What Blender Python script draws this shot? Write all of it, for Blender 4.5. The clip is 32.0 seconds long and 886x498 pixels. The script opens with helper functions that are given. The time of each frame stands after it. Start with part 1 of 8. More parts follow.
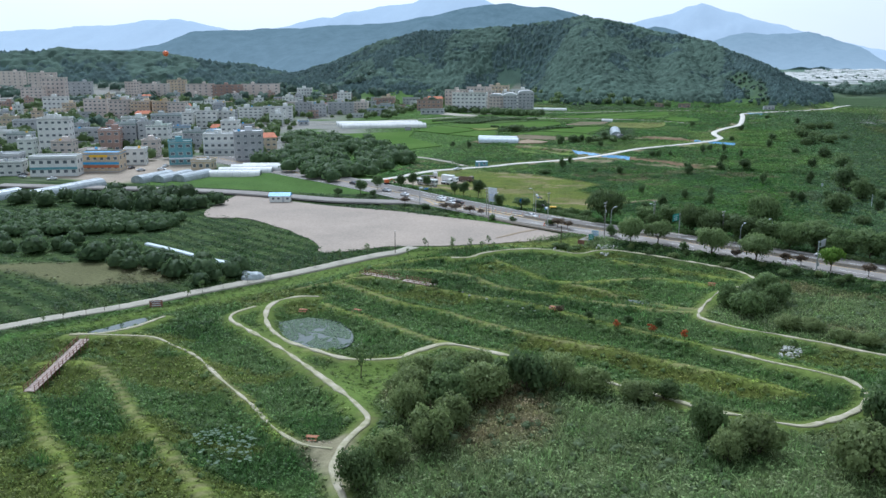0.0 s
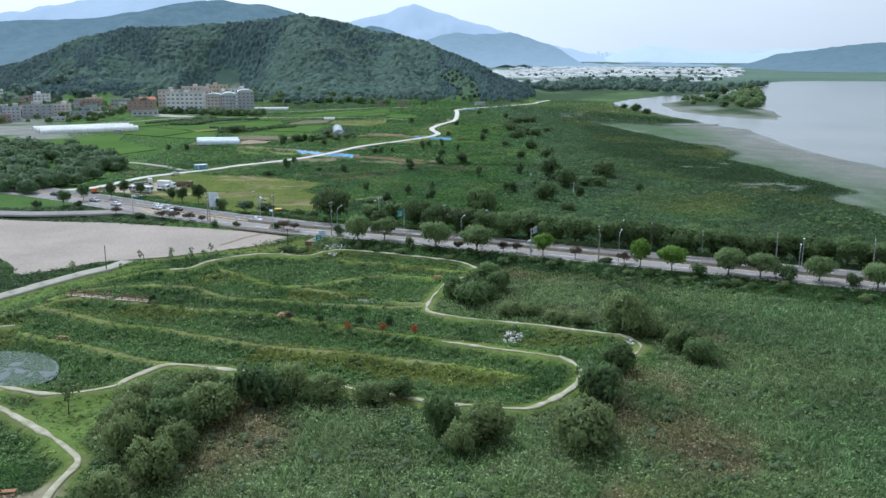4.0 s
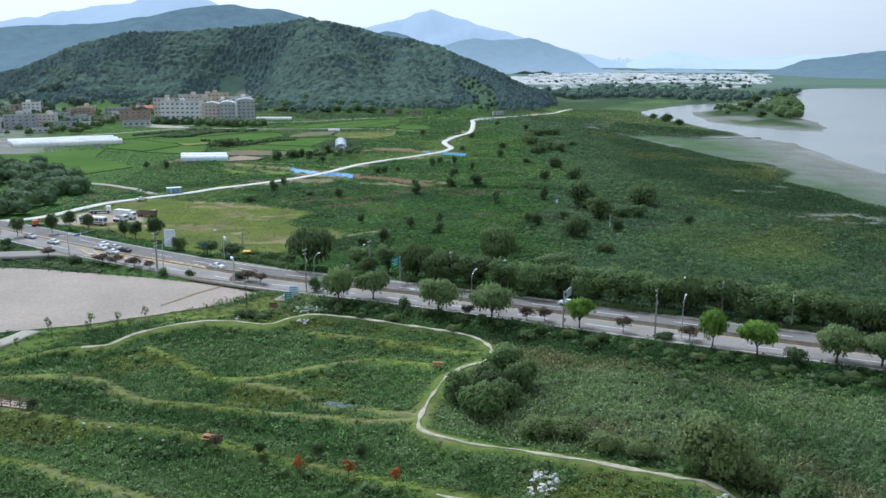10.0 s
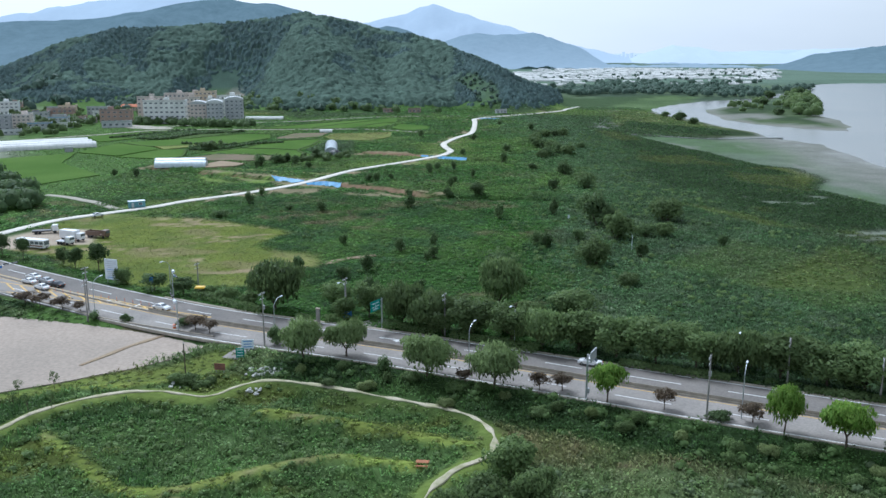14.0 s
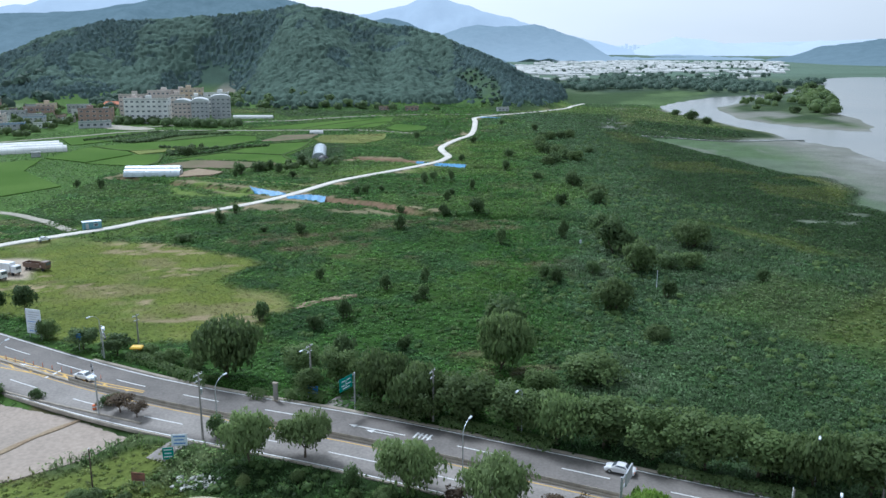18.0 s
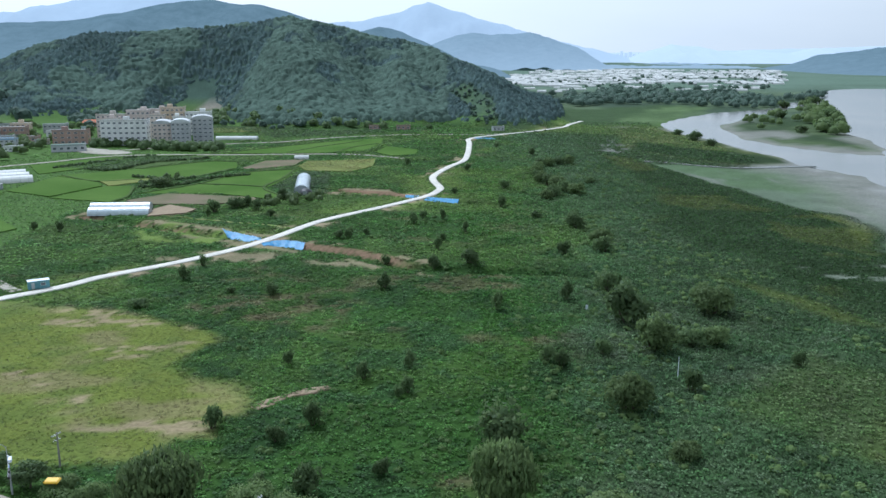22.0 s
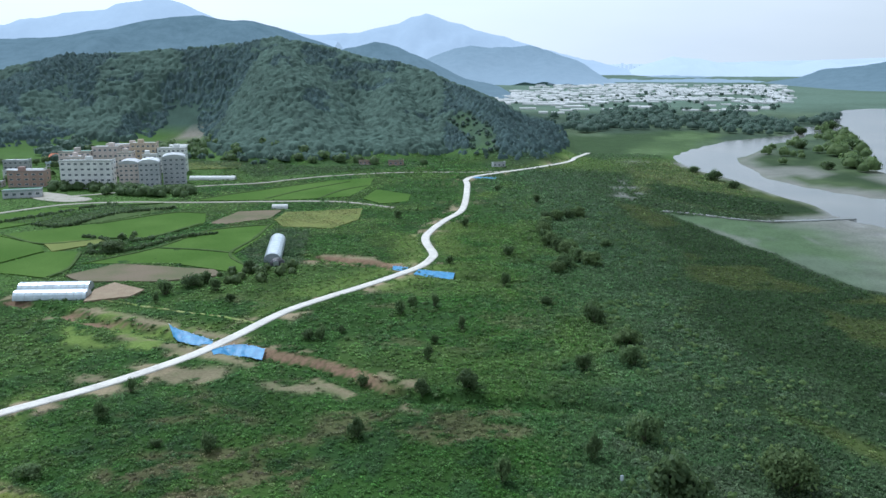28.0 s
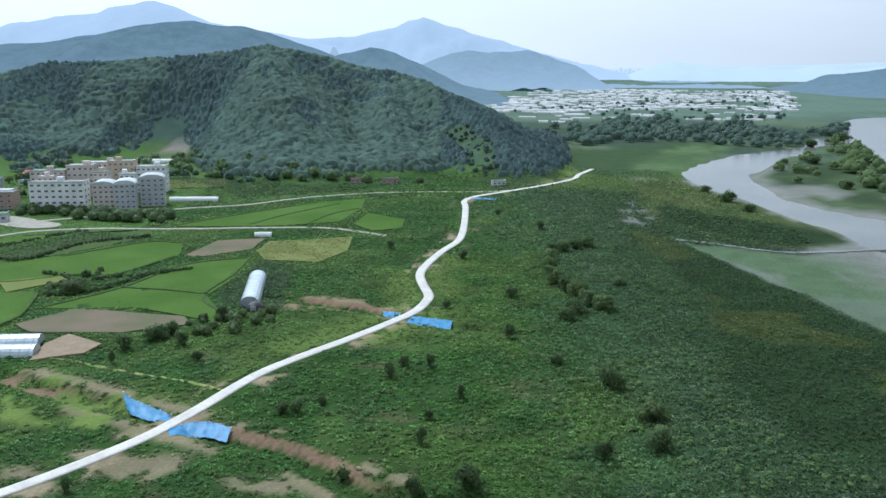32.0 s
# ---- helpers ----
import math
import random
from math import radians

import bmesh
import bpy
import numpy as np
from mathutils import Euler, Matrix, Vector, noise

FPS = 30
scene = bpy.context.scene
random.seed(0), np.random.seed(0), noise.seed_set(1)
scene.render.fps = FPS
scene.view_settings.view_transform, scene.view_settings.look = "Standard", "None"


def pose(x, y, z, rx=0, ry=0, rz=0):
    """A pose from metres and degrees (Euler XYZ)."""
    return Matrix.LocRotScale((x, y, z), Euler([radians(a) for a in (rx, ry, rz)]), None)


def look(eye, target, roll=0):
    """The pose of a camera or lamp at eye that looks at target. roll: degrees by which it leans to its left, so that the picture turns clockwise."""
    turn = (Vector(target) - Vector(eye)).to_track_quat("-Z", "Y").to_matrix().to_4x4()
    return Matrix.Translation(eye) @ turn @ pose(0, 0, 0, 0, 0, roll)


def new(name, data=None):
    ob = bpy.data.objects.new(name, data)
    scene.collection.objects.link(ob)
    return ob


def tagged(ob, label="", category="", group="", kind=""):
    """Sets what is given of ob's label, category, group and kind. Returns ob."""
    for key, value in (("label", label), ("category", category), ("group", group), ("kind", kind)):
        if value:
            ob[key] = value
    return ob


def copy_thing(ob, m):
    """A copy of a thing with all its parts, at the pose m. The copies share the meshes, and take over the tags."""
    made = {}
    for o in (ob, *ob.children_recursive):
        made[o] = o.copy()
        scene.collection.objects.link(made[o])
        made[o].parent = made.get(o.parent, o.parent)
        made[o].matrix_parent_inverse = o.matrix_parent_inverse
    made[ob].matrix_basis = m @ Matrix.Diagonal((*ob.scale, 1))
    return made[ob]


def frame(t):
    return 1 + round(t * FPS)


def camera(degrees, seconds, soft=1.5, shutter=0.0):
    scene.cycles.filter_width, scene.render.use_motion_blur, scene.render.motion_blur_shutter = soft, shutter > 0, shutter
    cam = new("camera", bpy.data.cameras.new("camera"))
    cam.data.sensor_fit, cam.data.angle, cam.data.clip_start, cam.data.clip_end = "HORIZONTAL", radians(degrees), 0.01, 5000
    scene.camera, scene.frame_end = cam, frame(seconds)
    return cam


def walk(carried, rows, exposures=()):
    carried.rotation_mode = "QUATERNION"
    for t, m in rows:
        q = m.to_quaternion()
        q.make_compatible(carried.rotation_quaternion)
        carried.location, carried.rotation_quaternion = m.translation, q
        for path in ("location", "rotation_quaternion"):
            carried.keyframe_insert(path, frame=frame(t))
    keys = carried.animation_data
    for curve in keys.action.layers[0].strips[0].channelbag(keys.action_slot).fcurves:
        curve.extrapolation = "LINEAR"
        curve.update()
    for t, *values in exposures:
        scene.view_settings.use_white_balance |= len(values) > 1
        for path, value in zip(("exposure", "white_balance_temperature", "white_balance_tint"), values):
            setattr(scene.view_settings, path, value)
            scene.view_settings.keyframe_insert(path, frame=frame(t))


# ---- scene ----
cam = camera(54.8, 32.0)
# seconds, eye, target, roll
PATH = [
    (0, (0.11, -0.49, 60.58), (-28.06, 92.68, 37.69), -0.01),
    (0.5, (0.10, -0.26, 60.55), (-14.06, 96.02, 37.57), 0.14),
    (1, (-0.01, -0.13, 60.54), (-2.58, 97.16, 37.54), 0.28),
    (1.5, (-0.04, -0.07, 60.53), (2.99, 97.20, 37.55), 0.31),
    (2, (0.00, 0.01, 60.52), (3.11, 97.26, 37.47), 0.24),
    (2.5, (0.14, 0.57, 60.50), (2.98, 97.79, 37.26), 0.20),
    (4.5, (1.47, 8.28, 60.40), (3.76, 105.60, 37.53), 0.30),
    (5, (1.89, 12.83, 60.43), (4.09, 110.18, 37.66), 0.32),
    (6, (2.78, 22.73, 60.52), (4.66, 120.14, 37.97), 0.29),
    (7, (3.57, 32.97, 60.56), (5.10, 130.41, 38.13), 0.37),
    (8, (4.44, 44.29, 60.43), (5.46, 141.74, 38.02), 0.35),
    (9, (5.04, 55.73, 60.02), (5.60, 153.20, 37.65), 0.20),
    (10, (5.42, 66.93, 59.88), (5.73, 164.40, 37.54), 0.26),
    (11, (6.17, 77.80, 59.98), (6.09, 175.26, 37.60), 0.23),
    (12, (6.72, 88.67, 59.96), (6.41, 186.12, 37.51), 0.15),
    (13, (7.36, 99.35, 60.00), (7.10, 196.76, 37.41), 0.17),
    (14, (8.03, 109.97, 59.85), (7.96, 207.32, 36.99), 0.08),
    (14.5, (8.37, 115.30, 59.79), (8.18, 212.63, 36.84), 0.09),
    (16.5, (9.37, 136.03, 60.10), (9.16, 233.29, 36.83), 0.01),
    (17, (9.54, 140.51, 60.90), (9.43, 237.72, 37.44), 0.02),
    (18, (10.16, 149.41, 62.88), (9.96, 246.53, 39.06), 0.08),
    (19, (10.52, 158.22, 65.11), (10.47, 255.33, 41.23), 0.14),
    (20, (10.85, 166.68, 67.52), (10.95, 263.81, 43.75), 0.12),
    (20.5, (11.21, 170.93, 68.71), (11.23, 268.12, 45.17), 0.12),
    (21, (11.54, 175.03, 69.92), (11.69, 272.25, 46.52), 0.07),
    (22, (11.81, 183.24, 72.37), (12.20, 280.50, 49.10), 0.12),
    (23, (12.09, 192.69, 75.07), (12.56, 290.01, 52.08), 0.10),
    (24, (12.47, 203.28, 77.75), (12.94, 300.66, 54.99), 0.18),
    (25, (12.86, 214.21, 80.41), (13.39, 311.63, 57.81), 0.26),
    (25.5, (13.06, 219.77, 81.75), (13.50, 317.20, 59.24), 0.15),
    (27.5, (14.05, 241.98, 87.17), (14.38, 339.43, 64.71), 0.07),
    (28, (14.20, 247.18, 88.35), (14.75, 344.64, 65.97), 0.15),
    (30, (14.31, 267.63, 92.76), (15.09, 365.11, 70.50), 0.25),
    (32, (14.69, 286.76, 95.30), (15.58, 384.28, 73.20), 0.25),
]
walk(cam, [(t, look(eye, target, roll)) for t, eye, target, roll in PATH], [(0, 0.0, 5120, 10), (32, 0.0, 5120, 10)])

# ---- sky and sun: a bright hazy overcast, the sun veiled ahead and to the west ----
SUN_EL, SUN_AZ = radians(52), radians(-35)
world = bpy.data.worlds.new("sky")
scene.world = world
world.use_nodes = True
wn, wl = world.node_tree.nodes, world.node_tree.links
wn.clear()
w_out = wn.new("ShaderNodeOutputWorld")
w_bg = wn.new("ShaderNodeBackground")
w_sky = wn.new("ShaderNodeTexSky")
w_sky.sky_type, w_sky.sun_disc = "NISHITA", False
w_sky.sun_elevation, w_sky.sun_rotation = SUN_EL, SUN_AZ
w_sky.dust_density, w_sky.air_density, w_sky.altitude = 3.0, 1.2, 60
w_tc, w_map, w_noise = wn.new("ShaderNodeTexCoord"), wn.new("ShaderNodeMapping"), wn.new("ShaderNodeTexNoise")
w_map.inputs["Scale"].default_value = (1, 1, 4)
w_noise.inputs["Scale"].default_value, w_noise.inputs["Detail"].default_value = 1.6, 5
w_ramp = wn.new("ShaderNodeValToRGB")
w_ramp.color_ramp.elements[0].position, w_ramp.color_ramp.elements[0].color = 0.30, (8.9, 9.2, 8.9, 1)
w_ramp.color_ramp.elements[1].position, w_ramp.color_ramp.elements[1].color = 0.72, (10.9, 10.8, 10.0, 1)
w_mix = wn.new("ShaderNodeMixRGB")
w_mix.inputs["Fac"].default_value = 0.85
wl.new(w_tc.outputs["Generated"], w_map.inputs["Vector"])
wl.new(w_map.outputs["Vector"], w_noise.inputs["Vector"])
wl.new(w_noise.outputs["Fac"], w_ramp.inputs["Fac"])
wl.new(w_sky.outputs["Color"], w_mix.inputs["Color1"])
wl.new(w_ramp.outputs["Color"], w_mix.inputs["Color2"])
# the cloud is brightest towards the veiled sun
w_dot, w_glow, w_mul = wn.new("ShaderNodeVectorMath"), wn.new("ShaderNodeMapRange"), wn.new("ShaderNodeMixRGB")
w_dot.operation = "DOT_PRODUCT"
w_dot.inputs[1].default_value = (math.sin(SUN_AZ) * 0.95, math.cos(SUN_AZ) * 0.95, 0.3)
w_glow.inputs["From Min"].default_value, w_glow.inputs["From Max"].default_value = 0.35, 1.0
w_glow.inputs["To Min"].default_value, w_glow.inputs["To Max"].default_value = 0.86, 1.32
w_mul.blend_type, w_mul.inputs["Fac"].default_value = "MULTIPLY", 1.0
wl.new(w_tc.outputs["Generated"], w_dot.inputs[0])
wl.new(w_dot.outputs["Value"], w_glow.inputs["Value"])
wl.new(w_mix.outputs["Color"], w_mul.inputs["Color1"])
wl.new(w_glow.outputs["Result"], w_mul.inputs["Color2"])
wl.new(w_mul.outputs["Color"], w_bg.inputs["Color"])
w_bg.inputs["Strength"].default_value = 0.090
wl.new(w_bg.outputs["Background"], w_out.inputs["Surface"])
sun_data = bpy.data.lights.new("sun", "SUN")
sun_data.energy, sun_data.angle, sun_data.color = 3.35, radians(14), (1.0, 0.96, 0.88)
sun = new("sun", sun_data)
sun.matrix_world = look((0, 0, 400), (400 * -math.sin(SUN_AZ) / math.tan(SUN_EL), -400 * math.cos(SUN_AZ) / math.tan(SUN_EL), 0))
scene.view_settings.exposure = 0.0

# ---- materials ----


def nodes_of(name):
    m = bpy.data.materials.new(name)
    m.use_nodes = True
    nt = m.node_tree
    return m, nt.nodes, nt.links, nt.nodes["Principled BSDF"]


def surface(name, col, col2=None, scale=0.5, rough=0.85, metal=0.0, bump=0.0, fine=8.0, vary=0.0, spec=0.3):
    """A plain surface: two colours in broad stains, a finer grain over them, and a different tone for each object."""
    m, n, l, b = nodes_of(name)
    col2 = col2 or tuple(c * 0.72 for c in col)
    tc = n.new("ShaderNodeNewGeometry")
    big, small, mix, mix2 = n.new("ShaderNodeTexNoise"), n.new("ShaderNodeTexNoise"), n.new("ShaderNodeMixRGB"), n.new("ShaderNodeMixRGB")
    big.inputs["Scale"].default_value, big.inputs["Detail"].default_value = scale, 4
    small.inputs["Scale"].default_value, small.inputs["Detail"].default_value = scale * fine, 3
    ramp = n.new("ShaderNodeValToRGB")
    ramp.color_ramp.elements[0].position, ramp.color_ramp.elements[1].position = 0.36, 0.66
    mix.inputs["Color1"].default_value, mix.inputs["Color2"].default_value = (*col, 1), (*col2, 1)
    mix2.blend_type, mix2.inputs["Fac"].default_value = "OVERLAY", 0.35
    l.new(tc.outputs["Position"], big.inputs["Vector"])
    l.new(tc.outputs["Position"], small.inputs["Vector"])
    l.new(big.outputs["Fac"], ramp.inputs["Fac"])
    l.new(ramp.outputs["Color"], mix.inputs["Fac"])
    l.new(mix.outputs["Color"], mix2.inputs["Color1"])
    l.new(small.outputs["Fac"], mix2.inputs["Color2"])
    last = mix2
    if vary:
        oi, hsv, mr = n.new("ShaderNodeObjectInfo"), n.new("ShaderNodeHueSaturation"), n.new("ShaderNodeMapRange")
        mr.inputs["To Min"].default_value, mr.inputs["To Max"].default_value = 1 - vary, 1 + vary
        l.new(oi.outputs["Random"], mr.inputs["Value"])
        l.new(mr.outputs["Result"], hsv.inputs["Value"])
        l.new(mix2.outputs["Color"], hsv.inputs["Color"])
        last = hsv
    l.new(last.outputs["Color"], b.inputs["Base Color"])
    if bump:
        bp = n.new("ShaderNodeBump")
        bp.inputs["Strength"].default_value, bp.inputs["Distance"].default_value = bump, 0.1
        l.new(small.outputs["Fac"], bp.inputs["Height"])
        l.new(bp.outputs["Normal"], b.inputs["Normal"])
    b.inputs["Roughness"].default_value, b.inputs["Metallic"].default_value = rough, metal
    b.inputs["Specular IOR Level"].default_value = spec
    return m


def sheer(n, l, b, colour, amount):
    """Lets light through thin leaves and blades."""
    tr, mix = n.new("ShaderNodeBsdfTranslucent"), n.new("ShaderNodeMixShader")
    mix.inputs["Fac"].default_value = amount
    glow = n.new("ShaderNodeHueSaturation")
    glow.inputs["Value"].default_value = 1.5
    l.new(colour, glow.inputs["Color"])
    l.new(glow.outputs["Color"], tr.inputs["Color"])
    l.new(b.outputs["BSDF"], mix.inputs[1])
    l.new(tr.outputs["BSDF"], mix.inputs[2])
    l.new(mix.outputs["Shader"], n["Material Output"].inputs["Surface"])


def leafage(name, col, col2, per_tree=0.25):
    """Leaves: each leaf spray has its own tone between two greens, each plant its own brightness."""
    m, n, l, b = nodes_of(name)
    geo, oi, ramp = n.new("ShaderNodeNewGeometry"), n.new("ShaderNodeObjectInfo"), n.new("ShaderNodeMixRGB")
    ramp.inputs["Color1"].default_value, ramp.inputs["Color2"].default_value = (*col, 1), (*col2, 1)
    hsv, mr = n.new("ShaderNodeHueSaturation"), n.new("ShaderNodeMapRange")
    mr.inputs["To Min"].default_value, mr.inputs["To Max"].default_value = 1 - per_tree, 1 + per_tree
    l.new(geo.outputs["Random Per Island"], ramp.inputs["Fac"])
    l.new(oi.outputs["Random"], mr.inputs["Value"])
    l.new(mr.outputs["Result"], hsv.inputs["Value"])
    l.new(ramp.outputs["Color"], hsv.inputs["Color"])
    l.new(hsv.outputs["Color"], b.inputs["Base Color"])
    b.inputs["Roughness"].default_value, b.inputs["Specular IOR Level"].default_value = 0.6, 0.13
    sheer(n, l, b, hsv.outputs["Color"], 0.40)
    return m


def toned(name, rough=0.9, scale=0.35, bump=0.6, grain=0.75, thin=0.0, spec=0.04):
    """Ground and herbage: its colour comes from the plan of the plant cover, broken by two scales of noise."""
    m, n, l, b = nodes_of(name)
    at, geo = n.new("ShaderNodeAttribute"), n.new("ShaderNodeNewGeometry")
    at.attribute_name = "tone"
    big, small = n.new("ShaderNodeTexNoise"), n.new("ShaderNodeTexNoise")
    big.inputs["Scale"].default_value, big.inputs["Detail"].default_value = 0.07, 5
    small.inputs["Scale"].default_value, small.inputs["Detail"].default_value = scale * 3, 5
    m1, m2 = n.new("ShaderNodeMixRGB"), n.new("ShaderNodeMixRGB")
    m1.blend_type = m2.blend_type = "OVERLAY"
    m1.inputs["Fac"].default_value, m2.inputs["Fac"].default_value = 0.35, grain
    for k in (big, small):
        l.new(geo.outputs["Position"], k.inputs["Vector"])
    l.new(at.outputs["Color"], m1.inputs["Color1"])
    l.new(big.outputs["Fac"], m1.inputs["Color2"])
    l.new(m1.outputs["Color"], m2.inputs["Color1"])
    l.new(small.outputs["Fac"], m2.inputs["Color2"])
    l.new(m2.outputs["Color"], b.inputs["Base Color"])
    bp = n.new("ShaderNodeBump")
    bp.inputs["Strength"].default_value, bp.inputs["Distance"].default_value = bump, 0.5
    l.new(small.outputs["Fac"], bp.inputs["Height"])
    l.new(bp.outputs["Normal"], b.inputs["Normal"])
    b.inputs["Roughness"].default_value, b.inputs["Specular IOR Level"].default_value = rough, spec
    if thin:
        sheer(n, l, b, m2.outputs["Color"], thin)
    return m


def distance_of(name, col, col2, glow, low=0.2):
    """Far hills of the backdrop: the haze of kilometres of air is painted in as glow, palest at the foot."""
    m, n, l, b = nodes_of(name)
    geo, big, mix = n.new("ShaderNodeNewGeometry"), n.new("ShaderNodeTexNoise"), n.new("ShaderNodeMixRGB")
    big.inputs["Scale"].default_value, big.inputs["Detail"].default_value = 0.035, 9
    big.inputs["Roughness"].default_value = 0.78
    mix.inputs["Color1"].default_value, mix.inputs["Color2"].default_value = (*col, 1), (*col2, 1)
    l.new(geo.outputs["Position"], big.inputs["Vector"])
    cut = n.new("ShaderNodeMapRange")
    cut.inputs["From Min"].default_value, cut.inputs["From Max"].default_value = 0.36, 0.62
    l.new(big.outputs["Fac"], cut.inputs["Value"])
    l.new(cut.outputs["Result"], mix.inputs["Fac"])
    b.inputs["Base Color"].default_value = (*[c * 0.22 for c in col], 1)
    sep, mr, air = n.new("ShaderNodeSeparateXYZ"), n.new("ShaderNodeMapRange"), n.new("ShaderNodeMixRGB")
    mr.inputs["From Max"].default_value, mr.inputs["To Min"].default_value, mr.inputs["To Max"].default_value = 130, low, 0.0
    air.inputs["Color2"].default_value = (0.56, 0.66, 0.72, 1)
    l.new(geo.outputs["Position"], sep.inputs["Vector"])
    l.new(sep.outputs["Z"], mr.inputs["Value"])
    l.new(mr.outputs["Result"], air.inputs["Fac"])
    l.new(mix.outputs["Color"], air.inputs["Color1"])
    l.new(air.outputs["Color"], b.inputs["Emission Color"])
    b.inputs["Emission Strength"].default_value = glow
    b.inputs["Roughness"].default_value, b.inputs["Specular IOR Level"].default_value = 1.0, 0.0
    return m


M_GROUND = toned("ground_cover", grain=0.4)
M_HERB = toned("herbage", rough=0.6, scale=0.2, bump=0.0, grain=0.3, thin=0.36, spec=0.10)
M_BLADE = toned("blades", rough=0.6, scale=0.2, bump=0.0, grain=0.3, thin=0.40, spec=0.10)
M_CANOPY = toned("forest_canopy", scale=0.5, bump=0.8, grain=0.5)
M_SPRAYS = toned("forest_sprays", rough=0.65, scale=0.3, bump=0.0, grain=0.3, thin=0.2, spec=0.10)
M_BANK = surface("bank_weeds", (0.055, 0.090, 0.028), (0.085, 0.120, 0.040), 0.4, 0.95, bump=0.5, spec=0.03)
M_SAND = surface("trodden_sand", (0.43, 0.385, 0.285), (0.27, 0.26, 0.145), 0.5, 0.95, bump=0.3)
M_GRASSPATH = surface("mown_grass", (0.16, 0.22, 0.045), (0.24, 0.25, 0.09), 0.25, 0.95, bump=0.4)
M_LOT = surface("bare_gravel", (0.345, 0.285, 0.230), (0.285, 0.240, 0.195), 0.05, 0.95, bump=0.05, fine=30)
M_TRAIL = surface("pale_trail_concrete", (0.36, 0.33, 0.265), (0.29, 0.27, 0.21), 0.2, 0.9)
M_CONC = surface("new_concrete", (0.60, 0.565, 0.49), (0.50, 0.47, 0.41), 0.15, 0.85)
M_ASPH = surface("worn_asphalt", (0.200, 0.182, 0.164), (0.152, 0.140, 0.127), 0.12, 0.9, bump=0.1, fine=20, spec=0.15)
M_ASPH2 = surface("pale_asphalt", (0.275, 0.252, 0.226), (0.225, 0.206, 0.186), 0.12, 0.9, bump=0.1, fine=20, spec=0.15)
M_WHITE = surface("road_paint_white", (0.75, 0.75, 0.73), (0.6, 0.6, 0.58), 0.7, 0.7)
M_YELLOW = surface("road_paint_yellow", (0.62, 0.40, 0.10), (0.48, 0.32, 0.10), 0.6, 0.7)
M_KERB = surface("kerb_concrete", (0.36, 0.315, 0.25), (0.26, 0.23, 0.185), 0.6, 0.9)
M_STEEL = surface("galvanised_steel", (0.50, 0.52, 0.53), (0.40, 0.42, 0.43), 1.5, 0.45, 0.6)
M_POLE = surface("concrete_pole", (0.30, 0.28, 0.25), (0.22, 0.21, 0.19), 0.8, 0.9)
M_DARK = surface("dark_fittings", (0.03, 0.03, 0.032), (0.05, 0.05, 0.05), 2, 0.5)
M_TARP = surface("blue_tarpaulin", (0.030, 0.165, 0.33), (0.055, 0.24, 0.42), 0.5, 0.5, bump=0.5, fine=4, spec=0.3)
M_EARTH = surface("cut_earth", (0.24, 0.175, 0.11), (0.28, 0.22, 0.14), 0.3, 0.95, bump=0.6)
M_FILM = surface("greenhouse_film", (0.66, 0.72, 0.74), (0.52, 0.58, 0.60), 0.4, 0.25, spec=0.6)
M_FILMDK = surface("weathered_film", (0.36, 0.40, 0.41), (0.26, 0.29, 0.30), 0.3, 0.35, spec=0.6)
M_WOODRED = surface("stained_boards", (0.26, 0.12, 0.08), (0.18, 0.085, 0.06), 0.9, 0.8)
M_PLANK = surface("greyed_planks", (0.42, 0.34, 0.29), (0.32, 0.25, 0.21), 0.8, 0.85, vary=0.12)
M_WOOD = surface("bench_wood", (0.38, 0.16, 0.07), (0.28, 0.12, 0.06), 1.2, 0.7)
M_ROCK = surface("pale_boulder", (0.55, 0.54, 0.50), (0.36, 0.36, 0.33), 0.9, 0.9, bump=0.6, vary=0.2)
M_BARK = surface("bark", (0.11, 0.085, 0.06), (0.07, 0.055, 0.04), 1.5, 0.95, bump=0.6)
M_GLASS = surface("window_glass", (0.09, 0.105, 0.12), (0.13, 0.15, 0.17), 0.3, 0.12, spec=0.8)
M_BLUE = surface("blue_roof_sheet", (0.07, 0.30, 0.58), (0.09, 0.36, 0.62), 0.4, 0.45)
M_GREY = surface("grey_render", (0.46, 0.46, 0.46), (0.38, 0.39, 0.40), 0.2, 0.9, vary=0.15)
M_CREAM = surface("white_render", (0.72, 0.72, 0.68), (0.60, 0.60, 0.57), 0.12, 0.9, vary=0.08)
M_PINK = surface("pinkish_brick_render", (0.62, 0.54, 0.48), (0.54, 0.46, 0.41), 0.12, 0.9, vary=0.12)
M_BRICK = surface("red_brown_render", (0.40, 0.27, 0.22), (0.33, 0.23, 0.19), 0.12, 0.9, vary=0.15)
M_OCHRE = surface("ochre_render", (0.55, 0.45, 0.32), (0.46, 0.37, 0.27), 0.12, 0.9, vary=0.12)
M_TEAL = surface("teal_cladding", (0.16, 0.33, 0.36), (0.12, 0.26, 0.29), 0.2, 0.7)
M_ROOF = surface("flat_roof_coat", (0.36, 0.36, 0.34), (0.25, 0.27, 0.25), 0.2, 0.9, vary=0.25)
M_ROOFGREEN = surface("green_roof_coat", (0.15, 0.27, 0.20), (0.11, 0.21, 0.16), 0.3, 0.8, vary=0.15)
M_ROOFPALE = surface("pale_roof_sheet", (0.58, 0.59, 0.58), (0.46, 0.47, 0.47), 0.3, 0.7, vary=0.15)
M_TILE = surface("orange_roof", (0.50, 0.17, 0.08), (0.40, 0.14, 0.07), 0.4, 0.8)
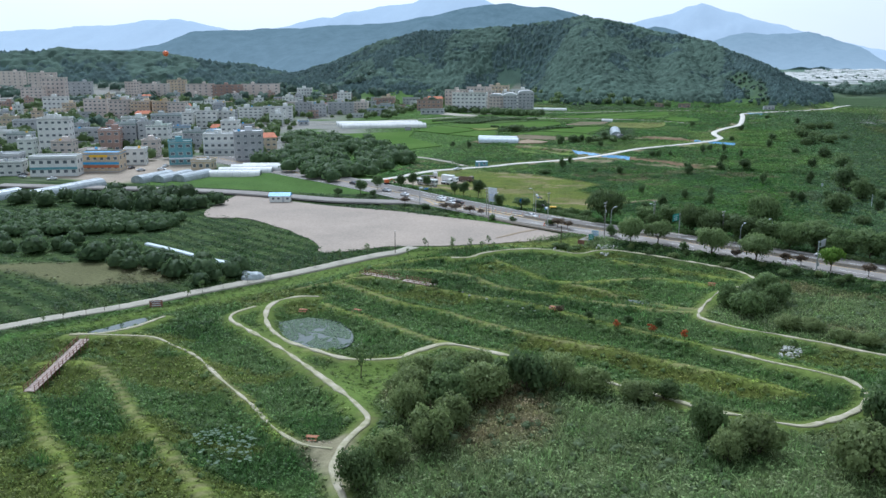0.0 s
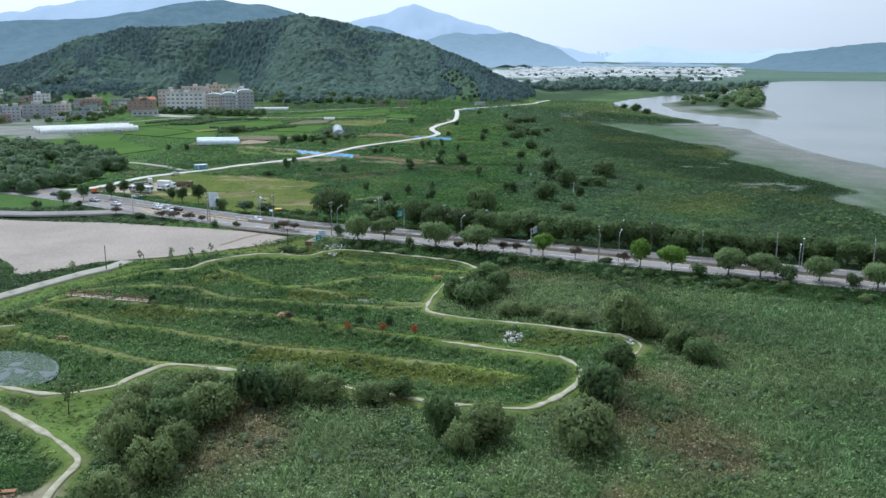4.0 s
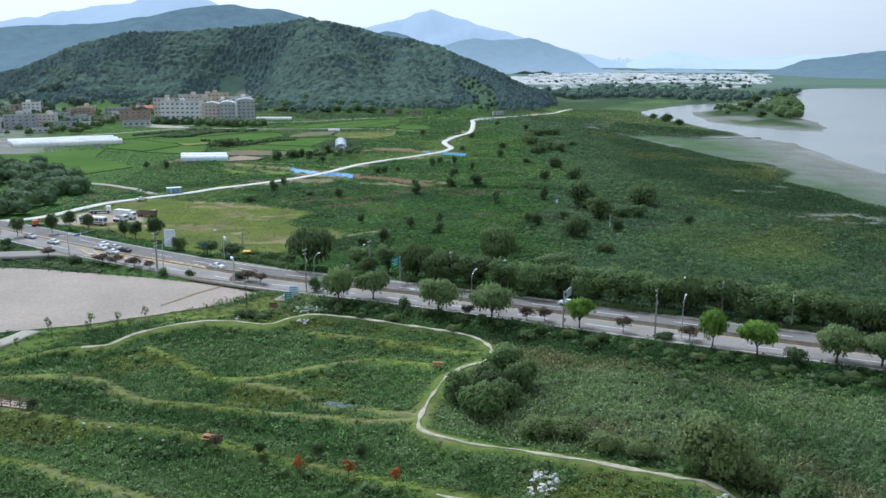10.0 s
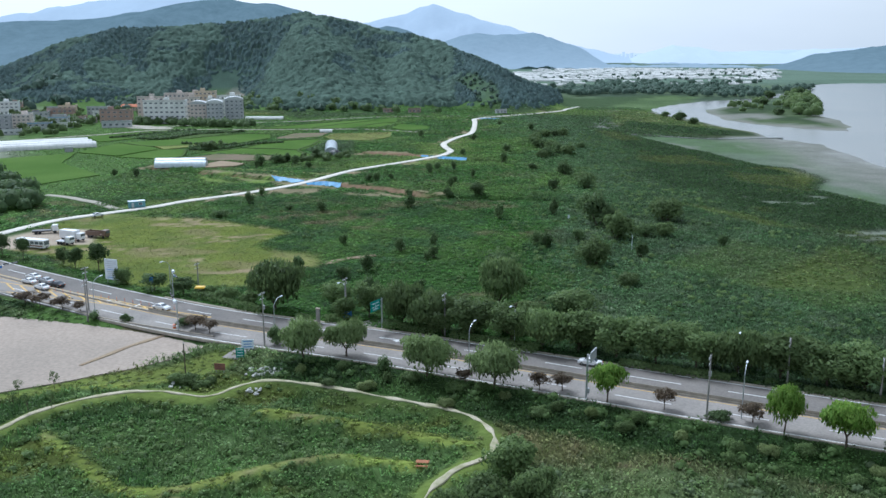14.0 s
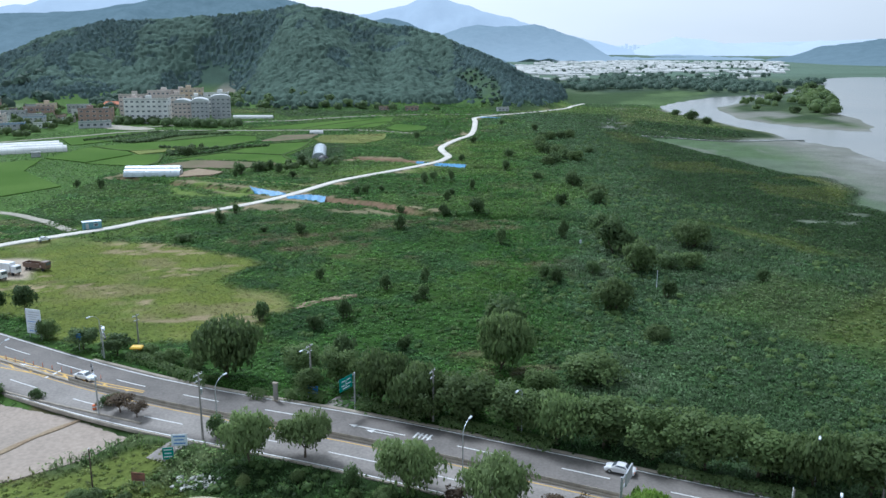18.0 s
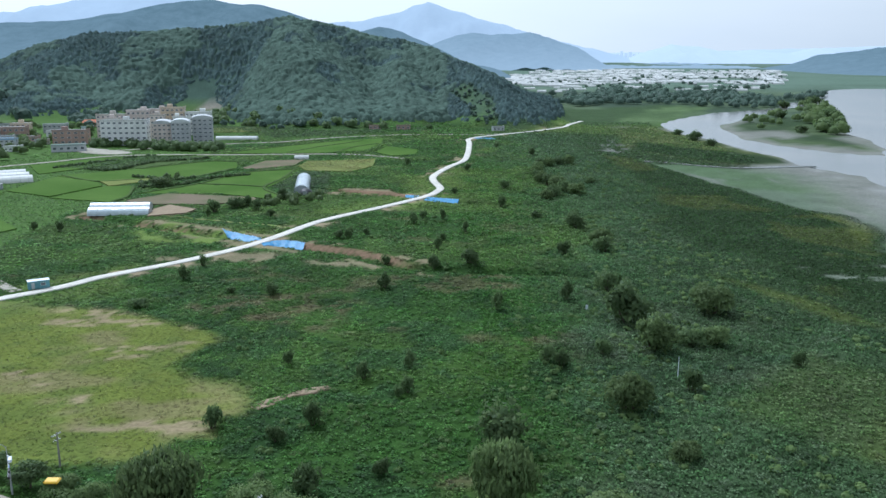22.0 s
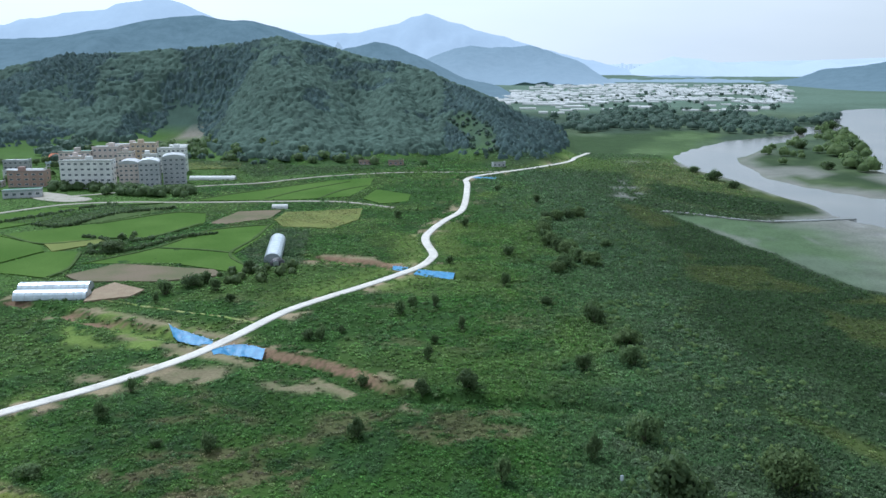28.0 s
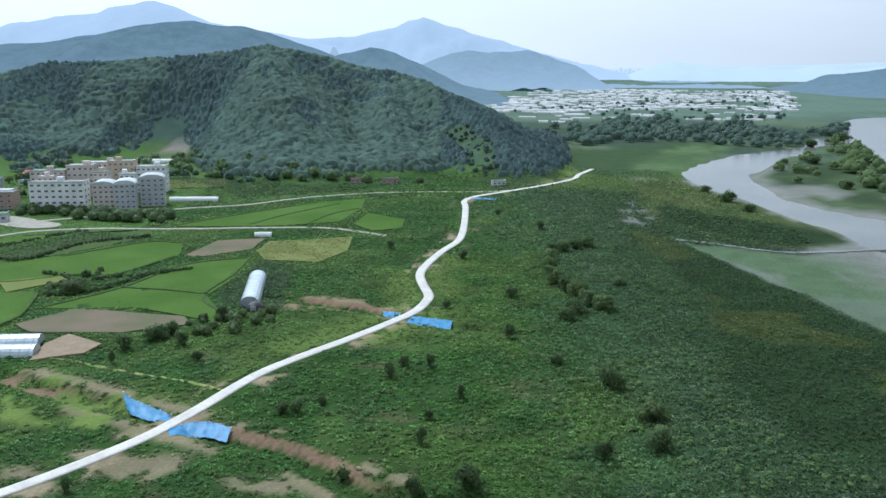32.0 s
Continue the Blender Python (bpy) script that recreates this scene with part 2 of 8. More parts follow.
M_SIGNWHITE = surface("white_board", (0.74, 0.78, 0.82), (0.66, 0.71, 0.76), 0.6, 0.6)
M_SIGNBLUE = surface("blue_sign_sheet", (0.03, 0.17, 0.50), (0.04, 0.20, 0.55), 0.8, 0.5)
M_SIGNGREEN = surface("green_sign_sheet", (0.01, 0.22, 0.17), (0.015, 0.26, 0.2), 0.8, 0.5)
M_PAINTS = [surface("paint_" + k, c, tuple(v * 0.9 for v in c), 0.6, 0.35, 0.0, spec=0.6) for k, c in (
    ("white", (0.78, 0.78, 0.78)), ("silver", (0.45, 0.46, 0.47)), ("black", (0.03, 0.03, 0.035)), ("brown", (0.16, 0.10, 0.07)),
    ("orange", (0.70, 0.16, 0.04)), ("yellow", (0.75, 0.46, 0.02)), ("blue", (0.05, 0.16, 0.42)))]
M_TYRE = surface("tyre_rubber", (0.02, 0.02, 0.02), (0.03, 0.03, 0.03), 3, 0.9)
M_LEAF = leafage("green_leaves", (0.088, 0.132, 0.048), (0.142, 0.196, 0.070))
M_WILLOW = leafage("willow_leaves", (0.135, 0.192, 0.068), (0.190, 0.250, 0.098), 0.15)
M_SALLOW = leafage("sallow_leaves", (0.135, 0.178, 0.064), (0.205, 0.248, 0.096), 0.15)
M_BRIGHT = leafage("fresh_leaves", (0.10, 0.19, 0.025), (0.20, 0.30, 0.055), 0.12)
M_DEEP = leafage("deep_green_leaves", (0.074, 0.116, 0.046), (0.118, 0.168, 0.064))
M_RUST = leafage("purplish_leaves", (0.075, 0.055, 0.040), (0.13, 0.10, 0.060), 0.2)
M_RED = leafage("red_leaves", (0.30, 0.06, 0.03), (0.36, 0.13, 0.03), 0.2)
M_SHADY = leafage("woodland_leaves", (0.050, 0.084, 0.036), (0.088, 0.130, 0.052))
# Leaves of distant woods, lightened and blued to put haze into their colour.
M_FOREST = leafage("forest_leaves", (0.094, 0.142, 0.108), (0.108, 0.158, 0.116), 0.1)
M_WEED = leafage("weed_leaves", (0.118, 0.178, 0.060), (0.158, 0.222, 0.078), 0.1)
M_WEEDGREY = leafage("greyish_weed_leaves", (0.125, 0.170, 0.082), (0.165, 0.210, 0.105), 0.1)
M_WEEDDARK = leafage("dark_creeper_leaves", (0.092, 0.148, 0.046), (0.122, 0.182, 0.060), 0.1)
M_PAD = leafage("lily_pads", (0.10, 0.16, 0.09), (0.20, 0.26, 0.17), 0.1)
M_RIVER = surface("river_water", (0.085, 0.095, 0.080), (0.150, 0.150, 0.125), 0.012, 0.20, bump=0.008, fine=25, spec=0.6)
M_POND = surface("pond_water", (0.03, 0.045, 0.035), (0.05, 0.07, 0.05), 0.2, 0.06, spec=0.6)
M_RICE = surface("young_rice", (0.062, 0.116, 0.020), (0.086, 0.145, 0.030), 0.03, 0.95, bump=0.5, fine=60, spec=0.03)
M_STRAW = surface("straw_field", (0.19, 0.20, 0.065), (0.14, 0.17, 0.05), 0.06, 0.95, bump=0.5, fine=40, spec=0.03)
M_SOIL = surface("tilled_soil", (0.18, 0.145, 0.10), (0.13, 0.13, 0.07), 0.06, 0.95, bump=0.4, fine=30, spec=0.03)
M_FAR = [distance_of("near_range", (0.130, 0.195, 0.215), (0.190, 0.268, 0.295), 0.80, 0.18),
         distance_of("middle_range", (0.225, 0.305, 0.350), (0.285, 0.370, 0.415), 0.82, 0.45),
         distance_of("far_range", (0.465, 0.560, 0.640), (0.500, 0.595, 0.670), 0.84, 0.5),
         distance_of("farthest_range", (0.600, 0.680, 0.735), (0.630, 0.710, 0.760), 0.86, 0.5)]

# ---- small tools for the plan ----


def raw(name, verts, faces, mat, parent=None, label="", smooth=False, tone=None, normals=None):
    """A mesh object from arrays of corners and faces (all of one size), with an optional tone and shading normal per corner."""
    me = bpy.data.meshes.new(name)
    v, f = np.asarray(verts, np.float32), np.asarray(faces, np.int32)
    k = f.shape[1]
    me.vertices.add(len(v))
    me.vertices.foreach_set("co", v.ravel())
    me.loops.add(f.size)
    me.loops.foreach_set("vertex_index", f.ravel())
    me.polygons.add(len(f))
    me.polygons.foreach_set("loop_start", np.arange(0, f.size, k, dtype=np.int32))
    if smooth:
        me.polygons.foreach_set("use_smooth", np.ones(len(f), bool))
    me.update(calc_edges=True)
    if tone is not None:
        a = me.color_attributes.new("tone", "FLOAT_COLOR", "POINT")
        a.data.foreach_set("color", np.c_[tone, np.ones(len(v))].astype(np.float32).ravel())
    if normals is not None:
        me.polygons.foreach_set("use_smooth", np.ones(len(f), bool))
        me.normals_split_custom_set_from_vertices(np.asarray(normals, np.float32))
    me.materials.append(mat)
    ob = new(name, me)
    ob.parent = parent
    if label:
        ob["label"] = label
    return ob


def hash01(ix, iy, seed):
    h = np.sin(ix * 127.1 + iy * 311.7 + seed * 74.7) * 43758.5453
    return h - np.floor(h)


def vnoise(x, y, size, seed=0):
    """Smooth value noise of about that size in metres, 0 to 1."""
    u, v = np.asarray(x, float) / size, np.asarray(y, float) / size
    i, j = np.floor(u), np.floor(v)
    a, b = u - i, v - j
    a, b = a * a * (3 - 2 * a), b * b * (3 - 2 * b)
    return (hash01(i, j, seed) * (1 - a) + hash01(i + 1, j, seed) * a) * (1 - b) + (hash01(i, j + 1, seed) * (1 - a) + hash01(i + 1, j + 1, seed) * a) * b


def fbm(x, y, size, seed=0):
    return 0.5 * vnoise(x, y, size, seed) + 0.3 * vnoise(x, y, size * 0.45, seed + 1) + 0.2 * vnoise(x, y, size * 0.2, seed + 2)


def inside(x, y, poly):
    x, y = np.asarray(x, float), np.asarray(y, float)
    hit = np.zeros(x.shape, bool)
    for (ax, ay), (bx, by) in zip(poly, poly[1:] + poly[:1]):
        if ay != by:
            hit ^= ((ay > y) != (by > y)) & (x < (bx - ax) * (y - ay) / (by - ay) + ax)
    return hit


def line_dist(x, y, line):
    best = np.full(np.shape(x), 1e9)
    for (ax, ay), (bx, by) in zip(line, line[1:]):
        dx, dy = bx - ax, by - ay
        t = np.clip(((x - ax) * dx + (y - ay) * dy) / (dx * dx + dy * dy + 1e-9), 0, 1)
        best = np.minimum(best, np.hypot(x - ax - t * dx, y - ay - t * dy))
    return best


def edge_depth(x, y, poly):
    """How deep inside a polygon a place lies, negative outside."""
    d = line_dist(x, y, poly + poly[:1])
    return np.where(inside(x, y, poly), d, -d)


def step(a, b, v):
    t = np.clip((v - a) / (b - a), 0, 1)
    return t * t * (3 - 2 * t)


def curve_of(line, gap=1.5):
    """A smooth line through the given points (Catmull-Rom), as an array of points about gap apart."""
    p = np.array([(2 * line[0][0] - line[1][0], 2 * line[0][1] - line[1][1]), *line, (2 * line[-1][0] - line[-2][0], 2 * line[-1][1] - line[-2][1])], float)
    out = []
    for a, b, c, d in zip(p, p[1:], p[2:], p[3:]):
        n = max(2, int(np.hypot(*(c - b)) / gap))
        for t in np.arange(n) / n:
            out.append(0.5 * (2 * b + (c - a) * t + (2 * a - 5 * b + 4 * c - d) * t * t + (3 * b - a - 3 * c + d) * t**3))
    return np.array(out + [p[-2]])


# ---- the plan, in metres: x east, y north along the flight ----
ROAD = [(-260, 418), (-190, 378), (-140, 349), (-106, 326), (-64, 300), (-38.5, 287), (-5, 274), (22, 262), (50, 249), (100, 227), (160, 202), (260, 160), (420, 92)]
BRANCH = [(-300, 305), (-200, 318), (-144, 313), (-125, 314), (-105, 316), (-85, 307), (-66, 298)]
LOT = [(-188, 320), (-169, 312), (-145, 305), (-110, 300), (-72, 291), (-53, 284), (-40, 276), (-50, 265), (-60, 258), (-76, 250), (-93, 243), (-108, 230), (-116, 243), (-136, 259), (-156, 271), (-176, 273)]
TRAIL = [(-175, 108), (-160, 126), (-147, 144), (-140, 154), (-130, 167), (-122, 180), (-112, 196), (-102, 213), (-93, 230), (-86, 240), (-84, 246)]
SAND_PATHS = [
    [(-38, 84), (-41, 93), (-47, 102), (-49, 106), (-50, 112), (-50, 116), (-50, 122), (-53, 126), (-62, 134), (-79, 148), (-92, 157), (-99, 162), (-101, 167), (-99, 173)],
    [(-88, 185), (-93, 183), (-96, 177), (-94, 169), (-89, 161), (-81, 154), (-71, 149), (-63, 147), (-55, 150), (-53, 154), (-50, 159), (-47, 161), (-41, 160), (-34, 158), (-29, 156), (-19, 152), (-9, 148), (0, 144), (5, 142), (11, 141), (18, 140), (22, 142), (26, 146), (30, 152), (31, 157), (30, 161), (28, 164)],
    [(-68, 233), (-63, 235), (-60, 242), (-55, 247), (-50, 250), (-43, 251), (-38, 250), (-33, 249), (-29, 253), (-25, 256), (-20, 256), (-11, 253), (0, 248), (9, 244), (14, 240), (16, 234), (15, 228), (10, 223), (8, 220), (6, 216), (4, 209), (3, 204), (2, 198), (3, 194), (10, 190), (19, 187), (30, 183), (39, 179), (44, 177), (46, 172), (45, 168), (42, 164)],
    [(5, 174), (11, 171), (18, 168), (23, 166), (29, 163)],
    [(-127, 143), (-121, 146), (-117, 152), (-115, 160)],
]
GRASS_PATHS = [
    [(-51, 110), (-56, 110), (-63, 114), (-72, 122), (-81, 129), (-93, 139), (-102, 144), (-109, 147), (-116, 146), (-126, 144)],
    [(-116, 116), (-108, 111), (-98, 102), (-87, 94), (-74, 82), (-62, 70)],
    [(-121, 127), (-114, 130), (-108, 129), (-99, 122), (-89, 113), (-76, 103), (-67, 96), (-55, 86), (-45, 76)],
    [(-89, 204), (-83, 214), (-69, 218), (-58, 216), (-49, 208), (-36, 204), (-21, 201), (-6, 198), (2, 199)],
    [(-96, 190), (-89, 199), (-82, 207), (-66, 202), (-52, 197), (-39, 194), (-29, 190), (-15, 183), (-1, 177), (8, 174), (18, 170), (28, 164)],
    [(-89, 199), (-80, 194), (-66, 186), (-56, 183), (-47, 178), (-35, 173), (-24, 169), (-11, 166), (-1, 163), (12, 158), (21, 153)],
    [(-84, 180), (-78, 176), (-70, 173), (-59, 167), (-50, 162), (-35, 160)],
    [(-89, 215), (-80, 224), (-71, 233), (-63, 234)],
    [(-55, 234), (-46, 226), (-37, 217), (-23, 212), (-13, 205), (-5, 202), (1, 201)],
    [(-37, 217), (-28, 217), (-20, 222), (-11, 226), (-4, 226), (4, 224)],
    [(-22, 243), (-11, 240), (1, 235), (12, 231)],
    [(-84, 243), (-70, 250), (-58, 254), (-44, 256), (-34, 264), (-33, 272)],
]
PONDS = [
    [(-90, 168), (-85, 173), (-77, 172), (-71, 165), (-69, 157), (-74, 153), (-80, 155), (-86, 160)],
    [(-19, 207), (-14, 210), (-10, 208), (-9, 205), (-14, 204)],
    [(-128, 147), (-126, 154), (-122, 162), (-119, 158), (-122, 150)],
]
PARK = [(-150, 40), (-140, 140), (-88, 238), (-55, 256), (-30, 262), (-15, 257), (10, 247), (19, 235), (14, 220), (7, 212), (5, 200), (24, 189), (46, 181), (50, 166), (38, 160), (31, 145), (18, 137), (0, 141), (-36, 155), (-46, 155), (-56, 138), (-46, 116), (-42, 96), (-34, 60)]
WHITE_ROAD = [(-160, 368), (-147, 372), (-140, 380), (-135, 394), (-129, 408), (-118, 420), (-104, 434), (-96, 446), (-88, 454), (-79, 463), (-69, 475), (-59, 489), (-53, 501), (-49, 510), (-43, 525), (-37, 537), (-27, 551), (-13, 569), (-1, 586), (7, 599), (11, 612), (12, 622), (9, 641), (8, 657), (11, 675), (18, 701), (27, 728), (31, 766), (34, 827), (34, 851), (41, 869), (54, 883), (72, 900), (96, 924), (123, 958), (133, 985), (150, 1020)]
FARM_ROADS = [
    [(-300, 640), (-260, 690), (-225, 728), (-206, 748), (-174, 757), (-131, 756), (-82, 760), (-43, 759), (-12, 739)],
    [(-230, 770), (-149, 819), (-108, 836), (-71, 867), (-16, 889), (47, 893), (72, 900)],
    [(-158, 462), (-147, 457), (-129, 443), (-115, 430)],
]
MEADOW = [(-128, 409), (-119, 419), (-96, 416), (-43, 394), (-39, 389), (-48, 371), (-26, 351), (-26, 345), (-33, 340), (-29, 334), (-39, 332), (-43, 325), (-59, 320), (-72, 325), (-88, 338), (-125, 362)]
MARSH = [(119, 795), (141, 732), (148, 689), (167, 622), (176, 568), (193, 553), (187, 515), (172, 490), (178, 460), (183, 425), (190, 398), (188, 378), (172, 354), (172, 330), (150, 340), (136, 400), (120, 462), (113, 478), (105, 494), (101, 517), (109, 556), (121, 609), (126, 674), (121, 723)]
MUD = [(145, 731), (150, 689), (169, 622), (178, 570), (195, 554), (189, 513), (174, 490), (180, 460), (185, 425), (192, 398), (190, 378), (174, 354), (174, 330), (190, 250), (288, 200), (262, 330), (252, 400), (250, 470), (244, 505), (243, 541), (249, 595), (255, 640), (258, 675), (248, 704), (198, 700)]
RIVER = [(247, 470), (241, 505), (240, 541), (246, 595), (252, 640), (256, 675), (247, 698), (240, 714), (238, 726), (242, 759), (232, 804), (229, 865), (219, 911), (215, 958), (220, 1001), (250, 1056), (313, 1139), (355, 1170), (420, 1220), (459, 1314), (495, 1340), (545, 1410), (605, 1500), (640, 1600), (700, 1690), (1500, 1750), (2400, 1500), (2400, -400), (330, -400), (285, 200), (259, 330), (249, 400)]
ISLAND = [(292, 784), (275, 811), (263, 841), (257, 874), (264, 922), (272, 990), (300, 1029), (353, 1123), (395, 1160), (456, 1243), (490, 1300), (500, 1290), (471, 1201), (426, 1061), (386, 980), (369, 935), (345, 820), (315, 765)]
SPIT = [(170, 952), (207, 964), (219, 892), (231, 811), (240, 759), (236, 726), (202, 715), (178, 730), (161, 758), (144, 802)]
SPIT_DARK = [(165, 847), (188, 803), (217, 777), (239, 753), (238, 726), (202, 715), (178, 730), (161, 758), (146, 789)]
GREEN_BEND = [(139, 1152), (194, 1192), (304, 1260), (336, 1196), (293, 1138), (246, 1056), (217, 1001), (153, 975), (132, 1025)]
LIGHT_BEND = [(302, 1237), (334, 1217), (293, 1138), (246, 1056), (224, 1014), (180, 1013), (242, 1155)]
DITCH = [(-140, 545), (-118, 534), (-95, 521), (-74, 509), (-56, 499), (-39, 490), (-26, 483), (-13, 474), (-2, 462), (14, 456), (40, 452), (60, 448)]
DITCH_FAR = [(-60, 622), (-20, 606), (0, 594), (20, 582), (45, 574)]

YELLOW_STRIP = [(-34, 171), (-16, 169), (-2, 163), (14, 158), (18, 154), (4, 153), (-10, 158), (-25, 164)]

PLOTS = [
    ([(-112, 521), (-101, 534), (-73, 517), (-52, 511), (-69, 494), (-90, 494), (-101, 499)], (0.125, 0.175, 0.040), 0.25),
    ([(-89, 475), (-84, 481), (-76, 475), (-77, 467), (-84, 464)], (0.18, 0.155, 0.092), 0.05),
    ([(-65, 475), (-59, 481), (-46, 481), (-45, 472), (-51, 467), (-59, 469)], (0.18, 0.155, 0.092), 0.05),
    ([(-35, 467), (-26, 471), (-15, 465), (-19, 460), (-31, 463)], (0.17, 0.148, 0.088), 0.05),
    ([(-74, 624), (-68, 678), (-51, 672), (-44, 608), (-49, 597), (-65, 604)], (0.045, 0.085, 0.032), 0.4),
    ([(-131, 877), (-92, 923), (-15, 905), (-67, 866), (-123, 842)], (0.070, 0.125, 0.032), 0.3),
    ([(-104, 946), (-17, 954), (27, 934), (-15, 919), (-92, 923)], (0.058, 0.105, 0.034), 0.4),
    ([(-281, 1116), (-250, 1139), (-119, 979), (-108, 941), (-145, 973), (-221, 1043)], (0.085, 0.120, 0.045), 0.3),
    ([(-261, 1187), (-221, 1149), (-205, 1074), (-249, 1120)], (0.21, 0.19, 0.15), 0.0),
    ([(138, 584), (153, 584), (158, 568), (143, 565)], (0.10, 0.15, 0.06), 0.2),
]

# The hill behind the plain and its ridges: east, north, height, width of the flank
HILL = [[(-640, 1270, 24, 150), (-556, 1277, 42, 170), (-470, 1277, 74, 200), (-415, 1277, 91, 210), (-338, 1277, 88, 200), (-282, 1277, 92, 190), (-178, 1277, 106, 210), (-138, 1277, 100, 200), (-90, 1272, 91, 200), (-26, 1255, 75, 190), (10, 1210, 63, 160), (36, 1150, 53, 120), (58, 1090, 45, 92), (72, 1030, 30, 65), (76, 985, 13, 45)],
        [(-178, 1277, 104, 150), (-158, 1200, 92, 135), (-132, 1110, 68, 125), (-108, 1040, 36, 95), (-92, 990, 10, 60)],
        [(-40, 1230, 70, 110), (-30, 1120, 44, 90), (-28, 1030, 18, 70)],
        [(-415, 1277, 90, 150), (-425, 1190, 66, 130), (-420, 1120, 34, 100)],
        [(-300, 1277, 88, 90), (-306, 1200, 60, 70), (-312, 1130, 26, 60)],
        [(-1330, 1120, 50, 150), (-1230, 1190, 55, 160), (-1080, 1270, 57, 160), (-930, 1340, 50, 150), (-800, 1390, 34, 120), (-700, 1430, 8, 80)]]


def hill_height(x, y):
    z = np.zeros(np.shape(x))
    for ridge in HILL:
        for (ax, ay, ah, aw), (bx, by, bh, bw) in zip(ridge, ridge[1:]):
            dx, dy = bx - ax, by - ay
            t = np.clip(((x - ax) * dx + (y - ay) * dy) / (dx * dx + dy * dy), 0, 1)
            d = np.hypot(x - ax - t * dx, y - ay - t * dy)
            h, w = ah + t * (bh - ah), aw + t * (bw - aw)
            s = np.clip(1 - d / w, 0, 1)
            z = np.maximum(z, h * (0.65 * s + 0.35 * s * s * (3 - 2 * s)))
    # A side valley with terraces cuts into the west flank
    v = line_dist(x, y, [(-238, 1000), (-252, 1080), (-262, 1170)])
    z = z - 5.0 * step(5, 25, z)
    z = z + step(6, 30, z) * (9 * (fbm(x, y, 80, 8) - 0.5) + 2.5 * (fbm(x, y, 30, 9) - 0.5))
    return z * (1 - 0.85 * step(80, 18, v) * step(1250, 1110, y))


ROAD_C = curve_of(ROAD, 4.0)
ROAD_LINE = [tuple(p) for p in ROAD_C[::3]]
ALL_GRASS = [[tuple(q) for q in curve_of(p, 4.0)] for p in GRASS_PATHS]
ALL_SAND = [[tuple(q) for q in curve_of(p, 4.0)] for p in SAND_PATHS]
WHITE_LINE = [tuple(q) for q in curve_of(WHITE_ROAD, 8.0)]


def near_paths(x, y):
    """Distance to the nearest park path, looked up only where the park is."""
    d = np.full(np.shape(x), 99.0)
    m = (x > -190) & (x < 70) & (y > 30) & (y < 285)
    if m.any():
        best = np.full(int(m.sum()), 99.0)
        for p in ALL_GRASS + ALL_SAND:
            best = np.minimum(best, line_dist(x[m], y[m], p))
        d[m] = best
    return d


def height(x, y):
    """The lie of the land."""
    x, y = np.asarray(x, float), np.asarray(y, float)
    z = 0.5 * (fbm(x, y, 23, 5) - 0.5)
    wild = step(285, 330, y) * step(720, 640, y) * step(-150, -110, x) * step(-2, -8, edge_depth(x, y, MEADOW))
    z += wild * (0.9 * (fbm(x, y, 6.5, 15) - 0.5) + 0.7 * (vnoise(x, y, 16, 18) - 0.5))
    z += 0.5 * step(300, 250, y) * step(-60, -40, x) * (fbm(x, y, 7, 25) - 0.5)
    park = edge_depth(x, y, PARK)
    z += step(-4, 6, park) * (1.5 * np.exp(-(near_paths(x, y) / 3.2) ** 2) - 0.7)
    for p in PONDS:
        z = np.where(edge_depth(x, y, p) > -5, z - 1.1 * step(-3.5, 1.0, edge_depth(x, y, p)), z)
    r = line_dist(x, y, ROAD_LINE)
    bank = step(22, 10.5, r)
    z = z * (1 - bank) + 1.0 * bank
    lot = step(-3, 1.5, edge_depth(x, y, LOT))
    z = z * (1 - lot) + 0.05 * lot
    z = np.where((y > 420) & (y < 560), z - 2.0 * step(5.5, 1.5, line_dist(x, y, DITCH)), z)
    z = np.where((y > 560) & (y < 640), z - 1.4 * step(4.5, 1.5, line_dist(x, y, DITCH_FAR)), z)
    w = line_dist(x, y, WHITE_LINE)
    z = np.where(w < 9, z * step(3.0, 9.0, w) + 0.1 * step(9.0, 3.0, w), z)
    mud = edge_depth(x, y, MUD)
    z = z * (1 - step(-25, 5, mud)) - 1.45 * step(-25, 5, mud)
    riv = np.minimum(edge_depth(x, y, RIVER), -edge_depth(x, y, ISLAND))
    z = np.where(riv > -30, z * step(0, -30, riv) - 1.25 * step(-30, -2, riv) - 2.5 * step(-3, 18, riv), z)
    return z + hill_height(x, y)


# ---- plant cover: a tone and a growth height for any place ----
REED, REED_BROWN, REED_BLUE = (0.136, 0.180, 0.072), (0.175, 0.150, 0.076), (0.106, 0.162, 0.066)
GRASS, GRASS_DRY, KUDZU, KUDZU_DARK = (0.112, 0.160, 0.036), (0.178, 0.160, 0.070), (0.066, 0.118, 0.032), (0.046, 0.086, 0.026)
MARSH_DARK, MARSH_LIGHT, FARM = (0.042, 0.072, 0.027), (0.095, 0.145, 0.035), (0.072, 0.128, 0.030)


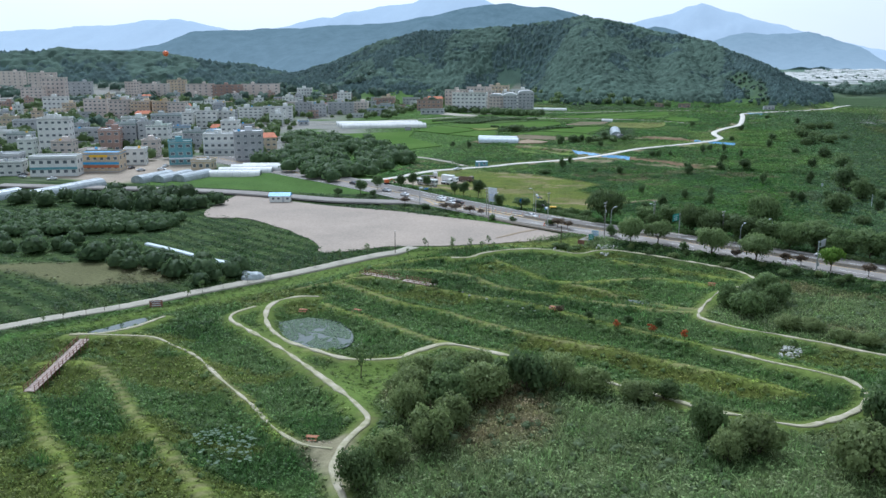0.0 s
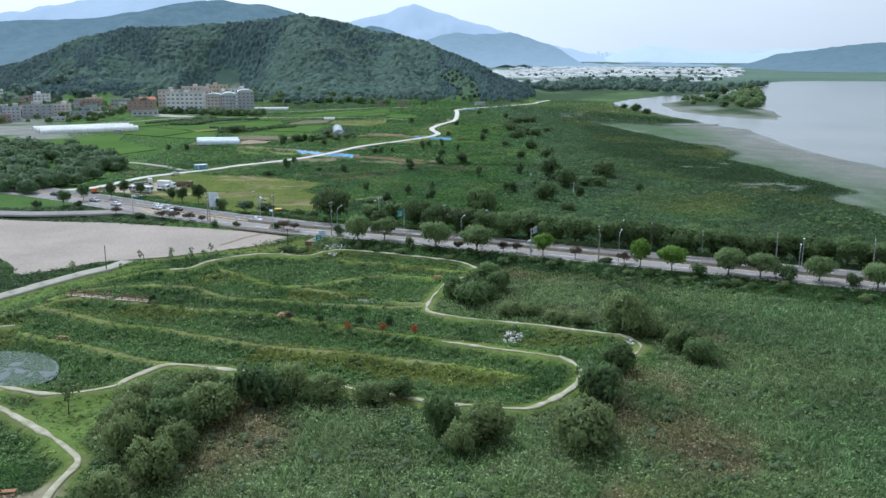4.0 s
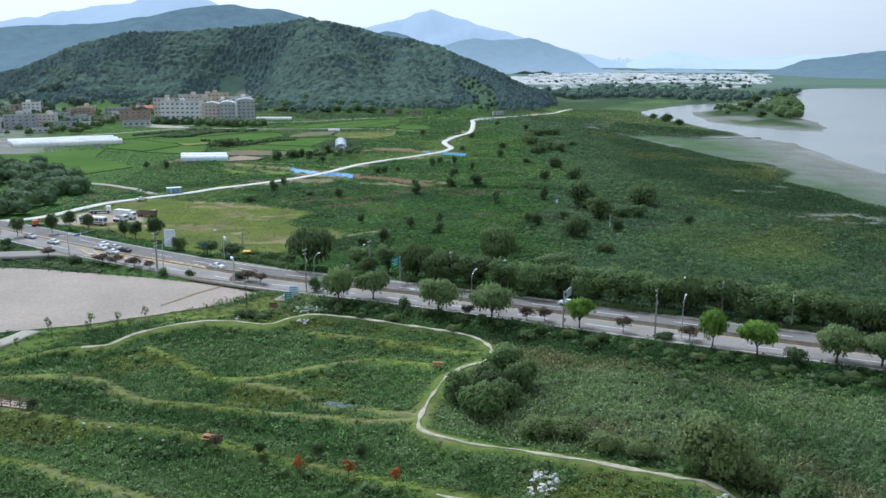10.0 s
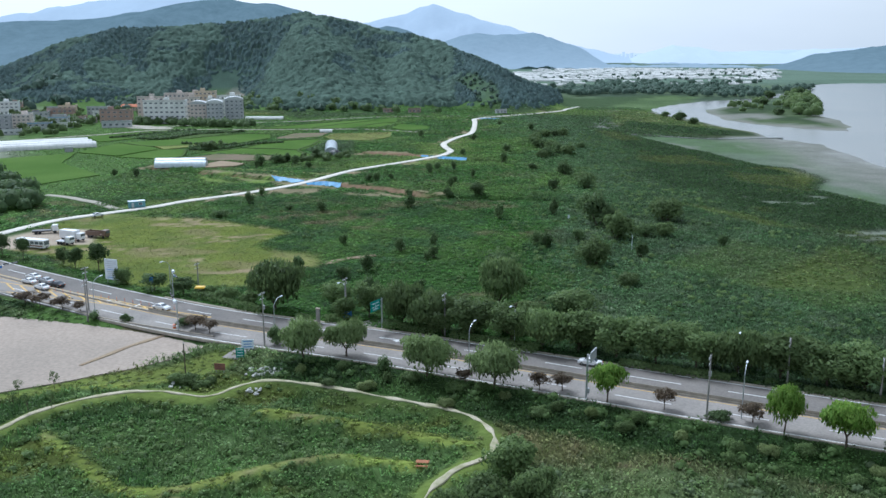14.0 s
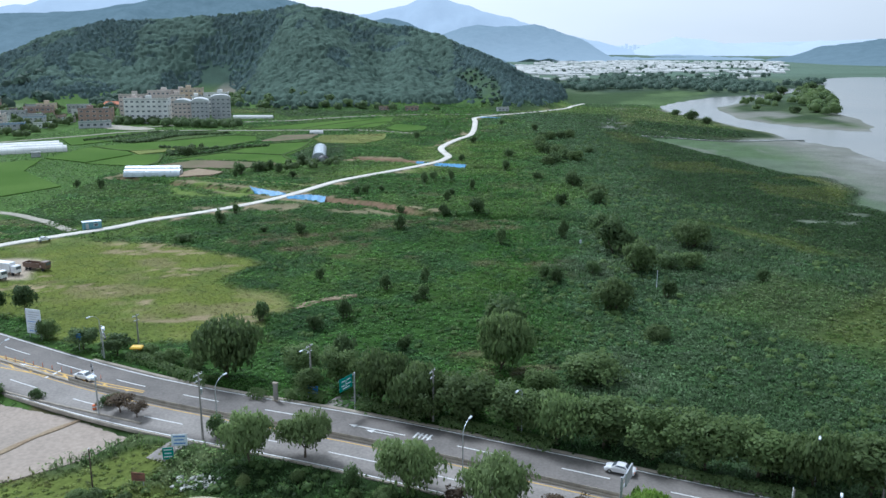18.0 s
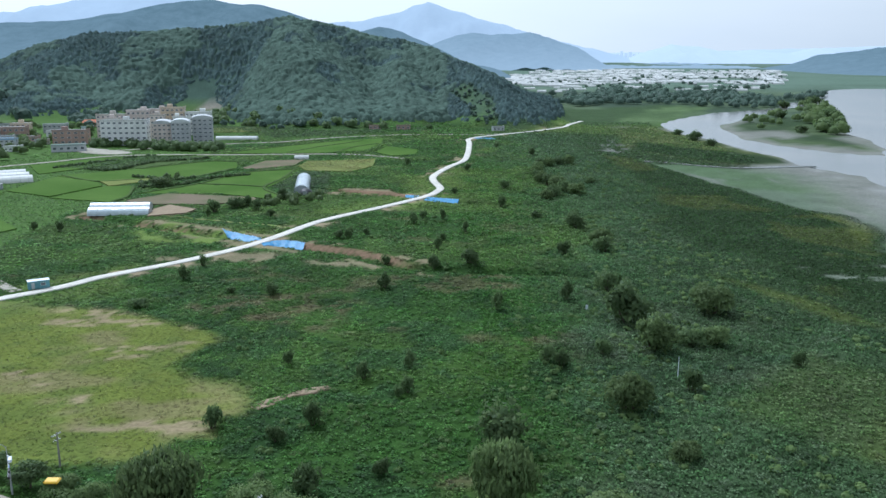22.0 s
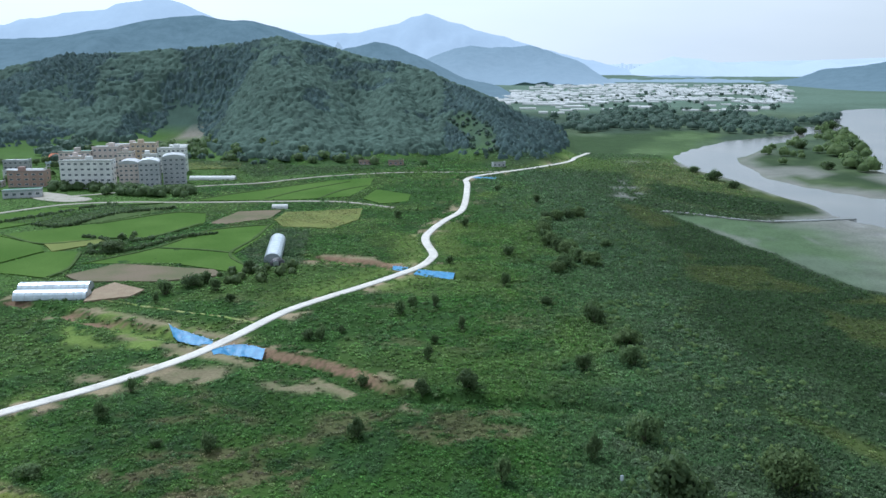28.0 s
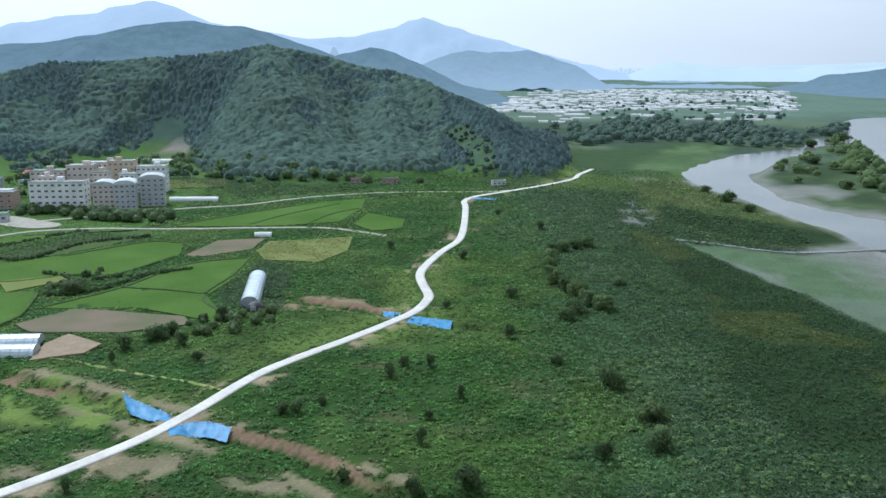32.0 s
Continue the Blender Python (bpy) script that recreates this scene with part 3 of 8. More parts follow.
def cover(x, y):
    """Tone (rgb) and plant height at each place."""
    x, y = np.asarray(x, float), np.asarray(y, float)
    n1, n2, n3 = fbm(x, y, 34, 11), fbm(x, y, 11, 21), fbm(x, y, 90, 31)
    wx, wy = x + 7 * (vnoise(x, y, 14, 41) - 0.5), y + 7 * (vnoise(x, y, 14, 42) - 0.5)
    tone = np.tile(np.array(FARM), (*np.shape(x), 1))
    tall = np.full(np.shape(x), 0.32)

    def lay(col, w, h=None):
        nonlocal tone, tall
        w = np.clip(w, 0, 1)
        tone = tone * (1 - w[..., None]) + np.array(col) * w[..., None]
        if h is not None:
            tall = tall * (1 - w) + h * w

    r = line_dist(x, y, ROAD_LINE)
    south = y < np.interp(x, ROAD_C[:, 0], ROAD_C[:, 1])
    # South of the road: a wide reed bed
    bed = (south & (wx > -60)).astype(float)
    lay(REED, bed, 1.5)
    lay(REED_BROWN, bed * step(0.56, 0.72, n1) * 0.9, 1.3)
    lay(GRASS, bed * step(0.60, 0.75, n2) * 0.35, 1.0)
    lay(KUDZU_DARK, bed * step(0.60, 0.7, fbm(x, y, 18, 77)) * 0.6, 1.6)
    lay(REED_BLUE, bed * step(30, 60, x) * step(0.45, 0.6, n3) * 0.7, 1.6)
    # The wetland park: reeds between mown ridges
    park = step(-2, 2, edge_depth(wx, wy, PARK))
    lay((0.084, 0.140, 0.041), park, 1.1)
    lay((0.106, 0.165, 0.056), park * step(0.5, 0.58, n2) * 0.85, 1.5)
    lay((0.056, 0.104, 0.030), park * step(0.55, 0.66, fbm(x, y, 26, 51)) * 0.9, 1.6)
    lay((0.125, 0.145, 0.030), park * step(0.57, 0.64, fbm(x, y * 2, 30, 61)) * 0.7, 0.8)
    lay((0.130, 0.150, 0.030), park * step(-2, 2, edge_depth(wx, wy, YELLOW_STRIP)) * 0.85, 0.7)
    d = near_paths(x, y)
    lay((0.150, 0.184, 0.038), park * step(1.9, 0.5, d + 1.6 * (fbm(x, y, 4, 52) - 0.45)), 0.15)
    ds = np.full(np.shape(x), 99.0)
    near = (x > -130) & (x < 60) & (y > 70) & (y < 270)
    ds[near] = np.min([line_dist(x[near], y[near], q) for q in ALL_SAND], axis=0)
    lay((0.110, 0.146, 0.034), step(3.6, 1.3, ds + 2.5 * (n2 - 0.45)), 0.14)
    lay((0.175, 0.170, 0.072), park * step(1.0, 0.3, d) * step(0.42, 0.6, fbm(x, y, 16, 66)), 0.05)
    lay(GRASS, step(-2, 2, edge_depth(x, y, [(-52, 122), (-70, 143), (-60, 147), (-52, 148)])) , 0.12)
    lay(GRASS, step(14, 7, line_dist(x, y, TRAIL[2:])) * park, 0.15)
    lay((0.120, 0.150, 0.034), step(-2, 2, edge_depth(wx, wy, [(-86, 242), (-58, 252), (-44, 254), (-30, 266), (-31, 274), (-38, 273), (-46, 264), (-60, 257), (-74, 250)])), 0.2)
    lay((0.27, 0.24, 0.155), step(-1.5, 1.0, edge_depth(x, y, [(-44, 97), (-48, 102), (-52, 106), (-57, 111), (-51, 116), (-48.6, 112), (-45.5, 104)]) + 2.0 * (fbm(x, y, 3, 152) - 0.5)) * 0.9, 0.05)
    # Road verges
    verge = south & (x > -45) & (r < 26)
    verge = verge & ~inside(x, y, [(-47, 262), (-28, 255), (-24, 268), (-28, 276), (-40, 276)])
    lay((0.056, 0.098, 0.028), verge * step(26, 20, r), 1.2)
    lay((0.036, 0.066, 0.020), verge * step(24, 18, r) * step(0.42, 0.6, n2), 1.4)
    # North of the road: creeper-grown waste land, then reeds towards the river
    plain = (~south & (wx > -150) & (wy < 980)).astype(float)
    lay((0.056, 0.120, 0.024), plain, 0.8)
    lay((0.074, 0.138, 0.028), plain * step(0.46, 0.60, n1) * 0.9, 0.7)
    lay((0.044, 0.092, 0.030), plain * step(0.52, 0.62, n2) * 0.7, 1.0)
    lay((0.135, 0.122, 0.060), plain * step(0.60, 0.72, fbm(x * 0.5, y, 26, 91)) * step(0.42, 0.56, fbm(x, y, 5, 92)) * 0.85, 0.45)
    reeds = plain * step(20, 48, x + 22 * (n3 - 0.5) + np.clip((330 - y) * 0.12, -14, 12))
    lay((0.072, 0.118, 0.050), reeds, 1.1)
    lay((0.094, 0.130, 0.066), reeds * step(0.5, 0.62, n1) * 0.8, 1.2)
    lay((0.058, 0.104, 0.048), reeds * step(0.55, 0.66, fbm(x, y, 48, 15)) * 0.8, 1.1)
    lay((0.056, 0.112, 0.026), plain * step(400, 480, y) * step(90, 55, x) * 0.45)
    lay((0.082, 0.136, 0.032), plain * step(440, 500, y) * step(90, 55, x) * step(0.46, 0.6, n1) * 0.8)
    wildland = np.maximum(plain, bed)
    streak = 0.62 + 0.52 * fbm(x, y, 13, 101) + 0.28 * fbm(x * 0.35, y, 9, 103)
    tone = tone * (1 - wildland[..., None] * (1 - streak[..., None]))
    lay((0.058, 0.096, 0.040), plain * step(65, 100, x + 20 * (n1 - 0.5)) * step(370, 430, y) * 0.75)
    lay((0.050, 0.078, 0.030), plain * step(110, 140, x) * 0.5)
    mead = step(-3, 3, edge_depth(wx + 4 * (n1 - 0.5), wy + 6 * (n2 - 0.5), MEADOW))
    lay((0.124, 0.150, 0.029), mead, 0.2)
    lay((0.098, 0.128, 0.028), mead * step(0.50, 0.62, fbm(x, y, 9, 48)) * 0.7, 0.25)
    lay(GRASS_DRY, mead * step(0.46, 0.60, fbm(x * 0.6, y, 16, 8)) * 0.75, 0.12)
    lay((0.27, 0.21, 0.13), mead * 0.85 * step(0.60, 0.68, fbm(x * 0.45, y, 13, 9)) * step(0.4, 0.6, fbm(x, y, 3, 29)), 0.0)
    # Dry flecks and bare earth along the new road and the ditches
    w = line_dist(x, y, WHITE_LINE)
    lay((0.26, 0.21, 0.13), (y > 440) * step(11, 4, w) * step(0.55, 0.66, n2), 0.1)
    lay(GRASS, (y > 400) * (w > 4) * step(26, 8, w) * step(0.5, 0.64, n1) * 0.7, 0.3)
    dit = np.minimum(line_dist(x, y, DITCH), line_dist(x, y, DITCH_FAR))
    lay((0.20, 0.17, 0.10), step(13, 7, dit) * (dit > 5) * step(0.57, 0.64, fbm(x, y, 14, 19)) * (x < 10), 0.05)
    lay((0.20, 0.135, 0.085), step(6.2, 5.0, dit) * (dit > 2.2) * (y > np.interp(x, [p[0] for p in DITCH], [p[1] for p in DITCH])) * step(-60, -40, x) * step(8, -6, x) * step(0.36, 0.48, n2), 0.0)
    lay((0.20, 0.135, 0.085), step(4.6, 3.6, dit) * step(-75, -90, x) * step(0.40, 0.5, n2) * (y > 500), 0.0)
    for poly, col, h in PLOTS:
        e = edge_depth(wx, wy, poly)
        lay(col, step(-2.5, 2.5, e) * step(0.34, 0.54, fbm(x, y, 7, 93)), h)
    # Marsh and mud flats by the river
    marsh = step(-5, 7, edge_depth(wx, wy, MARSH))
    lay(MARSH_DARK, marsh, 0.9)
    lay((0.085, 0.108, 0.032), marsh * step(0.50, 0.60, fbm(x, y, 42, 111)) * 0.75, 0.6)
    lay(MARSH_LIGHT, step(-4, 6, edge_depth(wx, wy, [(70, 345), (100, 380), (118, 350), (128, 310), (100, 300)])) * 0.5, 0.4)
    lay(MARSH_LIGHT, plain * step(900, 960, y + 60 * n2) * step(100, 130, x) * 0.8, 0.4)
    lay((0.165, 0.180, 0.140), step(-3, 4, edge_depth(wx, wy, [(138, 386), (166, 398), (175, 385), (163, 368), (147, 364)])) * step(0.44, 0.54, fbm(x * 0.4, y, 7, 74)) * 0.9, 0.2)
    lay((0.150, 0.170, 0.125), step(-3, 4, edge_depth(wx, wy, [(130, 458), (172, 466), (160, 444), (141, 437)])) * step(0.52, 0.60, fbm(x * 0.4, y, 7, 75)) * 0.9, 0.2)
    lay((0.115, 0.145, 0.034), step(-4, 5, edge_depth(wx, wy, [(88, 322), (105, 347), (134, 373), (138, 355), (131, 332), (112, 314)])) * 0.55, 0.5)
    lay((0.105, 0.138, 0.036), step(-3, 4, edge_depth(wx, wy, [(100, 450), (118, 426), (133, 395), (120, 400), (104, 430)])) * 0.8, 0.5)
    lay((0.110, 0.135, 0.034), step(-3, 4, edge_depth(wx, wy, [(178, 560), (193, 553), (187, 515), (174, 498), (178, 525)])) * 0.85, 0.5)
    mud = step(-2, 6, edge_depth(wx, wy, MUD))
    lay((0.105, 0.135, 0.088), mud, 0.0)
    lay((0.085, 0.125, 0.062), mud * step(0.42, 0.6, fbm(x, y * 0.4, 30, 71)), 0.0)
    lay((0.15, 0.16, 0.13), mud * step(0.62, 0.72, fbm(x, y * 0.3, 22, 72)) * 0.8, 0.0)
    shore = np.minimum(edge_depth(x, y, RIVER), -edge_depth(x, y, ISLAND))
    lay((0.185, 0.185, 0.160), (y > 180) * (y < 960) * step(-62, -14, shore + 26 * (n1 - 0.5)) * 0.9, 0.0)
    lay((0.235, 0.235, 0.215), (y > 180) * (y < 960) * step(-36, -8, shore) * step(0.52, 0.62, fbm(x, y * 0.3, 16, 73)) * 0.8, 0.0)
    spit = step(-5, 6, edge_depth(wx, wy, SPIT))
    lay((0.120, 0.150, 0.052), spit, 0.7)
    lay((0.085, 0.125, 0.040), spit * step(0.46, 0.6, n2), 0.8)
    lay(MARSH_DARK, step(-4, 6, edge_depth(wx, wy, SPIT_DARK)), 1.0)
    lay((0.145, 0.150, 0.125), step(-3, 5, edge_depth(wx, wy, [(130, 839), (146, 855), (152, 802), (137, 769), (123, 782)])) * step(0.46, 0.56, fbm(x, y, 9, 88)), 0.0)
    isle = step(-8, 2, edge_depth(x, y, ISLAND))
    lay((0.088, 0.125, 0.055), isle * 1.0, 0.5)
    lay((0.060, 0.095, 0.042), isle * step(0.5, 0.62, fbm(x, y, 40, 83)), 0.6)
    lay((0.17, 0.175, 0.145), isle * step(0.56, 0.66, fbm(x, y, 50, 81)), 0.0)
    lay((0.20, 0.20, 0.17), isle * step(16, 4, edge_depth(x, y, ISLAND)), 0.0)
    # West: gardens and orchards beside the park, town earth beyond
    west = ((x < -88) & (y < 330) & (edge_depth(x, y, PARK) < -2) & south).astype(float)
    lay((0.045, 0.080, 0.026), west, 0.7)
    lay((0.078, 0.116, 0.038), west * step(0.5, 0.6, np.sin((x * 0.5 + y) * 0.9) * 0.25 + n2) , 0.5)
    lay((0.125, 0.125, 0.060), step(-2, 3, edge_depth(wx, wy, [(-215, 186), (-150, 203), (-132, 190), (-150, 178)])) , 0.3)
    town = step(-20, 25, edge_depth(x, y, [(-230, 400), (-215, 560), (-300, 700), (-420, 1010), (-1100, 1400), (-1500, 500), (-500, 280), (-300, 330)]))
    lay((0.22, 0.215, 0.19), town * step(0.27, 0.42, fbm(x, y, 40, 3)), 0.0)
    lay((0.33, 0.28, 0.22), step(-2, 3, edge_depth(wx, wy, [(-322, 338), (-290, 334), (-255, 330), (-238, 378), (-280, 408), (-318, 440), (-334, 424), (-302, 385)])), 0.0)
    lay((0.36, 0.30, 0.23), step(-2, 3, edge_depth(wx, wy, [(-140, 360), (-125, 362), (-100, 372), (-104, 388), (-128, 396)])), 0.0)
    # The hill: forest floor, with a cleared slope
    hill = step(4, 12, hill_height(x, y))
    lay((0.060, 0.095, 0.070), hill, 0.0)
    lay((0.066, 0.104, 0.054), hill * step(-6, 6, edge_depth(wx, wy, [(20, 1084), (38, 1090), (52, 1060), (64, 1030), (66, 930), (38, 930), (42, 1030)])) * (0.6 + 0.4 * step(0.4, 0.6, n2)), 0.0)
    far = step(1000, 1150, y) * (1 - hill) * (x > 0)
    lay((0.066, 0.098, 0.062), far, 0.5)
    lay((0.095, 0.130, 0.070), far * step(0.5, 0.62, n3), 0.3)
    lay((0.072, 0.118, 0.046), step(-8, 8, edge_depth(wx, wy, GREEN_BEND)), 0.6)
    lay((0.105, 0.155, 0.062), step(-8, 8, edge_depth(wx, wy, LIGHT_BEND)) * (0.5 + 0.5 * step(0.4, 0.55, n1)), 0.4)
    # Haze painted into the colour: the plain pales with distance beyond the bend.
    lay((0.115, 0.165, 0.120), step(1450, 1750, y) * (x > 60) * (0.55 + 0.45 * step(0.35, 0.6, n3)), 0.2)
    return tone, tall


# ---- ground: one sheet, fine where the camera passes, coarse to the horizon ----
def spread(lo, hi, fine_lo, fine_hi, cell, grow=1.12):
    mid = list(np.arange(fine_lo, fine_hi + cell / 2, cell))
    left, right, s = [], [], cell
    while (left[-1] if left else fine_lo) > lo:
        s = min(s * grow, 160)
        left.append((left[-1] if left else fine_lo) - s)
    s = cell
    while (right[-1] if right else fine_hi) < hi:
        s = min(s * grow, 160)
        right.append((right[-1] if right else fine_hi) + s)
    return np.array(left[::-1] + mid + right)


gx, gy = spread(-2800, 2800, -170, 190, 1.6), spread(-500, 5000, 70, 640, 1.6, 1.06)
GX, GY = np.meshgrid(gx, gy)
nx, ny = len(gx), len(gy)
idx = np.arange(nx * ny).reshape(ny, nx)
quads = np.stack([idx[:-1, :-1], idx[:-1, 1:], idx[1:, 1:], idx[1:, :-1]], -1).reshape(-1, 4)
px_, py_ = GX.ravel(), GY.ravel()
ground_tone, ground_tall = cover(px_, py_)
# bare litter and stems between tall plants, with the shade under their leaves darkened in
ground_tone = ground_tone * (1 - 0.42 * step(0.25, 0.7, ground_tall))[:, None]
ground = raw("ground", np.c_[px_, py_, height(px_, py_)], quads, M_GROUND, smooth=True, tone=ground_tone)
tagged(ground, "green river plain of reeds, meadow and farmland", "ground", kind="structure")

river = raw("water", [(138, -500, -1.55), (2800, -500, -1.55), (2800, 1800, -1.55), (138, 1800, -1.55)], [(0, 1, 2, 3)], M_RIVER)
tagged(river, "calm grey-green river reflecting the pale sky", "river", kind="structure")


def at_ground(x, y):
    return float(height(np.array([float(x)]), np.array([float(y)]))[0])


def strip(name, line, width, mat, lift, label="", parent=None, gap=1.5, flat=None, wobble=0.0, shift=0.0, crown=0.0):
    """A ribbon of ground laid along a line: flat across, draped along."""
    c = curve_of(line, gap)
    t = np.gradient(c, axis=0)
    t /= np.hypot(t[:, 0], t[:, 1])[:, None] + 1e-9
    nrm = np.c_[-t[:, 1], t[:, 0]]
    c = c + nrm * shift
    half = width / 2 * (1 + wobble * (vnoise(c[:, 0] * 3, c[:, 1] * 3, 9, 6) - 0.5) * 2)[:, None]
    offs = (-1.0, -0.5, 0.0, 0.5, 1.0)
    rows = []
    for o in offs:
        p = c + nrm * half * o
        z = np.full(len(p), flat) if flat is not None else height(p[:, 0], p[:, 1])
        rows.append(np.c_[p, z + lift - crown * abs(o)])
    v = np.stack(rows, 1)
    if flat is None:
        v[:, :, 2] = v[:, :, 2].max(1, keepdims=True) * 0.7 + v[:, :, 2] * 0.3
    n, k = len(c), len(offs)
    skirt_l, skirt_r = v[:, :1].copy(), v[:, -1:].copy()
    skirt_l[:, :, 2] -= 0.6
    skirt_r[:, :, 2] -= 0.6
    v = np.concatenate([skirt_l, v, skirt_r], 1)
    k += 2
    i = np.arange(n * k).reshape(n, k)
    f = np.stack([i[:-1, :-1], i[:-1, 1:], i[1:, 1:], i[1:, :-1]], -1).reshape(-1, 4)[:, ::-1]
    ob = raw(name, v.reshape(-1, 3), f, mat, parent, label, smooth=False)
    return ob


def patch(name, poly, mat, z, label="", lift=0.25, parent=None):
    """A flat piece of ground with a low edge."""
    bm = bmesh.new()
    vs = [bm.verts.new((a, b, z)) for a, b in poly]
    f = bm.faces.new(vs)
    if f.normal.z < 0:
        f.normal_flip()
    ext = bmesh.ops.extrude_face_region(bm, geom=[f])
    for e in ext["geom"]:
        if isinstance(e, bmesh.types.BMVert):
            e.co.z += lift
    bmesh.ops.recalc_face_normals(bm, faces=bm.faces)
    bmesh.ops.triangulate(bm, faces=[q for q in bm.faces if len(q.verts) > 4])
    me = bpy.data.meshes.new(name)
    bm.to_mesh(me)
    bm.free()
    me.materials.append(mat)
    ob = new(name, me)
    ob.parent = parent
    if label:
        ob["label"] = label
    return ob


def wavy(poly, gap=3.0, amount=1.2):
    c = curve_of(poly + poly[:1], gap)[:-1]
    a = (vnoise(c[:, 0], c[:, 1], 7, 55) - 0.5) * 2 * amount
    b = (vnoise(c[:, 0], c[:, 1], 7, 56) - 0.5) * 2 * amount
    return [(float(p + u), float(q + v)) for (p, q), u, v in zip(c, a, b)]


# ---- roads, trails, lot ----
RZ = 1.12
road = strip("road", ROAD, 19.0, M_ASPH, 0, flat=RZ, gap=3.0)
tagged(road, "four-lane asphalt road with a low median barrier", "road", kind="structure")
pale = strip("south_carriageway", ROAD, 8.6, M_ASPH2, 0.012, "paler worn asphalt of one carriageway", road, flat=RZ, gap=3.0, shift=-4.6)
branch = strip("side_road", BRANCH, 7.5, M_ASPH2, 0, flat=RZ - 0.03, gap=3.0)
tagged(branch, "pale asphalt side road joining at the junction", "road", kind="structure")
for s, w, m in ((-9.0, 0.22, M_WHITE), (9.0, 0.22, M_WHITE), (-0.95, 0.2, M_YELLOW), (0.95, 0.2, M_YELLOW)):
    strip("edge_line", ROAD, w, m, 0.024, parent=road, flat=RZ, gap=3.0, shift=s)
dash_c = curve_of(ROAD, 1.0)
for s in (-4.9, 4.9):
    k = 0
    while k + 9 < len(dash_c):
        if -130 < dash_c[k][0] < 140:
            strip("lane_dash", [tuple(dash_c[k]), tuple(dash_c[k + 4]), tuple(dash_c[k + 8])], 0.2, M_WHITE, 0.024, parent=road, flat=RZ, gap=4.0, shift=s)
        k += 17
lot = patch("bare_lot", wavy(LOT, 4.0, 0.8), M_LOT, -0.2, lift=0.42)
tagged(lot, "wide bare lot of pinkish-beige gravel", "lot", kind="structure")
trail = strip("trail", TRAIL, 4.2, M_TRAIL, 0.12, gap=2.0)
tagged(trail, "pale concrete trail along the wetland park", "trail", kind="structure")
for i, p in enumerate(SAND_PATHS):
    tagged(strip("sand_path", p, (0.85, 0.9, 0.85, 0.7, 0.7)[i], M_SAND, 0.06, gap=0.7, wobble=0.9), "trodden pale sand footpath through the reeds", "path", kind="structure")
for p in GRASS_PATHS[:1]:
    tagged(strip("grass_path", p, 0.45, M_SAND, 0.04, gap=0.9, wobble=0.95), "mown grass path on a low ridge", "path", kind="structure")
new_road = strip("farm_road", WHITE_ROAD[:], 4.0, M_CONC, 0.22, gap=2.0)
tagged(new_road, "new white concrete farm road winding over the plain", "road", kind="structure")
for p in FARM_ROADS:
    tagged(strip("field_track", p, 3.4, M_TRAIL, 0.15, gap=4.0), "pale concrete field track", "road", kind="structure")
tagged(strip("creek", [(144, 737), (164, 725), (180, 712), (195, 706), (219, 708), (246, 714)], 4.0, M_RIVER, 0.10, gap=3.0, flat=-0.95, wobble=0.6), "thin pale creek crossing the mud flat", "creek", kind="structure")
for p in PONDS:
    tagged(patch("pond_water", wavy(p, 2.0, 0.5), M_POND, -1.1, lift=0.35), "still dark pond between reeds", "pond", kind="structure")

# ---- distance: ranges of hills behind the plain ----


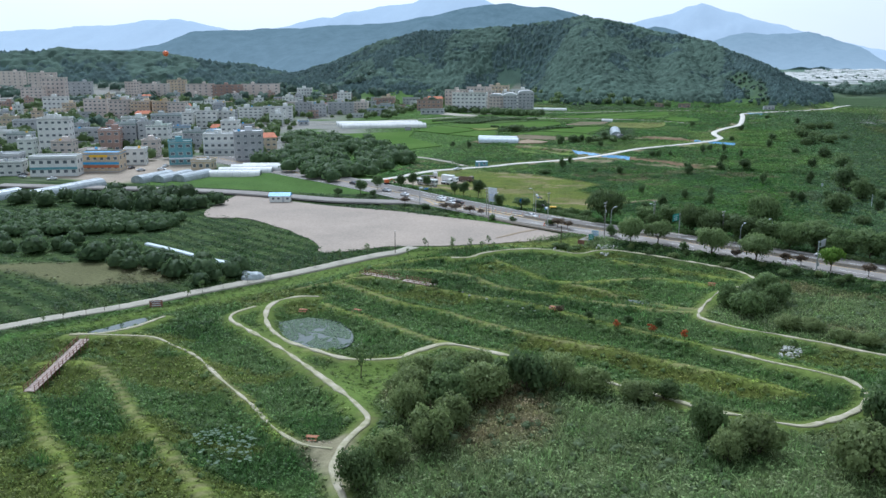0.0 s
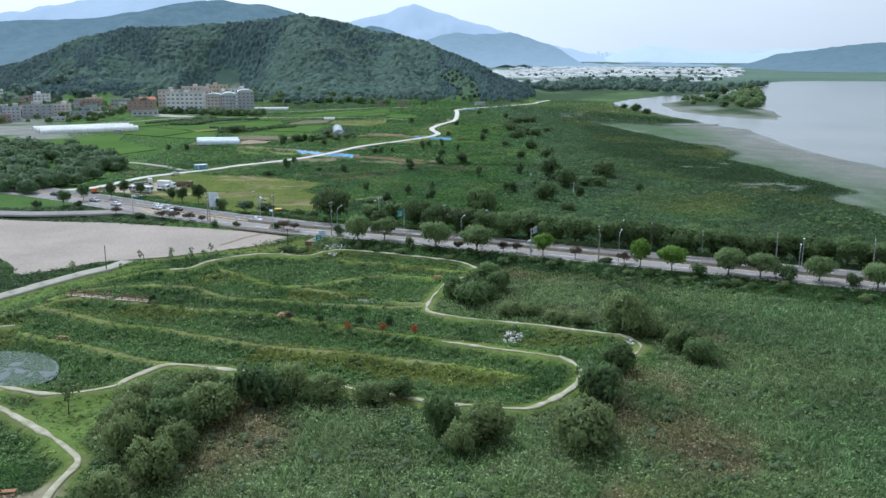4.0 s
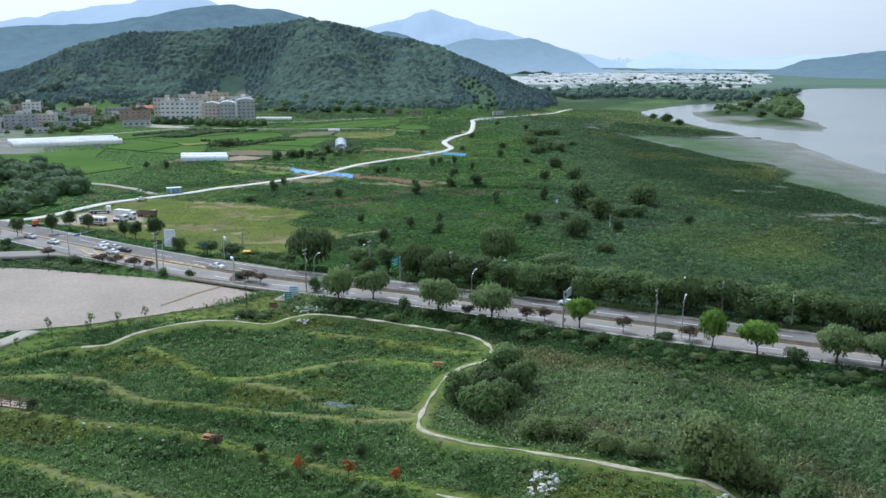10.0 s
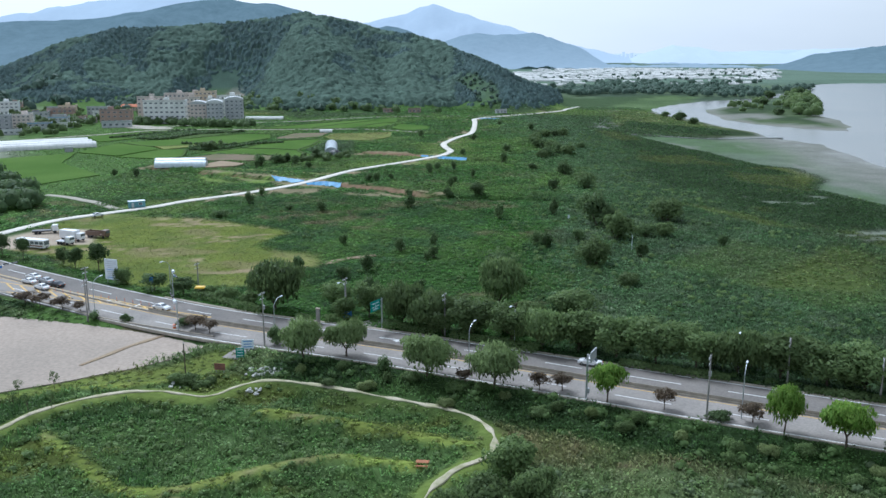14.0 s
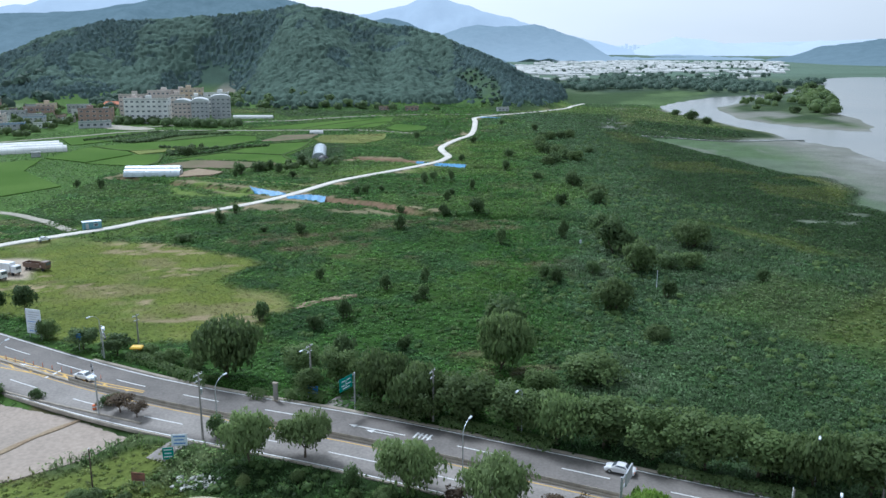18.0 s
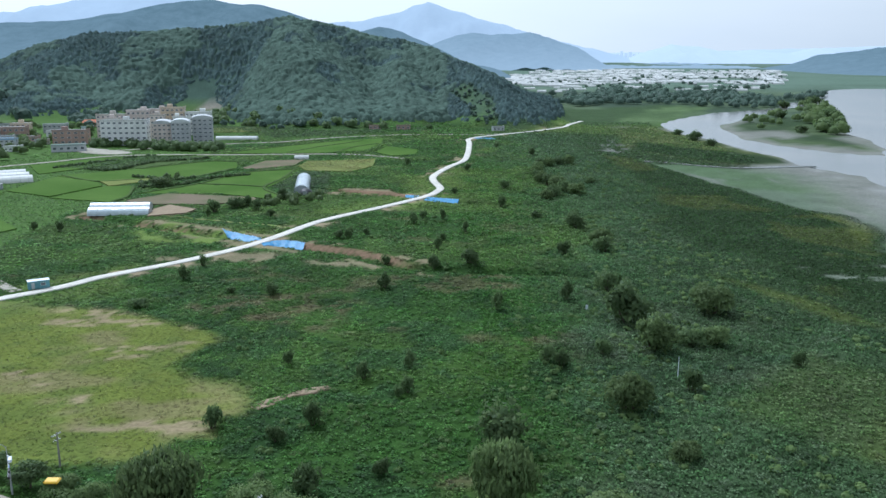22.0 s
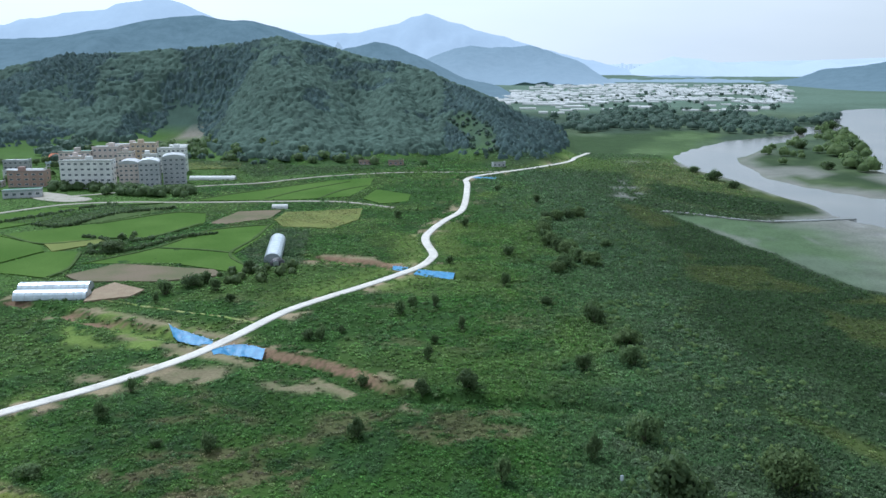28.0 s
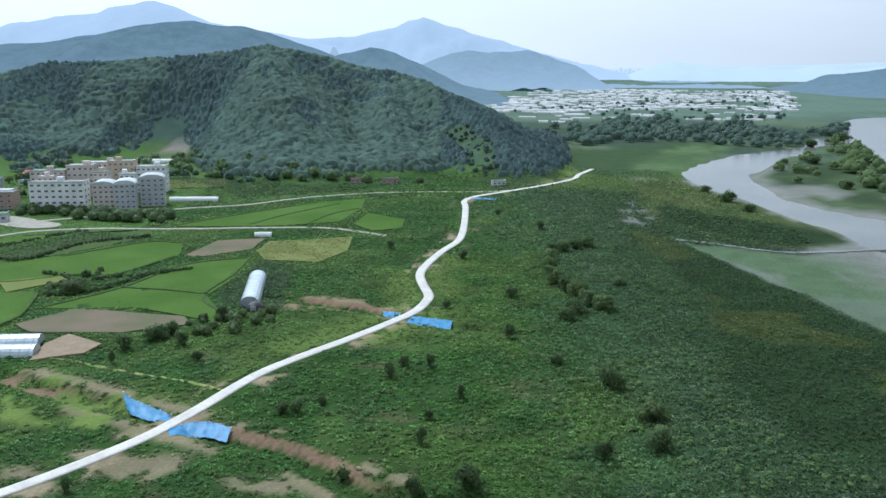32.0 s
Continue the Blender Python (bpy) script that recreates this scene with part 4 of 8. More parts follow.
def clumps(name, pts, size, mat, leaves=20, seed=1, squash=0.8, label="", pointed=0.0, core=0.78, tone=None):
    """Trees too far to count: for each (x, y, z, radius) a rounded or pointed heap of leaf sprays, all in one mesh."""
    rng = np.random.default_rng(seed)
    p = np.asarray(pts, float)
    n = len(p)
    d = rng.normal(size=(n, leaves, 3))
    d[:, :, 2] = np.abs(d[:, :, 2]) * 1.1 - 0.25
    d /= np.linalg.norm(d, axis=2, keepdims=True)
    rad = p[:, None, 3:4] * (0.55 + 0.45 * rng.random((n, leaves, 1)))
    if pointed:
        up = np.clip(d[:, :, 2:3], 0, 1)
        d[:, :, :2] *= 1 - 0.75 * up
        d[:, :, 2:3] *= 1 + pointed
    c = p[:, None, :3] + d * rad * np.array([1, 1, squash])
    s = size * p[:, None, 3:4] / p[:, 3].mean() * (0.6 + 0.8 * rng.random((n, leaves, 1)))
    nrm = d + 0.28 * rng.normal(size=d.shape)
    nrm /= np.linalg.norm(nrm, axis=2, keepdims=True)
    u = np.cross(nrm, rng.normal(size=d.shape))
    u /= np.linalg.norm(u, axis=2, keepdims=True)
    v = np.cross(nrm, u)
    q = np.stack([c - u * s - v * s * 0.7, c + u * s - v * s * 0.5, c + u * s * 0.8 + v * s * 0.8, c - u * s * 0.6 + v * s * 0.7], 2).reshape(-1, 3)
    f = np.arange(len(q)).reshape(-1, 4)
    shade = np.repeat((d + nrm * 0.7 + np.array([0, 0, 0.35])).reshape(-1, 3), 4, 0)
    if tone is not None:
        tone = np.repeat(tone[:, None, :] * (0.55 + 0.95 * rng.random((n, leaves, 1)) ** 1.3), 4, 1).reshape(-1, 3)
    if not core:
        shade /= np.linalg.norm(shade, axis=1, keepdims=True)
        return tagged(raw(name, q, f, mat, label=label, normals=shade, tone=tone), kind="stuff", category="trees")
    # an inner dome of foliage, so that no light falls through the heap
    k, rings = 8, ((1.0, -0.45), (0.95, 0.15), (0.72, 0.62), (0.30, 0.90))
    a = np.arange(k) * 2 * np.pi / k
    ring = np.concatenate([np.c_[np.cos(a + i * 0.4) * w, np.sin(a + i * 0.4) * w, np.full(k, h)] for i, (w, h) in enumerate(rings)])
    rough = core * (0.85 + 0.3 * rng.random((n, len(ring), 1)))
    dome = p[:, None, :3] + ring[None] * p[:, None, 3:4] * rough * np.array([1, 1, squash])
    if pointed:
        dome[:, :, 2] += np.clip(ring[None, :, 2], 0, 1) * p[:, None, 3] * pointed * 0.6
        dome[:, :, :2] += (p[:, None, :2] - dome[:, :, :2]) * 0.4 * np.clip(ring[None, :, 2:3], 0, 1)
    i = np.arange(k)
    fq = np.concatenate([np.c_[i + r * k, (i + 1) % k + r * k, (i + 1) % k + r * k + k, i + r * k + k] for r in range(3)] + [np.array([[24, 25, 26, 27], [24, 27, 28, 31], [28, 29, 30, 31]])])
    fd = (fq[None] + (np.arange(n) * len(ring))[:, None, None]).reshape(-1, 4) + len(q)
    shade = np.concatenate([shade, np.tile(ring * np.array([1, 1, 1.0]) + np.array([0, 0, 0.3]), (n, 1))])
    shade /= np.linalg.norm(shade, axis=1, keepdims=True)
    ob = raw(name, np.concatenate([q, dome.reshape(-1, 3)]), np.concatenate([f, fd]), mat, label=label, normals=shade)
    tagged(ob, kind="stuff", category="trees")
    return ob


def scatter(x0, x1, y0, y1, gap, seed):
    rng = np.random.default_rng(seed)
    xs, ys = np.meshgrid(np.arange(x0, x1, gap), np.arange(y0, y1, gap))
    x = xs.ravel() + rng.uniform(-0.5, 0.5, xs.size) * gap
    y = ys.ravel() + rng.uniform(-0.5, 0.5, xs.size) * gap
    return x, y, rng


def range_of(name, profile, y, depth, mat, label):
    """A far range: its ridge line (east, height) at a distance, with rough flanks falling to the front and back."""
    xs = np.linspace(profile[0][0], profile[-1][0], 160)
    hs = np.interp(xs, [p[0] for p in profile], [p[1] for p in profile])
    hs = hs + (vnoise(xs, xs * 0, 60, 3) - 0.5) * 0.05 * hs + (vnoise(xs, xs * 0 + 9, 17, 4) - 0.5) * 4
    rows = []
    for k in np.linspace(-1, 0.6, 18):
        fall = 1 - abs(k) ** 1.15
        wob = (fbm(xs, xs * 0 + k * depth, depth * 0.35, 7) - 0.5) * np.maximum(hs, 0) * 0.5 * min(1, abs(k) * 4)
        rows.append(np.c_[xs, np.full_like(xs, y + k * depth), np.maximum(hs, 0) * fall + wob - 6 * abs(k)])
    v = np.stack(rows)
    i = np.arange(v.shape[0] * v.shape[1]).reshape(v.shape[:2])
    f = np.stack([i[:-1, :-1], i[:-1, 1:], i[1:, 1:], i[1:, :-1]], -1).reshape(-1, 4)
    ob = raw(name, v.reshape(-1, 3), f, mat, smooth=True)
    return tagged(ob, label, "mountains", kind="structure")


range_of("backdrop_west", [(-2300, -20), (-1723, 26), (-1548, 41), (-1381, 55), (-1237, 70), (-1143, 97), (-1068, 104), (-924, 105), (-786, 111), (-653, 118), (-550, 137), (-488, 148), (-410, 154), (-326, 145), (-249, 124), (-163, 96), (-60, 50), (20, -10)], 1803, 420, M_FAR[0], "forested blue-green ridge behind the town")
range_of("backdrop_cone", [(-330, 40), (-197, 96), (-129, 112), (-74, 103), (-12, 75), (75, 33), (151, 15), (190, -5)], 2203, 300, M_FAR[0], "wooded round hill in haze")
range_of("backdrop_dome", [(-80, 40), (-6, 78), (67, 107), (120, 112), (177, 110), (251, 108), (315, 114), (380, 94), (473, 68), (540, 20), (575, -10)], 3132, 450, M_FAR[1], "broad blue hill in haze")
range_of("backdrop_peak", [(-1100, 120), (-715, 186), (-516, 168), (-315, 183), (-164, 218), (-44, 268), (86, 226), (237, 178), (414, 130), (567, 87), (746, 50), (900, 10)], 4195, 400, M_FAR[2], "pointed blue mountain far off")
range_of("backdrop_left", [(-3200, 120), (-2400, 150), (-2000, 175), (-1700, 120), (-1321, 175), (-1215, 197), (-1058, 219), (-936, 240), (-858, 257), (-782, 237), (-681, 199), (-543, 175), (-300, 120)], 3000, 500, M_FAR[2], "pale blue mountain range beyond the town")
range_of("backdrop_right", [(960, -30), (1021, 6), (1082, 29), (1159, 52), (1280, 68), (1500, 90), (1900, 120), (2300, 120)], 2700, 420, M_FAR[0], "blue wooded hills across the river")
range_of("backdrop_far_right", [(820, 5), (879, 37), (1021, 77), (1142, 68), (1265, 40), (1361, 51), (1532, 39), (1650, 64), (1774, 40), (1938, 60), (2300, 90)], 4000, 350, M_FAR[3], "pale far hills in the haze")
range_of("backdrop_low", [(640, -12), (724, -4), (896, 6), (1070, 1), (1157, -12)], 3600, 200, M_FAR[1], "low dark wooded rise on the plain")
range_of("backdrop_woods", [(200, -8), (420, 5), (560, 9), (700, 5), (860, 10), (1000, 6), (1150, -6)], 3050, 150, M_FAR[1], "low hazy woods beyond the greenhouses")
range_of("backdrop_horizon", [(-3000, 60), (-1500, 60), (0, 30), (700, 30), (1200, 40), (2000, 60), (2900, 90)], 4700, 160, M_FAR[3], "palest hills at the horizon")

# ---- the wooded hill ----


def forest_hill(x0, x1, y0, y1, gap, cell, rmin, rmax, seed, label, leaves=20):
    """A closed forest: one sheet of canopy with a dome for each crown, and leaf sprays over it in that tree's tone."""
    x, y, rng = scatter(x0, x1, y0, y1, gap, seed)
    hz = hill_height(x, y)
    clear = inside(x, y, [(20, 1084), (38, 1090), (52, 1060), (64, 1030), (66, 930), (38, 930), (42, 1030)]) | inside(x, y, [(-285, 1000), (-190, 1000), (-200, 1070), (-232, 1130), (-246, 1185), (-274, 1185), (-280, 1100)])
    m = (hz > 2.5) & ~clear & ((hz > 7) | (rng.random(len(x)) < 0.5))
    x, y, hz = x[m], y[m], hz[m]
    pine = ((x > 20) & (y < 1200) & (fbm(x, y, 60, 6) > 0.30)) | ((x < -190) & (fbm(x, y, 80, 16) > 0.47)) | (fbm(x, y, 50, 26) > 0.66)
    r = rng.uniform(rmin, rmax, len(x)) * np.where(pine, 0.8, 1.0)
    z = height(x, y)
    # Haze over the hill is put into these tones: lighter and bluer than leaves.
    tone = np.where(pine[:, None], np.array((0.076, 0.114, 0.108)), np.array((0.096, 0.142, 0.110)))
    tone = tone * (rng.uniform(0.78, 1.2, (len(x), 1)) + 0.5 * (fbm(x, y, 45, seed + 2)[:, None] - 0.5))
    cx, cy = np.arange(x0 - 10, x1 + 10, cell), np.arange(y0 - 10, y1 + 10, cell)
    CX, CY = np.meshgrid(cx, cy)
    top, who = np.full(CX.shape, -50.0), np.zeros(CX.shape, int)
    gi, gj = np.round((x - cx[0]) / cell).astype(int), np.round((y - cy[0]) / cell).astype(int)
    rise = rng.uniform(-0.5, 0.9, len(x))
    span = int(rmax * 1.2 / cell) + 1
    for dj in range(-span, span + 1):
        for di in range(-span, span + 1):
            i, j = gi + di, gj + dj
            k = np.nonzero((i >= 0) & (i < len(cx)) & (j >= 0) & (j < len(cy)))[0]
            i, j = i[k], j[k]
            dd = np.hypot(cx[i] - x[k], cy[j] - y[k]) / (r[k] * 1.2)
            hh = np.where(dd < 1, z[k] + rise[k] + r[k] * np.where(pine[k], 0.5 + 1.7 * (1 - dd), 0.9 + 0.6 * np.sqrt(np.clip(1 - dd * dd, 0, 1))), -50)
            order = np.argsort(hh)
            i, j, hh, k = i[order], j[order], hh[order], k[order]
            better = hh > top[j, i]
            top[j[better], i[better]] = hh[better]
            who[j[better], i[better]] = k[better]
    top += rng.uniform(-0.8, 0.8, top.shape)
    bare = top < -40
    top = np.where(bare, height(CX.ravel(), CY.ravel()).reshape(CX.shape) - 1.0, top)
    ci = np.arange(CX.size).reshape(CX.shape)
    cq = np.stack([ci[:-1, :-1], ci[:-1, 1:], ci[1:, 1:], ci[1:, :-1]], -1).reshape(-1, 4)
    cq = cq[~bare.ravel()[cq].all(1)]
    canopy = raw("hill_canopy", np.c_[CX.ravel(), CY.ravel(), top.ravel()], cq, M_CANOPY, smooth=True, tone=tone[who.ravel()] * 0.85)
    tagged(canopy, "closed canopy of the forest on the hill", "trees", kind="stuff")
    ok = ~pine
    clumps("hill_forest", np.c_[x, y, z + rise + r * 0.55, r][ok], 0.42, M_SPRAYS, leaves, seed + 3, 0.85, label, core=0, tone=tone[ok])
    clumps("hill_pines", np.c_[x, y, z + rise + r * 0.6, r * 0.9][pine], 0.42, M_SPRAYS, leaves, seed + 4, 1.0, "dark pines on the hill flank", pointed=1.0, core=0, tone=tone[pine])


forest_hill(-660, 150, 930, 1310, 4.1, 1.7, 1.8, 3.1, 5, "dense broadleaf forest covering the hill", 14)
forest_hill(-1400, -680, 1060, 1480, 9.5, 4.0, 4.5, 7.0, 15, "hazy forest on the ridge behind the town", 12)

# ---- woods and thickets of the plain ----


def wood(poly, gap, rmin, rmax, mat, seed, label, leaves=24, size=1.3, name="thicket", thin=1.0, squash=0.85):
    xs, ys = [p[0] for p in poly], [p[1] for p in poly]
    x, y, rng = scatter(min(xs), max(xs), min(ys), max(ys), gap, seed)
    m = inside(x, y, poly) & (rng.random(len(x)) < thin)
    x, y = x[m], y[m]
    r = rng.uniform(rmin, rmax, len(x))
    return clumps(name, np.c_[x, y, height(x, y) + r * 0.55, r], size, mat, leaves, seed, squash, label)


wood([(144, 1190), (202, 1234), (260, 1258), (304, 1260), (343, 1217), (378, 1198), (430, 1242), (466, 1340), (460, 1425), (460, 1563), (402, 1488), (349, 1452), (350, 1600), (296, 1600), (196, 1356), (147, 1277)], 15, 5, 8, M_FOREST, 21, "riverside woods beyond the bend", thin=0.75)
wood([(140, 1270), (240, 1360), (330, 1520), (420, 1560), (600, 1640), (560, 1700), (380, 1640), (160, 1450)], 22, 5, 9, M_FOREST, 22, "woods before the far greenhouses", thin=0.4)
wood([(120, 1800), (900, 2700), (800, 2150), (560, 1640), (420, 1560)], 40, 2.5, 5, M_FOREST, 33, "trees among the far greenhouses", thin=0.4)
wood([(350, 860), (369, 935), (386, 980), (426, 1061), (471, 1201), (488, 1295), (470, 1290), (440, 1200), (400, 1085), (352, 990), (335, 900)], 15, 5, 9, M_LEAF, 23, "willows along the river island", thin=0.7)
wood([(300, 1010), (360, 1110), (420, 1180), (430, 1130), (380, 1040), (330, 950), (290, 900)], 24, 3, 6, M_LEAF, 34, "bushes scattered over the island", thin=0.5)
wood([(500, 1345), (545, 1400), (600, 1490), (585, 1500), (530, 1425), (480, 1360)], 12, 5, 8, M_FOREST, 35, "trees on the river bank", thin=0.8)
wood([(30, 1060), (46, 1040), (62, 960), (50, 950), (40, 1000), (22, 1080), (36, 1090), (54, 1060), (64, 1030), (66, 960)], 5, 1.2, 2.8, M_FOREST, 41, "scrub on the cleared slope", thin=0.6, size=0.7, leaves=24)
wood([(-96, 573), (-83, 582), (-63, 593), (-53, 604), (-38, 589), (-47, 573), (-77, 567)], 5.5, 1.4, 2.8, M_LEAF, 42, "band of bushes before the paddies", thin=0.7, size=0.5, leaves=50)
wood([(-150, 632), (-135, 661), (-127, 651), (-137, 628)], 5, 1.2, 2.4, M_LEAF, 43, "bushes on a field bank", thin=0.6, size=0.5, leaves=40)
wood([(-343, 1008), (-356, 1112), (-316, 1068), (-291, 974), (-296, 927)], 13, 4, 7, M_FOREST, 44, "trees between the houses and the hill", thin=0.8)
wood([(-200, 985), (-120, 960), (-100, 940), (-110, 925), (-150, 935), (-205, 965)], 13, 2.5, 5, M_FOREST, 45, "trees in the gardens below the hill", thin=0.5)
wood([(-290, 1050), (-215, 1080), (-170, 1000), (-60, 955), (20, 935), (20, 925), (-60, 930), (-180, 960), (-300, 1010)], 12, 3, 6, M_DEEP, 24, "trees at the foot of the hill", thin=0.6)
wood([(-244, 796), (-214, 802), (-196, 782), (-164, 772), (-140, 776), (-136, 792), (-160, 798), (-196, 806), (-225, 814), (-244, 810)], 6, 3.2, 5.2, M_DEEP, 25, "dark hedge of trees before the flats", thin=0.85, size=0.6, leaves=70)
wood([(-225, 398), (-160, 352), (-150, 380), (-148, 440), (-170, 470), (-205, 520), (-265, 545), (-270, 520), (-235, 470)], 7.5, 3.5, 6.0, M_SHADY, 26, "wood of mixed trees beside the town", thin=0.8, size=0.6, leaves=110)
wood([(-262, 268), (-200, 272), (-172, 286), (-185, 306), (-230, 300), (-265, 290)], 7, 2.8, 5.0, M_SHADY, 27, "trees behind the gardens", thin=0.75, size=0.55, leaves=110)
wood([(-250, 215), (-200, 225), (-172, 245), (-178, 262), (-215, 256), (-255, 245)], 3.8, 2.2, 3.2, M_SHADY, 28, "dark dense orchard block", thin=1.0, size=0.42, leaves=100, squash=0.75)
wood([(-235, 195), (-180, 205), (-140, 190), (-122, 186), (-112, 194), (-122, 205), (-150, 212), (-200, 222), (-240, 215)], 6, 2.4, 4.6, M_SHADY, 29, "dark thicket beside the trail", thin=0.8, size=0.5, leaves=110)
wood([(-470, 520), (-400, 520), (-390, 560), (-470, 575)], 12, 5, 8, M_FOREST, 30, "park trees in the town", thin=0.8, size=1.7)
wood([(-700, 760), (-430, 760), (-380, 1010), (-420, 1120), (-900, 1150), (-1000, 900)], 28, 6, 10, M_FOREST, 31, "trees scattered through the town", thin=0.4, size=2.2)

# ---- glasshouses far beyond the bend ----
rng = np.random.default_rng(9)
FIELD = [(92, 1817), (178, 2247), (319, 2769), (552, 2793), (991, 2714), (826, 2246), (637, 1770), (497, 1560), (426, 1600), (348, 1625), (256, 1550), (157, 1500), (131, 1668)]
verts, faces = [], []
yy = 1500.0
while yy < 2790:
    xx = 80.0
    while xx < 1000:
        length, wide = rng.uniform(8, 30), rng.uniform(5, 7)
        dens = 0.66 if yy > 1800 else 0.30
        if rng.random() < dens and inside(np.array([xx]), np.array([yy]), FIELD)[0] and fbm(xx, yy, 130, 8) > (0.36 if yy > 1800 else 0.5):
            a, h = rng.normal(0, 0.05), rng.uniform(2.6, 3.8)
            prof = [(-1, 0), (-0.92, 0.55), (-0.55, 0.92), (0, 1.05), (0.55, 0.92), (0.92, 0.55), (1, 0)]
            base = len(verts)
            for e in (-0.5, 0.5):
                for u, w in prof:
                    lx, ly = e * length, u * wide / 2
                    verts.append((xx + lx * math.cos(a) - ly * math.sin(a), yy + lx * math.sin(a) + ly * math.cos(a), w * h - 0.3))
            for k in range(6):
                faces.append((base + k, base + k + 1, base + 8 + k, base + 7 + k))
            faces.append((base, base + 1, base + 5, base + 6))
            faces.append((base + 7, base + 13, base + 12, base + 8))
        xx += length + rng.uniform(2, 12)
    yy += rng.uniform(10, 18) * (1 + (yy - 1500) / 1500)
tagged(raw("greenhouse_field", verts, faces, M_CREAM), "hundreds of white plastic greenhouses in rows", "greenhouses", kind="stuff")

# ---- herbage: reeds, creepers and grass as real blades ----


def herbage(name, x, y, h, tone, blades, width, seed, label, mat=M_BLADE, lean=0.45):
    """Tufts of bent blades: each blade a narrow kite from the ground to a leaning tip."""
    rng = np.random.default_rng(seed)
    n = len(x)
    tone = tone * (0.78 + 0.44 * rng.random((n, 1))) * (1 + 0.25 * (vnoise(x, y, 2.8, seed + 8)[:, None] - 0.5) * np.array([1.2, 0.0, 1.0]))
    ang = rng.uniform(0, 2 * np.pi, (n, blades))
    out = rng.uniform(0.1, 1.0, (n, blades)) * lean
    hh = h[:, None] * rng.uniform(0.65, 1.15, (n, blades))
    bx = x[:, None] + rng.normal(0, 0.35, (n, blades)) * (0.4 + h[:, None] * 0.5)
    by = y[:, None] + rng.normal(0, 0.35, (n, blades)) * (0.4 + h[:, None] * 0.5)
    bz = np.repeat(height(x, y)[:, None], blades, 1) - 0.15
    w = width * rng.uniform(0.6, 1.3, (n, blades)) * (0.5 + 0.5 * h[:, None])
    dx, dy = np.cos(ang), np.sin(ang)
    root = np.stack([bx, by, bz], -1)
    mid = np.stack([bx + dx * out * hh * 0.4, by + dy * out * hh * 0.4, bz + hh * 0.62], -1)
    side = np.stack([-dy * w, dx * w, w * 0], -1)
    tip = np.stack([bx + dx * out * hh * 1.2, by + dy * out * hh * 1.2, bz + hh], -1)
    face = np.cross(mid + side - root, tip - root)
    up = np.sign(face[:, :, 2:3] + 1e-9)
    side = side * up
    face = face * up / (np.linalg.norm(face, axis=-1, keepdims=True) + 1e-9)
    v = np.stack([root, mid + side, tip, mid - side], 2).reshape(-1, 3)
    f = np.arange(len(v)).reshape(-1, 4)
    t = np.repeat(tone[:, None, :] * (0.6 + 0.85 * rng.random((n, blades, 1)) ** 1.3), 4, 1).reshape(-1, 3)
    ob = raw(name, v, f, mat, tone=np.clip(t, 0, 1))
    return tagged(ob, label, "grass", kind="stuff")


FIELDS = [
    ("vine_field", M_BANK, "field of dark low crops in rows", [(-197, 690), (-180, 725), (-146, 752), (-138, 736), (-166, 694), (-182, 682)]),
    ("grey_field", M_SOIL, "greyish fallow plot between paddies", [(-106, 692), (-99, 724), (-76, 730), (-78, 705), (-98, 690)]),
    ("crop_field", M_STRAW, "pale green crop rows behind the flats", [(-178, 905), (-141, 913), (-150, 950), (-190, 945)]),
    ("rice_field", M_RICE, "bright green rice paddy", [(-136, 603), (-116, 632), (-101, 672), (-73, 686), (-74, 651), (-78, 620), (-66, 596), (-68, 588), (-99, 604), (-127, 603)]),
    ("rice_field", M_RICE, "bright green rice paddy", [(-200, 660), (-165, 688), (-135, 720), (-117, 718), (-111, 689), (-127, 655), (-144, 653), (-171, 641)]),
    ("rice_field", M_RICE, "bright green rice paddy with straight edges", [(-162, 623), (-147, 623), (-140, 594), (-142, 579), (-175, 590)]),
    ("rice_field", M_RICE, "bright green rice paddy with straight edges", [(-133, 764), (-111, 792), (-64, 843), (-34, 857), (-34, 820), (-43, 778), (-78, 766)]),
    ("rice_field", M_RICE, "green paddy beside the winding road", [(-26, 804), (-4, 784), (-5, 760), (-20, 753), (-32, 770)]),
    ("rice_field", M_RICE, "bright green rice paddy beside the road to the town", [(-260, 560), (-205, 600), (-195, 560), (-160, 520), (-180, 480), (-225, 540)]),
    ("rice_field", M_RICE, "bright green rice paddy beneath the flats", [(-235, 700), (-205, 735), (-175, 746), (-186, 722), (-200, 690), (-215, 668)]),
    ("rice_field", M_RICE, "green rice paddy among banks", [(-200, 655), (-172, 636), (-165, 625), (-178, 594), (-205, 610)]),
    ("straw_field", M_STRAW, "yellowed crop field in rows", [(-73, 701), (-71, 721), (-31, 733), (-30, 702), (-41, 678), (-66, 683)]),
    ("bare_field", M_SOIL, "brown tilled field before the paddies", [(-135, 582), (-122, 600), (-80, 591), (-75, 582), (-96, 573), (-126, 573)]),
    ("bare_yard", M_EARTH, "bare earth yard beside greenhouses", [(-114, 545), (-100, 552), (-98, 560), (-112, 570), (-116, 560)]),
    ("straw_field", M_STRAW, "pale stubble strip between paddies", [(-171, 641), (-149, 651), (-142, 645), (-160, 625)]),
]


def grown(poly, by=1.05):
    """A polygon a little enlarged about its middle."""
    mx, my = sum(p[0] for p in poly) / len(poly), sum(p[1] for p in poly) / len(poly)
    return [(mx + (a - mx) * by, my + (b - my) * by) for a, b in poly]


FIELD_POLYS = [grown(f[3]) for f in FIELDS]


